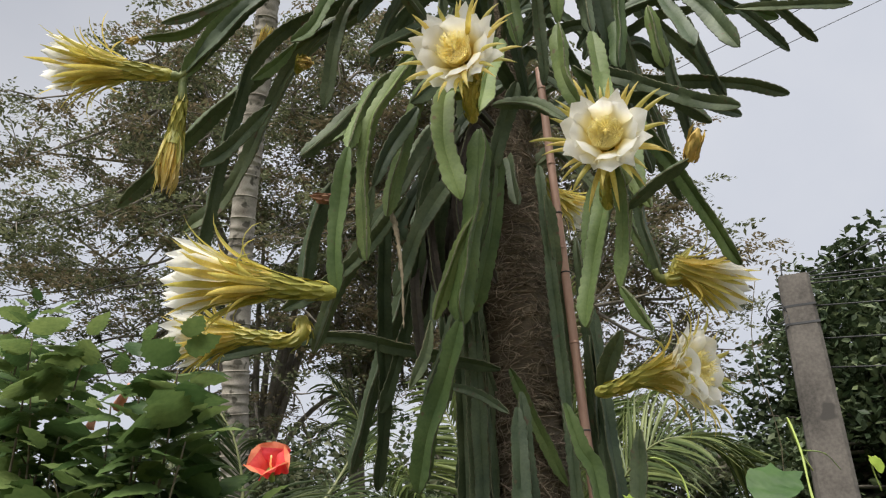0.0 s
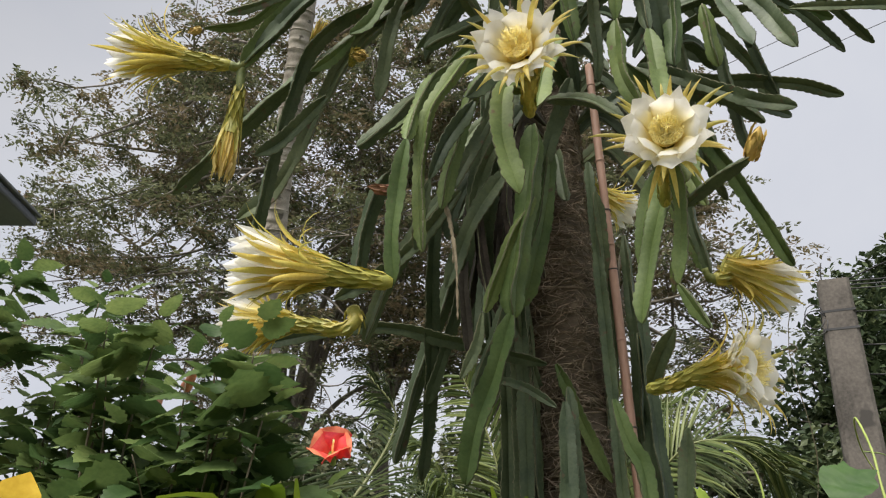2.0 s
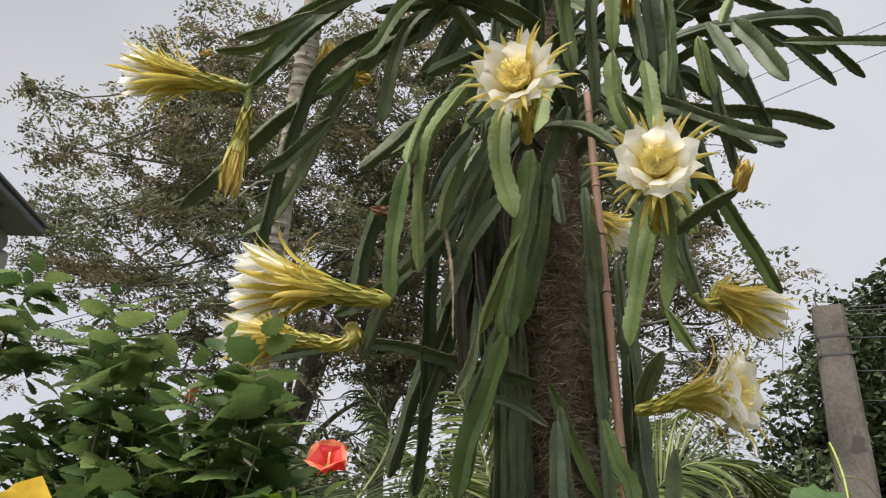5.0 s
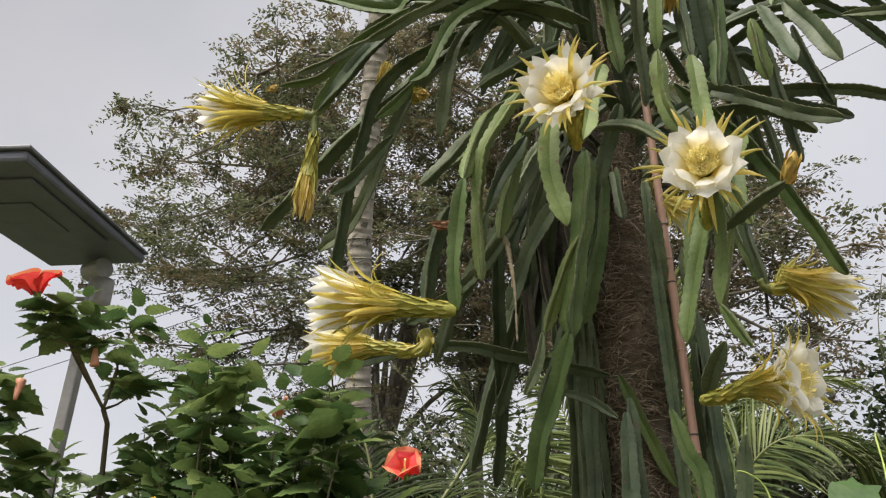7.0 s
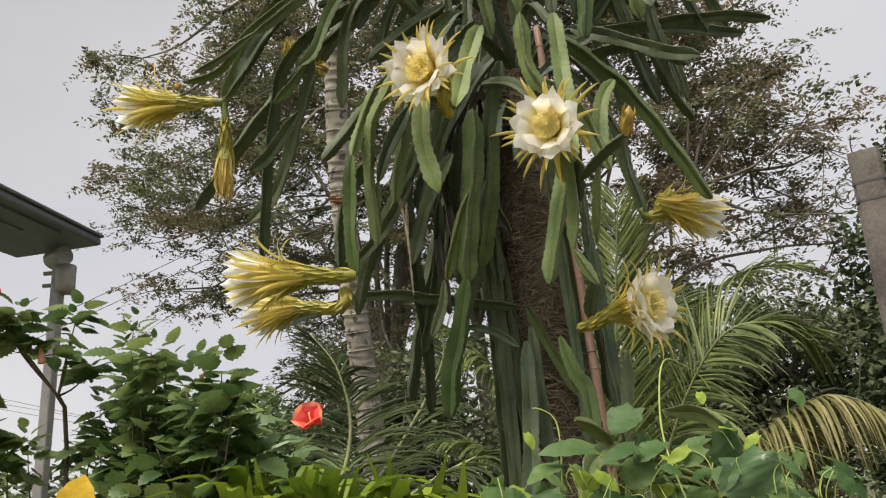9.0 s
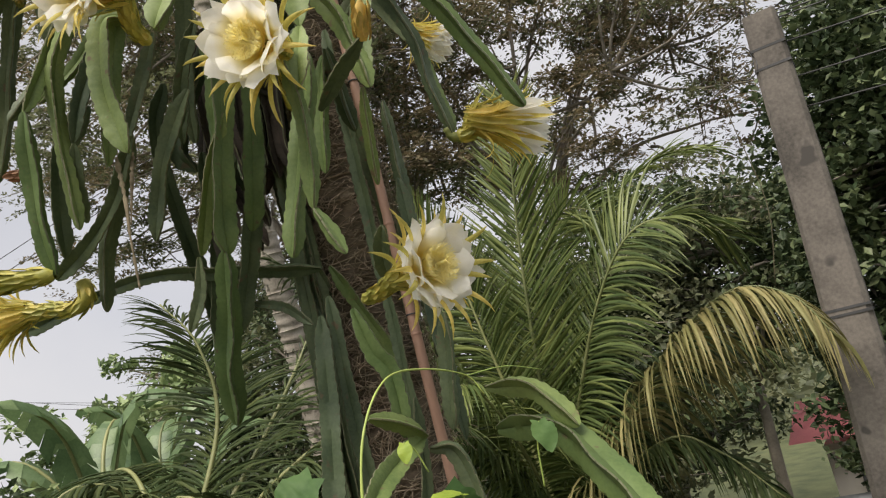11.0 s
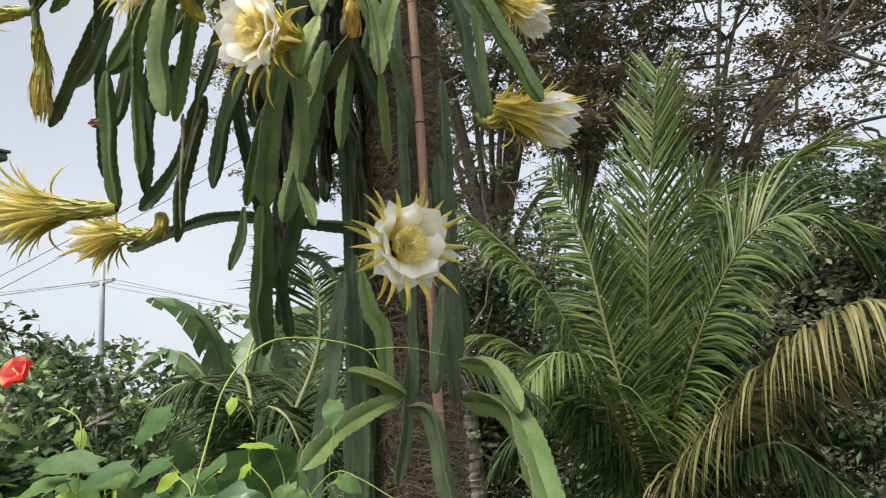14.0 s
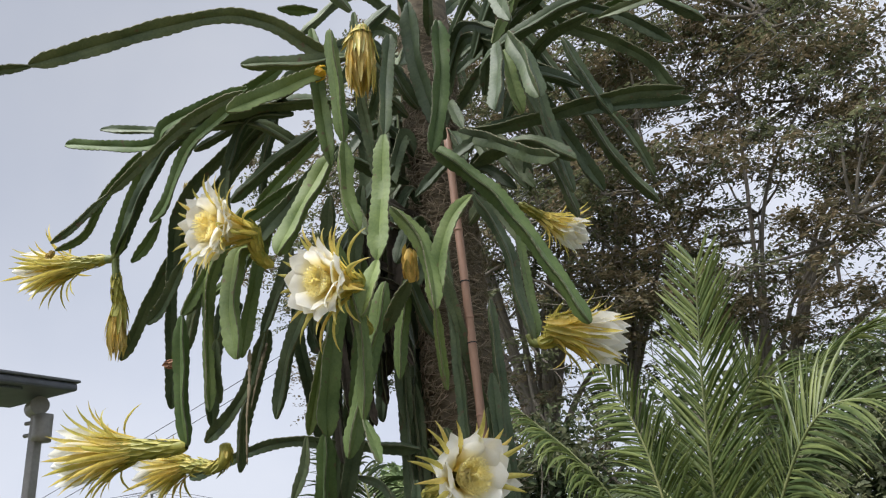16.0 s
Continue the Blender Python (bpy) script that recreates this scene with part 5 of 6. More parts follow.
# the dark mass of older stems that hug the trunk and spring from its head
_rs = random.Random(77)
for k in range(15):
    a = radians(_rs.uniform(150, 262))
    z0, z1 = _rs.uniform(3.7, 4.6), _rs.uniform(2.9, 3.6)
    r = _rs.uniform(0.18, 0.34)
    c = lambda q, z: (0.0 + q * math.cos(a), 0.76 + q * math.sin(a), z)
    stem("o", _rs.uniform(0.045, 0.065), c(0.12, z0), c(r * 0.9, z0 + 0.02), c(r, (z0 + z1) / 2), c(r * _rs.uniform(0.85, 1.2), z1))
for k in range(11):
    a = radians(_rs.uniform(185, 262))
    z0, z1 = _rs.uniform(2.6, 3.5), _rs.uniform(0.6, 2.1)
    r = _rs.uniform(0.17, 0.24)
    b2 = a + _rs.uniform(-.25, .25)
    stem("o", _rs.uniform(0.04, 0.06), (0.02 + r * math.cos(a), 0.76 + r * math.sin(a), z0), (0.04 + r * math.cos(a), 0.75 + r * math.sin(a), (z0 + z1) / 2), (0.07 + r * 1.15 * math.cos(b2), 0.73 + r * 1.15 * math.sin(b2), z1))
for k in range(22):
    a = radians(_rs.uniform(0, 360))
    z0 = _rs.uniform(4.3, 5.0)
    q = _rs.uniform(0.45, 0.75)
    stem("o", _rs.uniform(0.05, 0.065), (0.0 + .10 * math.cos(a), 0.76 + .10 * math.sin(a), z0), (0.03 + q * .55 * math.cos(a), 0.7 + q * .55 * math.sin(a), z0 + .14), (0.05 + q * math.cos(a), 0.66 + q * math.sin(a), z0 - 0.12))
# dead stems with the crown's inner shade put into their near-black colour, and stems that arch from the trunk's head
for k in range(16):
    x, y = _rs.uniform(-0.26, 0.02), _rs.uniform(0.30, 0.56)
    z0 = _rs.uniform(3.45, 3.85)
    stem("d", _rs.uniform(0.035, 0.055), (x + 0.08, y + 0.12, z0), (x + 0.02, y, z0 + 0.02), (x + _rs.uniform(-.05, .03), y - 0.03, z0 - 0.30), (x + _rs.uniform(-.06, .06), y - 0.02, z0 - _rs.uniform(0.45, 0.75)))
for k in range(20):
    a = radians(_rs.uniform(-165, 25))
    z0 = _rs.uniform(3.62, 4.20)
    q = _rs.uniform(0.24, 0.42)
    c, d = math.cos(a), math.sin(a)
    stem("o", _rs.uniform(0.045, 0.062), (0.0 + .12 * c, 0.76 + .12 * d, z0), (0.0 + q * .7 * c, 0.76 + q * .7 * d, z0 + _rs.uniform(0.02, 0.10)), (0.0 + q * 1.15 * c, 0.76 + q * 1.15 * d, z0 - _rs.uniform(0.05, 0.28)))
for pts in ([(-0.09, -0.10, 3.16), (-0.055, -0.12, 3.02), (-0.038, -0.136, 2.92), (-0.034, -0.135, 2.78)], [(-0.12, -0.02, 3.20), (-0.075, -0.08, 3.06), (-0.06, -0.11, 2.96)]):
    piece("dried_stem", raw("dried_stem", *tube(pts, (0.0065, 0.0025), 6, 0.012, 0.5), [STRAW]), cactus, None, "shrivelled straw-coloured stem end")
# upright stems that run along the pole
stem("o", 0.046, (0.200, 0.565, 3.62), (0.215, 0.560, 3.1), (0.230, 0.550, 2.65), (0.240, 0.540, 2.25))
stem("o", 0.050, (0.330, 0.600, 3.05), (0.345, 0.590, 2.6), (0.360, 0.580, 2.40), (0.370, 0.575, 2.22))
stem("o", 0.044, (0.290, 0.680, 3.35), (0.300, 0.672, 2.9), (0.310, 0.666, 2.60), (0.320, 0.660, 2.35))


# ---- flowers of the cactus ----
def lathe(profile, sides=14, ripple=0.0):
    vs, fs = [], []
    for i, (z, r) in enumerate(profile):
        for j in range(sides):
            a = 2 * math.pi * j / sides
            k = r * (1 + ripple * math.sin(a * 5 + i))
            vs.append((k * math.cos(a), k * math.sin(a), z))
    for i in range(len(profile) - 1):
        for j in range(sides):
            k = (j + 1) % sides
            fs.append((i * sides + j, i * sides + k, (i + 1) * sides + k, (i + 1) * sides + j))
    return vs, fs


def flower(base, mouth, face, state, label, size=1.0, seed=1, spin=0.0):
    """A cactus bloom: a bent scaly tube, petals, sepals and stamens. It opens along face. state: open, half or wilted."""
    rs = random.Random(seed)
    face = Vector(face).normalized()
    depth = {"open": 0.150, "half": 0.165, "wilted": 0.16}[state] * size
    throat = Vector(mouth) - face * depth
    b0 = Vector(base)
    reach = (throat - b0).length
    guide = [b0, b0.lerp(throat, 0.35) + (b0.lerp(throat, 0.35) - (throat - face * reach * 0.65)) * 0.10, throat - face * reach * 0.30, throat]
    path = smooth_path([tuple(q) for q in guide], 0.008)
    _, u, v = rings(path)
    zt, pl, n = 0.0, depth, len(path)
    wide = 0.036 * size * (0.85 if state == "wilted" else 1.0)
    lumps, vs, fs = [], [], []
    rad = [wide * float(np.interp(i / (n - 1), [0, 0.06, 0.3, 0.55, 0.8, 1.0], [0.30, 0.50, 0.52, 0.62, 0.86, 1.02])) for i in range(n)]
    for i in range(n):
        for j in range(12):
            a = 2 * math.pi * j / 12
            vs.append(path[i] + (u[i] * math.cos(a) + v[i] * math.sin(a)) * rad[i] * (1 + 0.05 * math.sin(5 * a + i)))
    fs = [(i * 12 + j, i * 12 + (j + 1) % 12, (i + 1) * 12 + (j + 1) % 12, (i + 1) * 12 + j) for i in range(n - 1) for j in range(12)]
    lumps.append((np.array(vs), fs))
    for k in range(46):
        f = 0.02 + 0.93 * k / 46
        i = min(n - 2, int(f * (n - 1)))
        ax = Vector(path[i + 1] - path[i]).normalized()
        at = frame_of(path[i], tuple(Vector(path[i]) + ax), k * 2.399)
        reach_k = 0.032 + (0.016 if state == "open" else 0.075) * f ** 1.2
        bl = blade(reach_k * size, 0.013 + 0.004 * f, 9, 15 - 4 * f, 4, -0.5, 0.42, 1, rad[i] * 0.93, 0, 0, k)
        lumps.append((np.array([tuple(at @ Vector(q)) for q in bl[0]]), bl[1]))
    m = frame_of(tuple(throat), tuple(throat + face), spin)
    inv = m.inverted()
    lumps = [(np.array([tuple(inv @ Vector(q)) for q in a]), f) for a, f in lumps]
    body = piece("flower", raw("flower", *joined(lumps), [TUBE]), cactus, m, label)

    def ring(name, mat, count, radius, z, length, width, b0, b1, jitter, rows=6, cup=0.15, peak=0.6, wave=0.0, off=0.0, lenj=0.1, power=1.3, point=1.0):
        meshes = [raw(name, *blade(length * (1 + rs.uniform(-lenj, lenj)), width * rs.uniform(.9, 1.1), b0 + rs.uniform(-jitter, jitter), b1 + rs.uniform(-jitter, jitter) * 2, rows, cup, peak, point, radius, 0, wave, seed * 31 + q, power), [mat]) for q in range(4)]
        for k in range(count):
            piece(name, meshes[rs.randrange(4)], body, m @ Matrix.Translation((0, 0, z + rs.uniform(-.004, .004))) @ Matrix.Rotation(off + 2 * math.pi * k / count + rs.uniform(-.12, .12), 4, "Z"))

    if state == "open":
        ring("petal", PETAL, 8, 0.022 * size, zt + .004, 0.158 * size, 0.100 * size, 13, 58, 5, 14, -0.26, 0.70, 0.20, 0.0, 0.08, 2.0, 1.0)
        ring("petal", PETAL, 10, 0.026 * size, zt - .002, 0.170 * size, 0.092 * size, 14, 70, 6, 14, -0.22, 0.66, 0.20, 0.3, 0.09, 2.0, 1.1)
        ring("petal", PETAL, 8, 0.029 * size, zt - .008, 0.176 * size, 0.060 * size, 15, 80, 7, 12, -0.20, 0.62, 0.16, 0.5, 0.12, 2.0, 1.3)
        ring("sepal", SEPAL, 14, 0.034 * size, zt - .012, 0.226 * size, 0.0195 * size, 17, 98, 8, 10, -0.4, 0.50, 0.1, 0.1, 0.12, 2.1)
        ring("sepal", SEPAL, 13, 0.034 * size, zt - .030, 0.222 * size, 0.0165 * size, 18, 112, 12, 10, -0.4, 0.48, 0.1, 0.5, 0.2, 2.1)
        ring("sepal", SEPAL, 10, 0.033 * size, zt - .050, 0.130 * size, 0.0140 * size, 13, 44, 10, 6, -0.3, 0.5, 0, 0.8, 0.25, 1.6)
        piece("throat", raw("throat", *lathe([(zt + q * size, r * size) for q, r in ((.070, .0005), (.071, .014), (.075, .026), (.082, .036), (.092, .044))], 20, 0.04), [PETAL]), body, m, "pale yellow flower throat")
        fil = []
        for k in range(760):
            a, f = rs.uniform(0, 6.283), rs.uniform(0.03, 1)
            r1 = 0.052 * size * f ** 0.62
            p0 = (0.030 * size * f * math.cos(a), 0.030 * size * f * math.sin(a), zt + (.068 + .008 * f) * size)
            a += rs.uniform(-.2, .2)
            p1 = (r1 * math.cos(a), r1 * math.sin(a), zt + (0.094 + 0.026 * f + 0.016 * rs.random()) * size)
            d = Vector((-math.sin(a), math.cos(a), 0)) * 0.0008
            v0, v1 = Vector(p0), Vector(p1)
            c = v1 + Vector((0, 0, .001))
            e = 0.0016
            fil.append(([v0 - d, v0 + d, v1 + d, v1 - d, c + Vector((e, 0, 0)), c + Vector((0, e, 0)), c + Vector((-e, 0, 0)), c + Vector((0, -e, 0)), c + Vector((0, 0, e * 1.4))],
                        [(0, 1, 2, 3), (4, 5, 8), (5, 6, 8), (6, 7, 8), (7, 4, 8)]))
        st = piece("stamen_brush", raw("stamen_brush", *joined([(np.array([tuple(q) for q in a]), b) for a, b in fil]), [STAMEN]), body, m)
        st["kind"] = "stuff"
        style = [tube([(0, 0, zt - .01), (0, 0.002, zt + 0.08), (0.004, 0.004, zt + 0.136 * size)], 0.0032, 6, 0.02)]
        for k in range(11):
            a = k * 0.571
            style.append(tube([(0.004, 0.004, zt + .136 * size), (0.004 + .010 * math.cos(a), .004 + .010 * math.sin(a), zt + .144 * size), (0.004 + .015 * math.cos(a), .004 + .015 * math.sin(a), zt + .155 * size)], (0.0016, 0.0008), 4, 0.01))
        piece("stigma", raw("stigma", *joined(style), [STAMEN]), body, m, "pale yellow star-shaped stigma")
    elif state == "half":
        ring("petal", PETAL, 9, 0.030 * size, zt, pl, 0.056 * size, -2, 18, 4, 6, -0.7, 0.62, 0.08)
        ring("petal", PETAL, 9, 0.034 * size, zt - .006, pl * 1.02, 0.050 * size, 3, 26, 5, 6, -0.6, 0.62, 0.08, 0.3)
        ring("sepal", SEPAL, 17, 0.036 * size, zt - .03, pl * 1.18, 0.0165 * size, 6, 46, 9, 8, -0.4, 0.5, 0.1, 0.1, 0.18, 1.9)
        ring("sepal", SEPAL, 17, 0.033 * size, zt - .06, pl * 1.2, 0.0150 * size, 8, 66, 15, 8, -0.4, 0.45, 0.1, 0.5, 0.25, 2.0)
        ring("sepal", SEPAL, 6, 0.036 * size, zt - .02, pl * 0.80, 0.011 * size, 25, 125, 15, 6, -0.4, 0.45, 0, 0.9, 0.25)
    else:
        ring("petal", WILTED, 20, 0.022 * size, zt, pl, 0.016 * size, 8, -7, 9, 8, -0.9, 0.55, 0.7, 0, 0.25)
        ring("sepal", SEPAL, 18, 0.026 * size, zt - .012, pl * 0.95, 0.008 * size, 8, -3, 8, 6, -0.4, 0.5, 0, 0.1, 0.25)
        ring("sepal", WILTED, 14, 0.025 * size, zt - .03, pl * 0.9, 0.008 * size, 10, 2, 9, 6, -0.4, 0.45, 0.2, 0.5, 0.3)
    return body


OPEN, HALF, WILT = "fully open white flower with yellow stamens", "closing white flower wrapped in yellow sepals", "wilted hanging yellow flower"
flower((0.205, -0.19, 3.335), (0.244, -0.46, 3.392), (0.04, -0.98, -0.12), "open", OPEN, 0.90, 1)
flower((0.525, -0.07, 3.045), (0.573, -0.30, 3.140), (0.12, -0.96, -0.16), "open", OPEN, 0.83, 2)
flower((0.393, 0.194, 2.634), (0.712, 0.108, 2.640), (0.95, -0.28, -0.06), "open", OPEN, 0.93, 3)
flower((0.583, 0.565, 3.082), (0.820, 0.690, 3.042), (0.80, 0.45, -0.35), "half", HALF, 1.15, 4)
flower((-0.165, -0.27, 2.853), (-0.500, -0.52, 2.865), (-0.80, -0.58, 0.02), "half", HALF, 1.15, 5)
flower((-0.52, -0.03, 2.860), (-0.840, -0.10, 2.880), (-0.96, -0.20, 0.02), "half", HALF, 1.0, 6)
flower((-0.745, -0.36, 3.675), (-1.072, -0.56, 3.690), (-0.86, -0.50, 0.06), "half", HALF, 1.1, 7)
flower((-0.722, -0.33, 3.625), (-0.785, -0.285, 3.290), (-0.12, 0.05, -1), "wilted", WILT, 1.0, 8)
flower((0.490, -0.005, 4.155), (0.470, -0.013, 3.895), (-0.05, 0, -1), "wilted", WILT, 1.35, 9)
flower((0.02, 1.25, 4.02), (0.22, 1.42, 3.80), (0.6, 0.2, -0.6), "half", HALF, 1.0, 10)
flower((-0.50, -0.04, 3.84), (-0.40, -0.10, 3.80), (0.6, -0.3, -0.5), "wilted", "withered ochre flower remnant", 0.5, 11)
flower((-0.66, -0.06, 3.93), (-0.57, -0.12, 4.01), (0.5, -0.2, 0.8), "wilted", "withered ochre flower remnant", 0.5, 12)
# hooked stalk of the lower flower, covered in scales
_hp = [(-0.44, 0.0, 2.915), (-0.425, -0.005, 2.875), (-0.45, -0.02, 2.845), (-0.50, -0.028, 2.850), (-0.545, -0.035, 2.862)]
_hpath = smooth_path(_hp, 0.006)
_lumps = [tube(_hp, (0.021, 0.020), 10, 0.008, 0.05)]
for k in range(34):
    i = min(len(_hpath) - 2, int(k / 34 * len(_hpath)))
    at = frame_of(_hpath[i], tuple(Vector(_hpath[i]) * 2 - Vector(_hpath[max(0, i - 1)])) if i else tuple(Vector(_hpath[0]) + Vector((0, 0, -1))), k * 2.399)
    bl = blade(0.040, 0.014, 8, 14, 4, -0.5, 0.42, 1, 0.0195, 0, 0, k)
    _lumps.append((np.array([tuple(at @ Vector(q)) for q in bl[0]]), bl[1]))
piece("flower_stalk", raw("flower_stalk", *joined(_lumps), [TUBE]), cactus, None, "hooked green flower stalk with scales")


for pts in ([(-0.700, -0.335, 3.715), (-0.722, -0.342, 3.680), (-0.735, -0.350, 3.672), (-0.752, -0.364, 3.676)], [(-0.712, -0.338, 3.700), (-0.724, -0.336, 3.660), (-0.723, -0.331, 3.615), (-0.727, -0.327, 3.585)], [(0.565, 0.548, 3.115), (0.572, 0.555, 3.088), (0.592, 0.570, 3.080)]):
    piece("flower_stalk", raw("flower_stalk", *tube(pts, (0.013, 0.016), 9, 0.008, 0.12), [STALK]), cactus, None, "short green scaly flower stalk")


def bud(base, tip, r, mat, label, seed):
    rs = random.Random(seed)
    L = (Vector(tip) - Vector(base)).length
    m = frame_of(base, tip)
    body = piece("bud", raw("bud", *lathe([(0, r * .45), (L * .25, r * .8), (L * .55, r * .9), (L * .8, r * .6), (L, r * .12)], 12, 0.12), [mat]), cactus, m, label)
    me = [raw("bract", *blade(L * (0.36 + .10 * q), r * 0.8, 14, 4 - 10 * q, 5, -0.5, 0.45, 1, r * 0.62, 0, 0.15, q + seed), [mat]) for q in range(3)]
    for k in range(15):
        piece("bract", me[k % 3], body, m @ Matrix.Translation((0, 0, L * 0.62 * k / 15)) @ Matrix.Rotation(k * 2.4 + rs.uniform(-.3, .3), 4, "Z"))


bud((0.745, -0.10, 3.115), (0.783, -0.138, 3.185), 0.0205, YELLOW_BUD := material("ochre_flower_bud", (0.30, 0.22, 0.06), (0.58, 0.42, 0.10), 30, 0.6, 0.2), "small ochre flower bud", 1)
bud((-0.15, -0.30, 3.11), (-0.215, -0.335, 3.115), 0.015, WITHERED, "withered brown bud", 2)
bud((-0.69, -0.57, 3.64), (-0.72, -0.585, 3.62), 0.012, YELLOW_BUD, "small ochre flower bud", 5)
bud((0.355, -0.13, 3.975), (0.372, -0.085, 4.005), 0.026, YELLOW, "yellow rotting stem end", 6)

# ---- solar street lamp on its post ----
lamp = empty("solar_street_lamp", (-1.95, -0.30, -0.6), "dark grey flat solar street lamp on a square grey post", "street lamp")
LA = Vector((0.50, -0.84, -0.10)).normalized()
LB = Vector((-1, 0, 0))
LB = (LB - LA * LB.dot(LA)).normalized()
_lm = Matrix((LB, LA, LB.cross(LA))).transposed().to_4x4()
_lm.translation = Vector((-1.884, -0.063, 3.471))
part("housing", box((0.42, 1.05, 0.040), (0.21, 0.525, -0.010), 0.012), LAMP_BODY, lamp, "dark grey lamp housing", m=_lm)
part("solar_panel", box((0.44, 1.07, 0.014), (0.21, 0.525, 0.017), 0.004), LAMP_RIM, lamp, "solar panel with a pale metal rim", m=_lm)
part("lamp_face", box((0.34, 0.62, 0.012), (0.21, 0.62, -0.036), 0.004), LAMP_BODY, lamp, m=_lm)
part("light_strip", box((0.16, 0.30, 0.006), (0.21, 0.60, -0.045), 0.002), LAMP_BODY, lamp, m=_lm)
LP = Vector((-1.965, -0.185, 3.34))
bm = bmesh.new()
bmesh.ops.create_cone(bm, cap_ends=True, segments=16, radius1=0.045, radius2=0.045, depth=0.10, matrix=Matrix.Rotation(radians(90), 4, "Y"))
part("hinge", bm, LAMP_POST, lamp, m=Matrix.Translation(LP + Vector((-0.02, -0.03, 0.03))))
part("post", box((0.047, 0.047, 4.0), (0, 0, -1.99), 0.006), LAMP_POST, lamp, m=Matrix.Translation((-1.982, -0.207, 3.36)) @ pose(0, 0, 0, 1.0, 1.2, 25))
piece("collar", raw("collar", *tube([(-1.965, -0.185, 3.33), (-1.965, -0.185, 3.20)], 0.046, 12, 0.05), [LAMP_POST]), lamp)
for z in (3.30, 3.24):
    piece("bolt", raw("bolt", *tube([(-2.02, -0.22, z), (-2.05, -0.24, z)], 0.010, 6, 0.01), [LAMP_POST]), lamp)

# ---- hibiscus bush ----
bush = empty("hibiscus_bush", (-0.75, -0.75, -0.6), "leafy green hibiscus bush with a few red-orange flowers", "bush")
_rs = random.Random(12)
_meshes = [raw("leaf", *leaf_shape(_l, _l * _w, 15, _f, _d, 0.13), [LEAF]) for _l, _w, _f, _d in ((0.080, 0.64, 0.35, 0.20), (0.092, 0.66, 0.25, 0.32), (0.065, 0.58, 0.45, 0.15), (0.102, 0.70, 0.22, 0.42), (0.055, 0.55, 0.5, 0.18))]
_joined, _parts = [], [0]


def leafy_branch(points, leaves, r=0.005, big=1.0, top_only=0.25):
    path = smooth_path(points, 0.012)
    piece("branch", raw("branch", *tube([tuple(q) for q in path[:-2:4]], (r, r * 0.4), 6, 0.05), [TWIG]), bush)
    for k in range(leaves):
        f = top_only + (1 - top_only) * (k / max(1, leaves - 1)) ** 0.5
        i = min(len(path) - 1, int(f * (len(path) - 1)))
        ang = k * 2.399 + _rs.uniform(-.5, .5)
        out = Vector((math.cos(ang), math.sin(ang), 0))
        rise = (0.95 if k > leaves - 4 else 0.28) + _rs.uniform(-.5, .45)
        d = (out + Vector((0, 0, rise))).normalized()
        side = Vector((0, 0, 1)).cross(d).normalized()
        rot = Matrix((d, side, d.cross(side))).transposed().to_4x4() @ Matrix.Rotation(_rs.uniform(-.7, .7), 4, "X")
        sc = 1.22 * big * _rs.uniform(0.55, 1.0) * (0.75 if k > leaves - 4 else 1.0)
        stalk = 0.012 + 0.022 * _rs.random()
        m = Matrix.Translation(Vector(path[i]) + d * stalk) @ rot @ Matrix.Scale(sc, 4)
        q = m.translation - Vector((-0.145, -0.545, 2.385))
        w = Vector((0.48, -0.86, -0.12))
        if -0.03 < q.dot(w) < 0.6 and (q - w * q.dot(w)).length < 0.085:
            continue
        if _parts[0] < 420:
            piece("leaf", _rs.choice(_meshes), bush, m)
            _parts[0] += 1
        else:
            vs, fs = leaf_shape(0.090, 0.062, 11, 0.30, 0.30, 0.13)
            _joined.append((np.array([tuple(m @ Vector(q)) for q in vs]), fs))


# the tall open shoots beside the lamp
LEFT_HUB, LEFT_BASE = (-0.889, -0.831, 2.521), (-0.932, -0.761, 2.346)
piece("branch", raw("branch", *tube([(-0.80, -0.72, -0.62), (-0.86, -0.80, 1.2), LEFT_BASE, LEFT_HUB], (0.014, 0.0065), 7, 0.1), [TWIG]), bush)
leafy_branch([LEFT_HUB, (-0.859, -0.985, 2.652), (-0.862, -1.073, 2.719)], 26, 0.0042, 0.88, 0.60)
leafy_branch([LEFT_HUB, (-0.859, -0.985, 2.652), (-0.889, -1.040, 2.631)], 12, 0.0042, 0.88, 0.60)
leafy_branch([LEFT_HUB, (-0.859, -0.985, 2.652), (-0.792, -1.025, 2.746)], 18, 0.0042, 0.88, 0.60)
leafy_branch([LEFT_HUB, (-0.902, -0.805, 2.646), (-0.842, -0.936, 2.623)], 16, 0.0042, 0.88, 0.60)
leafy_branch([LEFT_HUB, (-0.902, -0.805, 2.646), (-0.909, -0.769, 2.808)], 24, 0.0042, 0.88, 0.60)
leafy_branch([LEFT_HUB, (-0.907, -0.761, 2.559), (-0.895, -0.722, 2.614)], 20, 0.0042, 0.88, 0.60)
leafy_branch([(-1.076, -0.992, 2.354), (-1.038, -1.035, 2.472), (-0.996, -1.069, 2.578)], 18, 0.0035, 1.0, 0.45)
leafy_branch([(-1.081, -0.968, 2.304), (-1.042, -1.011, 2.422), (-1.000, -1.044, 2.528)], 18, 0.0035, 1.0, 0.45)
leafy_branch([(-1.075, -0.776, 2.184), (-1.034, -0.820, 2.309), (-0.990, -0.856, 2.419)], 19, 0.0035, 1.0, 0.45)
leafy_branch([(-1.155, -0.882, 2.185), (-1.116, -0.925, 2.307), (-1.073, -0.960, 2.415)], 19, 0.0035, 1.0, 0.45)
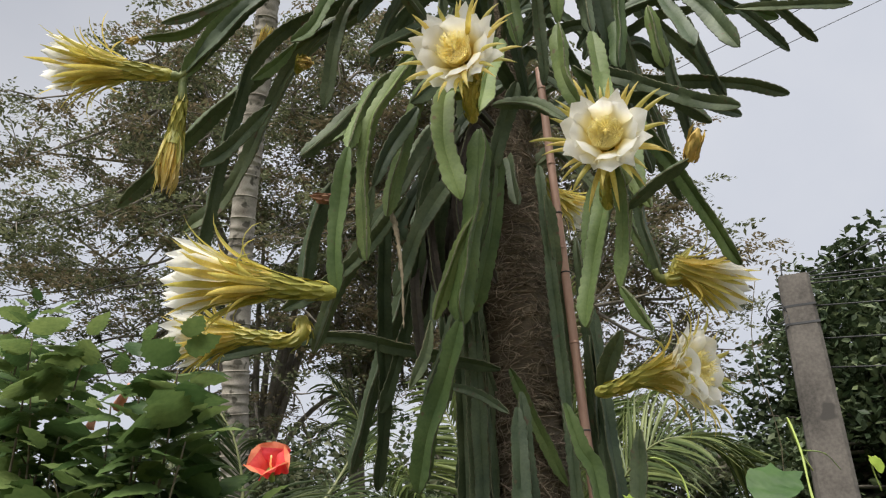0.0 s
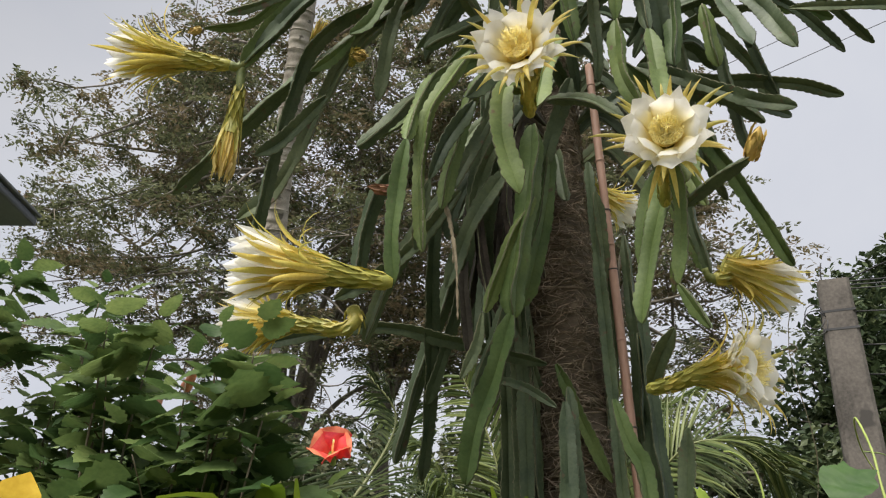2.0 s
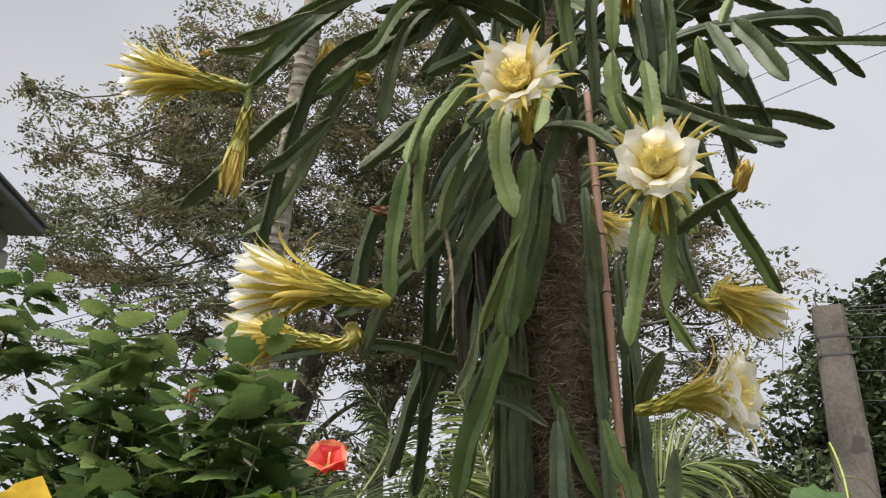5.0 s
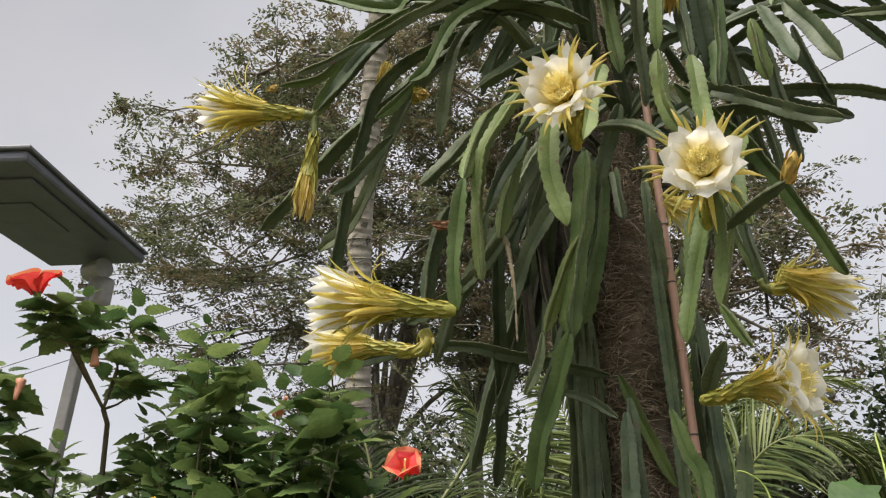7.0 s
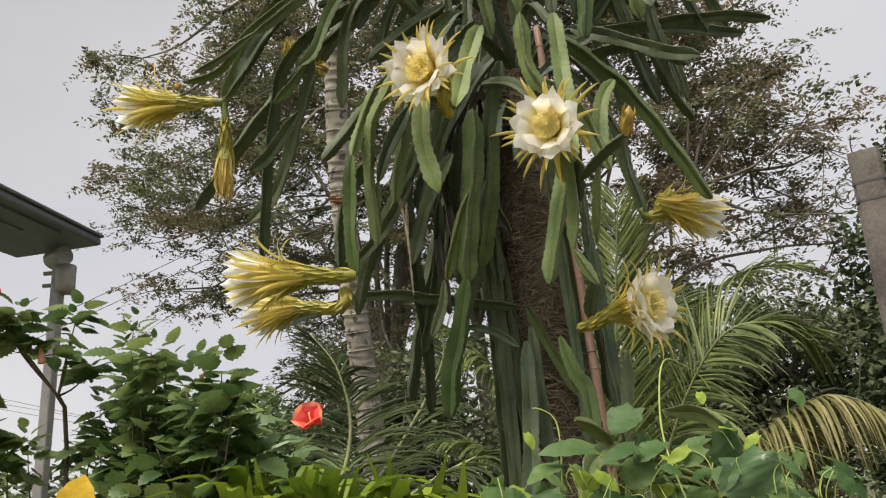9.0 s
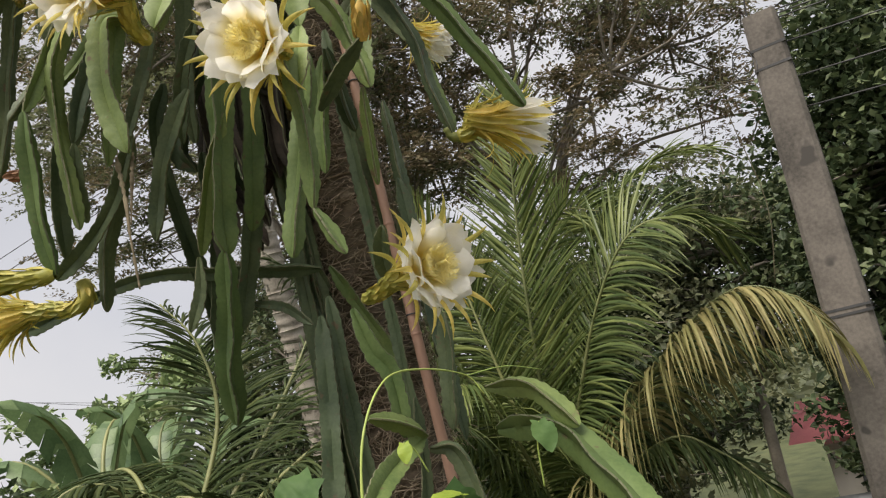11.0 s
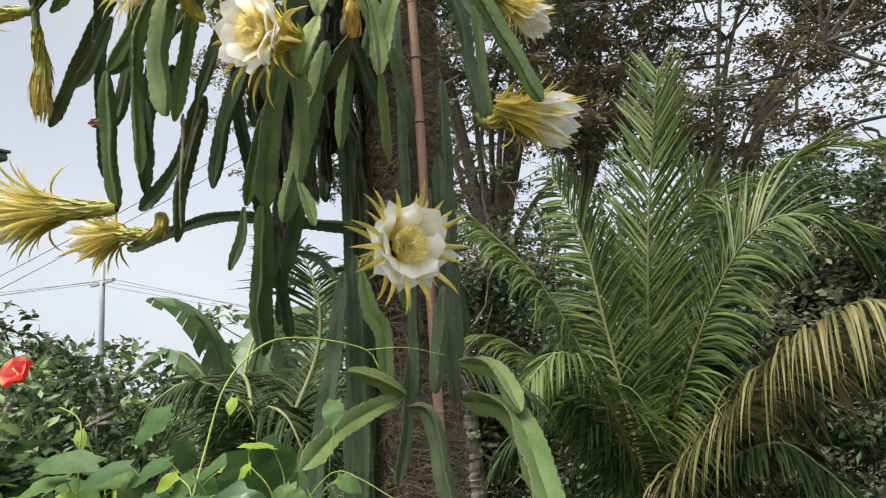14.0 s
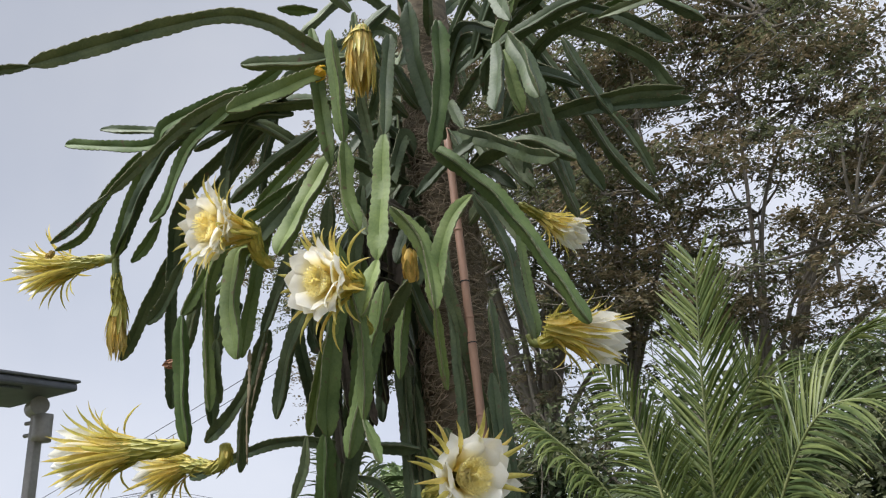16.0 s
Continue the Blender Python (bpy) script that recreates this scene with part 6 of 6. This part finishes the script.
leafy_branch([(-1.153, -0.791, 2.135), (-1.112, -0.836, 2.260), (-1.068, -0.871, 2.370)], 18, 0.0035, 1.0, 0.45)
# the dense body of the bush
for tip, leaves in (((-0.675, -0.731, 2.734), 16),
                    ((-0.729, -0.721, 2.661), 16),
                    ((-0.566, -0.745, 2.636), 16),
                    ((-0.450, -0.900, 2.600), 14),
                    ((-0.460, -0.880, 2.530), 14),
                    ((-0.491, -0.778, 2.537), 16),
                    ((-0.400, -0.814, 2.577), 16),
                    ((-0.791, -0.688, 2.538), 16),
                    ((-0.626, -0.696, 2.483), 16),
                    ((-0.262, -0.867, 2.463), 16),
                    ((-0.173, -0.904, 2.505), 16),
                    ((-0.139, -0.895, 2.403), 16),
                    ((-0.459, -0.746, 2.391), 16),
                    ((-0.698, -0.690, 2.400), 16),
                    ((-0.285, -0.823, 2.356), 16),
                    ((-0.133, -0.865, 2.353), 16),
                    ((-0.051, -0.900, 2.384), 16),
                    ((-0.911, -0.674, 2.511), 16),
                    ((-0.803, -0.694, 2.421), 16),
                    ((-0.080, -0.914, 2.499), 16),
                    ((-0.917, -0.689, 2.414), 16)):
    t3 = Vector(tip)
    foot = Vector((t3.x * 0.75 - 0.14, t3.y * 0.75 - 0.19, t3.z - 0.46))
    leafy_branch([tuple(foot), tuple(foot.lerp(t3, 0.5) + Vector((_rs.uniform(-.03, .03), _rs.uniform(-.03, .03), 0))), tip], leaves + 3, 0.0035, 0.95, 0.34)
HUBS = [Vector(q) for q in ((-0.56, -0.78, 2.25), (-0.44, -0.76, 2.26), (-0.30, -0.80, 2.20), (-0.16, -0.86, 2.16), (-0.48, -0.84, 2.06), (-0.30, -0.72, 2.02), (-0.70, -0.70, 2.22), (-0.28, -0.52, 2.20), (-0.13, -0.62, 2.10))]
for h in HUBS:
    piece("branch", raw("branch", *tube([(-0.62, -0.80, -0.62), (-0.60, -0.80, 0.9), tuple(h.lerp(Vector((-0.55, -0.82, 1.5)), 0.5)), tuple(h)], (0.020, 0.006), 7, 0.1), [TWIG]), bush)
for i in range(100):
    h = HUBS[i % 9]
    d = Vector((_rs.uniform(-1, 1), _rs.uniform(-1, 1), 0)).normalized() * _rs.uniform(0.06, 0.19)
    tip = h + Vector((d.x, d.y, _rs.uniform(-0.24, 0.17)))
    mid = h.lerp(tip, 0.5) + Vector((0, 0, _rs.uniform(-.06, .02)))
    leafy_branch([tuple(h + Vector((0, 0, -0.12))), tuple(mid), tuple(tip)], 9, 0.003, 1.0, 0.35)
if _joined:
    ob = piece("lower_leaves", raw("lower_leaves", *joined(_joined), [LEAF_JOINED]), bush)
    ob["kind"] = "stuff"
for q in range(5):
    a = q * 1.25
    piece("branch", raw("branch", *tube([(-0.75, -0.75, -0.62), (-0.75 + .1 * math.cos(a), -0.75 + .1 * math.sin(a), 0.6), (-0.72 + .2 * math.cos(a), -0.78 + .2 * math.sin(a), 1.6)], (0.025, 0.012), 8, 0.15), [TWIG]), bush)


def hibiscus(base, mouth, width, spin, seed, flare):
    rs = random.Random(seed)
    L = (Vector(mouth) - Vector(base)).length
    m = frame_of(base, mouth, spin)
    fl = piece("flower", raw("flower", *tube([(0, 0, -0.01), (0, 0, L * .35)], (0.006, 0.010), 8, 0.01), [VINE_STALK]), bush, m, "red-orange trumpet hibiscus flower with orange rims")
    for k in range(5):
        me = raw("petal", *blade(width * 0.64, width * 0.70, 16 + rs.uniform(-4, 4), flare + rs.uniform(-10, 10), 14, -0.12, 0.74, 0.8, 0.005, L * .2, 0.16, seed * 7 + k, 1.4), [RED, RIM])
        n = len(me.polygons)
        me.polygons.foreach_set("material_index", [1 if i >= n - 12 else 0 for i in range(n)])
        piece("petal", me, fl, m @ Matrix.Rotation(k * 1.2566, 4, "Z") @ Matrix.Rotation(0.10, 4, "X"))
    piece("stamen_column", raw("stamen_column", *tube([(0, 0, L * .2), (0.002, 0, L * .7), (0.006, 0, L * 1.05)], (0.002, 0.0026), 7, 0.01, 0.3), [STAMEN]), fl, m)
    return fl


hibiscus((-0.165, -0.50, 2.355), (-0.145, -0.545, 2.385), 0.098, 0.3, 1, 64)
hibiscus((-0.865, -1.09, 2.735), (-0.870, -1.105, 2.775), 0.125, 0.6, 2, 88)


def closed_bud(base, tip, r, label):
    piece("bud", raw("bud", *tube([base, tuple(Vector(base).lerp(Vector(tip), .6)), tip], (r, r * .35), 8, 0.008, 0.05), [PINK]), bush, None, label)


closed_bud((-0.41, -0.70, 2.485), (-0.355, -0.735, 2.515), 0.013, "furled salmon hibiscus bud")
closed_bud((-0.52, -0.66, 2.46), (-0.50, -0.665, 2.50), 0.010, "furled salmon hibiscus bud")
closed_bud((-0.82, -0.93, 2.60), (-0.825, -0.935, 2.65), 0.012, "furled salmon hibiscus bud")
closed_bud((-0.93, -1.04, 2.55), (-0.92, -1.05, 2.50), 0.012, "furled salmon hibiscus bud")
me = raw("yellow_leaf", *leaf_shape(0.10, 0.082, 9, 0.2, 0.2, 0.05), [YELLOW])
_lx, _lz = Vector((0.25, 0.15, 0.95)).normalized(), Vector((0.76, -0.62, -0.12))
_ly = _lz.cross(_lx).normalized()
_lm2 = Matrix((_lx, _ly, _lx.cross(_ly))).transposed().to_4x4()
_lm2.translation = Vector((-0.315, -1.135, 2.145))
piece("yellow_leaf", me, bush, _lm2, "yellow dying leaf with brown holes")

# ---- strap-leaved plant under the hibiscus ----
strap = empty("strap_plant", (0.25, -0.88, -0.6), "bright green strap-leaved plant below the rail", "plant")
_rs = random.Random(5)
for k in range(64):
    bx = _rs.uniform(-0.06, 0.60)
    by = -0.87 + _rs.uniform(-.09, .09)
    a = _rs.uniform(0, 6.28)
    h = _rs.uniform(0.20, 0.34)
    d = Vector((math.cos(a), math.sin(a), 0))
    z = 2.225 - 0.20 * bx - h + _rs.uniform(-.06, .01)
    p = [Vector((bx, by, z)), Vector((bx, by, z + h * .7)) + d * 0.04, Vector((bx, by, z + h)) + d * 0.09, Vector((bx, by, z + h * 0.98)) + d * 0.17]
    path = smooth_path([tuple(q) for q in p], 0.03)
    side = np.array(Vector((0, 0, 1)).cross(d))
    vs, fs = [], []
    for i, q in enumerate(path):
        w = 0.026 * math.sin(math.pi * min(0.97, 0.25 + 0.75 * i / len(path))) ** 0.8
        vs += [q - side * w + np.array([0, 0, w * .3]), q, q + side * w + np.array([0, 0, w * .3])]
    for i in range(len(path) - 1):
        fs += [(i * 3, i * 3 + 1, i * 3 + 4, i * 3 + 3), (i * 3 + 1, i * 3 + 2, i * 3 + 5, i * 3 + 4)]
    piece("leaf", raw("leaf", np.array(vs), fs, [STRAP]), strap)
for k in range(26):
    bx = -0.22 + 0.72 * k / 25 + _rs.uniform(-.02, .02)
    by = -0.87 + _rs.uniform(-.05, .05)
    a = _rs.uniform(-0.9, 0.5) if k % 3 else _rs.uniform(0, 6.28)
    d = Vector((math.cos(a), math.sin(a), 0))
    top = 2.225 - 0.05 * max(0.0, bx) + _rs.uniform(-.05, .035)
    lean = _rs.uniform(0.03, 0.11)
    path = smooth_path([(bx, by, top - 0.36), tuple(Vector((bx, by, top - 0.16)) + d * lean * 0.25), tuple(Vector((bx, by, top)) + d * lean)], 0.025)
    side = np.array(Vector((0, 0, 1)).cross(d)) * 0.8 + np.array((0.5, 0.1, 0))
    side /= np.linalg.norm(side)
    vs, fs = [], []
    for i, q in enumerate(path):
        w = 0.021 * math.sin(math.pi * min(0.985, 0.3 + 0.70 * i / (len(path) - 1))) ** 0.7
        vs += [q - side * w + np.array([0, 0, w * .3]), q, q + side * w + np.array([0, 0, w * .3])]
    for i in range(len(path) - 1):
        fs += [(i * 3, i * 3 + 1, i * 3 + 4, i * 3 + 3), (i * 3 + 1, i * 3 + 2, i * 3 + 5, i * 3 + 4)]
    piece("leaf", raw("leaf", np.array(vs), fs, [STRAP]), strap)
piece("stalk", raw("stalk", *tube([(0.25, -0.88, -0.62), (0.25, -0.88, 1.92)], (0.04, 0.09), 9, 0.2, 0.1), [TWIG]), strap)

# ---- porch rail ----
rail = empty("porch_rail", (1.2, -0.70, 1.0), "red-brown painted timber porch rail with chipped edges", "rail", kind="structure")
R0, R1 = Vector((0.10, -1.14, 2.028)), Vector((1.62, -0.505, 2.028))
_ang = math.atan2(R1.y - R0.y, R1.x - R0.x)
_rm = Matrix.Translation((R0 + R1) / 2) @ Matrix.Rotation(_ang, 4, "Z")
_len = (R1 - R0).length
part("handrail", box((_len, 0.085, 0.055), (0, 0, 0), 0.006), PAINT, rail, m=_rm)
part("worn_cap", box((_len, 0.083, 0.007), (0, 0.003, 0.0292), 0.003), WORN, rail, "weathered grey-brown top of the rail", m=_rm)
part("lower_board", box((_len, 0.060, 0.026), (0, 0.004, -0.043), 0.003), PAINT, rail, m=_rm)
part("bottom_rail", box((_len, 0.045, 0.06), (0, 0.014, -0.90), 0.004), PAINT, rail, m=_rm)
for x in (-0.78, 0.0, 0.78):
    part("post", box((0.07, 0.07, 1.02), (x, 0.055, -0.53), 0.004), PAINT, rail, m=_rm)

# ---- grey beam end with a yellow rope, beside the rail ----
beam = empty("beam_end", (1.76, -0.68, 1.0), "weathered grey round-topped beam end with a notch", "beam")
_bm = Matrix.Translation((1.820, -0.715, 2.155)) @ Matrix.Rotation(radians(9.6), 4, "Z")
BW = 0.118


def beam_ring(x, notch, grow=1.0):
    ring = [(0, -0.042), (0, -0.020), (notch, -0.020), (notch, -0.001), (0, -0.001), (0, 0.004)]
    ring += [(BW / 2 - BW / 2 * math.cos(a), 0.006 + 0.036 * math.sin(a) ** 0.8) for a in np.linspace(0.12, math.pi - 0.12, 20)]
    ring += [(BW, 0.0), (BW, -0.042)]
    return [(x, BW / 2 + (y - BW / 2) * grow, -0.005 + (z + 0.005) * grow) for y, z in ring]


_rows = [beam_ring(-0.128, 0.005, 0.90), beam_ring(-0.124, 0.005, 0.96), beam_ring(-0.116, 0.005), beam_ring(-0.036, 0.005), beam_ring(-0.032, 0.0), beam_ring(-0.006, 0.0), beam_ring(-0.0015, 0.0, 0.98), beam_ring(0.001, 0.0, 0.93)]
n = len(_rows[0])
fs = [(k * n + j, k * n + (j + 1) % n, (k + 1) * n + (j + 1) % n, (k + 1) * n + j) for k in range(len(_rows) - 1) for j in range(n)]
fs += [tuple(range(n))[::-1], tuple(range((len(_rows) - 1) * n, len(_rows) * n))]
piece("beam_body", raw("beam_body", [q for r in _rows for q in r], fs, [BEAM], smooth=False), beam, _bm)
part("foot", box((0.115, 0.095, 0.06), (-0.058, 0.062, -0.071), 0.008), BEAM, beam, m=_bm)
part("post", box((0.09, 0.075, 1.08), (-0.058, 0.062, -0.63), 0.008), BEAM, beam, m=_bm)
rope = empty("rope", (1.77, -0.70, 2.1), "loops of yellow nylon rope tied round the beam end", "rope")
for pts in ([(0.004, 0.030, 0.008), (0.004, -0.006, 0.013), (-0.015, -0.006, -0.002), (-0.027, -0.006, -0.018), (-0.021, -0.005, -0.021), (-0.003, -0.006, -0.009), (0.005, 0.025, -0.001), (0.006, 0.034, 0.004), (0.005, 0.028, 0.009)],
            [(0.004, 0.060, 0.009), (0.007, 0.064, 0.014), (0.005, 0.088, 0.007), (0.006, 0.097, -0.006), (0.005, 0.087, -0.015), (0.006, 0.046, -0.009), (0.005, 0.036, -0.000)],
            [(-0.018, -0.005, -0.029), (0.003, -0.005, -0.021), (0.005, 0.045, -0.029), (0.006, 0.100, -0.042), (0.004, 0.112, -0.053)],
            [(0.005, 0.005, -0.009), (0.006, 0.021, -0.019), (0.005, 0.054, -0.026), (0.008, 0.013, -0.023), (0.002, -0.005, -0.026), (-0.009, -0.006, -0.038)],
            [(0.005, 0.087, -0.015), (0.007, 0.039, -0.011), (0.006, 0.010, -0.010)],
            [(-0.003, -0.005, 0.001), (0.006, -0.006, -0.012), (0.007, 0.032, -0.026), (0.006, 0.071, -0.043), (0.004, 0.089, -0.057)],
            [(0.004, 0.056, 0.005), (0.007, 0.066, -0.004), (0.005, 0.062, -0.012)],
            [(0.004, 0.112, -0.053), (0.008, 0.071, -0.046), (0.006, 0.040, -0.034), (-0.004, -0.005, -0.040)],
            [(-0.100, -0.004, -0.034), (-0.118, -0.014, -0.034), (-0.132, -0.022, -0.040), (-0.15, -0.03, -0.052)]):
    piece("loop", raw("loop", *tube(pts, 0.0019, 8, 0.003), [ROPE]), rope, _bm)

# ---- vine on the rail ----
vine = empty("climbing_vine", (0.85, -0.55, -0.6), "climbing vine with broad light green leaves and thin tendrils", "vine")
_rs = random.Random(44)


def vine_leaf(base, tip, width, tone):
    """A broad wavy leaf from its stalk's end to its tip, on a thin bent stalk."""
    a, b = Vector(base), Vector(tip)
    f = (b - a).normalized()
    up = Vector((0.42, -0.46, 0.78)) + Vector((_rs.uniform(-.3, .3), _rs.uniform(-.3, .3), _rs.uniform(-.2, .2)))
    s = up.cross(f).normalized()
    m = Matrix((f, s, f.cross(s))).transposed().to_4x4()
    m.translation = a
    L = (b - a).length
    mat = {"green": VINE_LEAF, "young": VINE_YOUNG, "spotted": VINE_SPOTTED}[tone]
    vs, fs = leaf_shape(L * 1.05, width * 1.2, 12, _rs.uniform(0.1, 0.4), _rs.uniform(0.1, 0.4), 0.015, 0.55)
    ph = _rs.uniform(0, 6)
    vs = [(x, y, z + 0.045 * width * math.sin(x / L * 9 + ph + y / width * 5)) for x, y, z in vs]
    piece("leaf", raw("leaf", vs, fs, [mat]), vine, m)
    foot = a - f * _rs.uniform(0.01, 0.03) + Vector((_rs.uniform(-.03, .03), _rs.uniform(-.03, .03), -_rs.uniform(0.05, 0.10)))
    piece("stalk", raw("stalk", *tube([tuple(foot), tuple(foot.lerp(a, 0.55) - f * 0.012), base], 0.0012, 5, 0.006), [VINE_STALK]), vine)


vine_leaf((0.809, -0.589, 2.271), (0.770, -0.636, 2.231), 0.066, "green")
vine_leaf((0.743, -0.683, 2.193), (0.676, -0.757, 2.213), 0.041, "green")
vine_leaf((0.679, -0.708, 2.170), (0.645, -0.782, 2.157), 0.041, "green")
vine_leaf((0.693, -0.755, 2.115), (0.645, -0.795, 2.096), 0.039, "green")
vine_leaf((0.825, -0.664, 2.191), (0.788, -0.731, 2.177), 0.031, "green")
vine_leaf((0.862, -0.616, 2.194), (0.822, -0.670, 2.168), 0.044, "green")
vine_leaf((0.833, -0.640, 2.163), (0.809, -0.678, 2.116), 0.054, "green")
vine_leaf((1.006, -0.617, 2.151), (1.041, -0.618, 2.068), 0.121, "spotted")
vine_leaf((0.959, -0.525, 2.208), (0.972, -0.502, 2.124), 0.108, "green")
vine_leaf((0.928, -0.530, 2.196), (0.872, -0.582, 2.174), 0.032, "green")
vine_leaf((0.980, -0.499, 2.207), (0.970, -0.553, 2.219), 0.022, "young")
vine_leaf((1.156, -0.528, 2.120), (1.203, -0.493, 2.059), 0.048, "green")
vine_leaf((1.101, -0.466, 2.277), (1.123, -0.489, 2.247), 0.028, "green")
vine_leaf((0.924, -0.621, 2.102), (0.932, -0.629, 2.056), 0.052, "green")
vine_leaf((0.722, -0.680, 2.111), (0.694, -0.698, 2.085), 0.025, "young")
vine_leaf((0.730, -0.663, 2.048), (0.653, -0.723, 2.025), 0.040, "green")
vine_leaf((0.776, -0.702, 2.042), (0.807, -0.670, 2.013), 0.043, "green")
vine_leaf((1.018, -0.616, 2.076), (0.995, -0.626, 2.039), 0.031, "green")
vine_leaf((1.058, -0.569, 2.078), (1.093, -0.576, 2.043), 0.034, "green")
vine_leaf((1.168, -0.566, 2.103), (1.183, -0.585, 2.071), 0.032, "green")
vine_leaf((1.096, -0.540, 2.154), (1.110, -0.545, 2.123), 0.027, "green")
vine_leaf((0.581, -0.648, 2.244), (0.601, -0.656, 2.215), 0.019, "young")
vine_leaf((0.937, -0.543, 2.289), (0.945, -0.558, 2.268), 0.017, "young")
vine_leaf((0.709, -0.716, 2.150), (0.728, -0.709, 2.120), 0.020, "young")
vine_leaf((0.918, -0.631, 2.176), (0.883, -0.655, 2.157), 0.021, "young")
vine_leaf((0.944, -0.618, 2.175), (0.909, -0.639, 2.145), 0.028, "green")
vine_leaf((1.041, -0.579, 2.189), (1.014, -0.590, 2.169), 0.020, "young")
vine_leaf((0.618, -0.750, 2.084), (0.626, -0.778, 2.053), 0.031, "green")
vine_leaf((0.845, -0.638, 2.076), (0.809, -0.658, 2.051), 0.029, "green")
vine_leaf((0.635, -0.719, 2.134), (0.645, -0.720, 2.102), 0.026, "green")
vine_leaf((0.728, -0.689, 2.084), (0.765, -0.689, 2.062), 0.025, "green")
vine_leaf((0.805, -0.569, 2.222), (0.820, -0.564, 2.175), 0.036, "green")
vine_leaf((0.984, -0.631, 2.135), (0.985, -0.672, 2.108), 0.041, "green")
vine_leaf((1.081, -0.560, 2.117), (1.089, -0.537, 2.086), 0.036, "green")
vine_leaf((0.647, -0.785, 2.050), (0.665, -0.765, 2.022), 0.030, "green")
vine_leaf((0.682, -0.729, 2.084), (0.738, -0.714, 2.061), 0.035, "green")
vine_leaf((0.809, -0.684, 2.098), (0.795, -0.695, 2.061), 0.029, "green")
vine_leaf((1.040, -0.575, 2.055), (1.053, -0.606, 2.029), 0.032, "green")
vine_leaf((1.103, -0.559, 2.066), (1.108, -0.597, 2.033), 0.031, "green")
vine_leaf((0.886, -0.645, 2.049), (0.916, -0.643, 2.023), 0.028, "green")
vine_leaf((0.949, -0.619, 2.048), (0.958, -0.596, 2.016), 0.028, "green")
vine_leaf((0.624, -0.761, 2.011), (0.646, -0.727, 1.995), 0.035, "green")
vine_leaf((1.167, -0.550, 2.044), (1.183, -0.576, 2.020), 0.025, "green")
for k in range(75):
    x = _rs.uniform(0.42, 1.15)
    y = -0.88 + 0.42 * (x - 0.4) + _rs.uniform(-0.02, 0.24)
    z = 2.02 + _rs.uniform(0.0, 0.13) * (1.2 - 0.5 * abs(x - 0.8))
    a = _rs.uniform(0, 6.283)
    L = _rs.uniform(0.038, 0.072)
    vine_leaf((x, y, z), (x + L * math.cos(a), y + L * math.sin(a), z - L * _rs.uniform(0, 0.8)), L * 0.75, _rs.choice(("green",) * 7 + ("young",)))
for pts, r in (([(0.90, -0.62, 2.06), (0.848, -0.546, 2.202), (0.842, -0.500, 2.315), (0.836, -0.410, 2.386), (0.84, -0.30, 2.392), (0.853, -0.188, 2.369), (0.87, -0.17, 2.33)], 0.0024),
               ([(0.853, -0.188, 2.369), (0.90, -0.12, 2.37), (0.93, -0.03, 2.35)], 0.0014),
               ([(0.66, -0.68, 2.08), (0.675, -0.685, 2.20), (0.668, -0.682, 2.262), (0.645, -0.70, 2.285), (0.63, -0.705, 2.288)], 0.0022),
               ([(1.00, -0.45, 2.12), (1.06, -0.44, 2.165), (1.10, -0.42, 2.155), (1.18, -0.39, 2.11)], 0.0014),
               ([(1.08, -0.50, 2.09), (1.02, -0.45, 2.11), (0.99, -0.44, 2.135)], 0.0014),
               ([(0.45, -0.85, 2.05), (0.58, -0.74, 2.075), (0.70, -0.71, 2.05), (0.82, -0.62, 2.085), (0.95, -0.58, 2.06), (1.10, -0.48, 2.08)], 0.0024),
               ([(0.50, -0.80, 2.03), (0.55, -0.66, 2.09), (0.66, -0.58, 2.06), (0.8, -0.49, 2.11)], 0.002),
               ([(0.74, -0.74, 2.04), (0.78, -0.70, 2.13), (0.80, -0.66, 2.16), (0.86, -0.63, 2.15)], 0.002),
               ([(0.85, -0.52, -0.62), (0.84, -0.50, 1.0), (0.80, -0.52, 2.05)], 0.008)):
    piece("tendril", raw("tendril", *tube(pts, (r, r * .6), 6, 0.012, 0.15), [VINE_STALK]), vine)
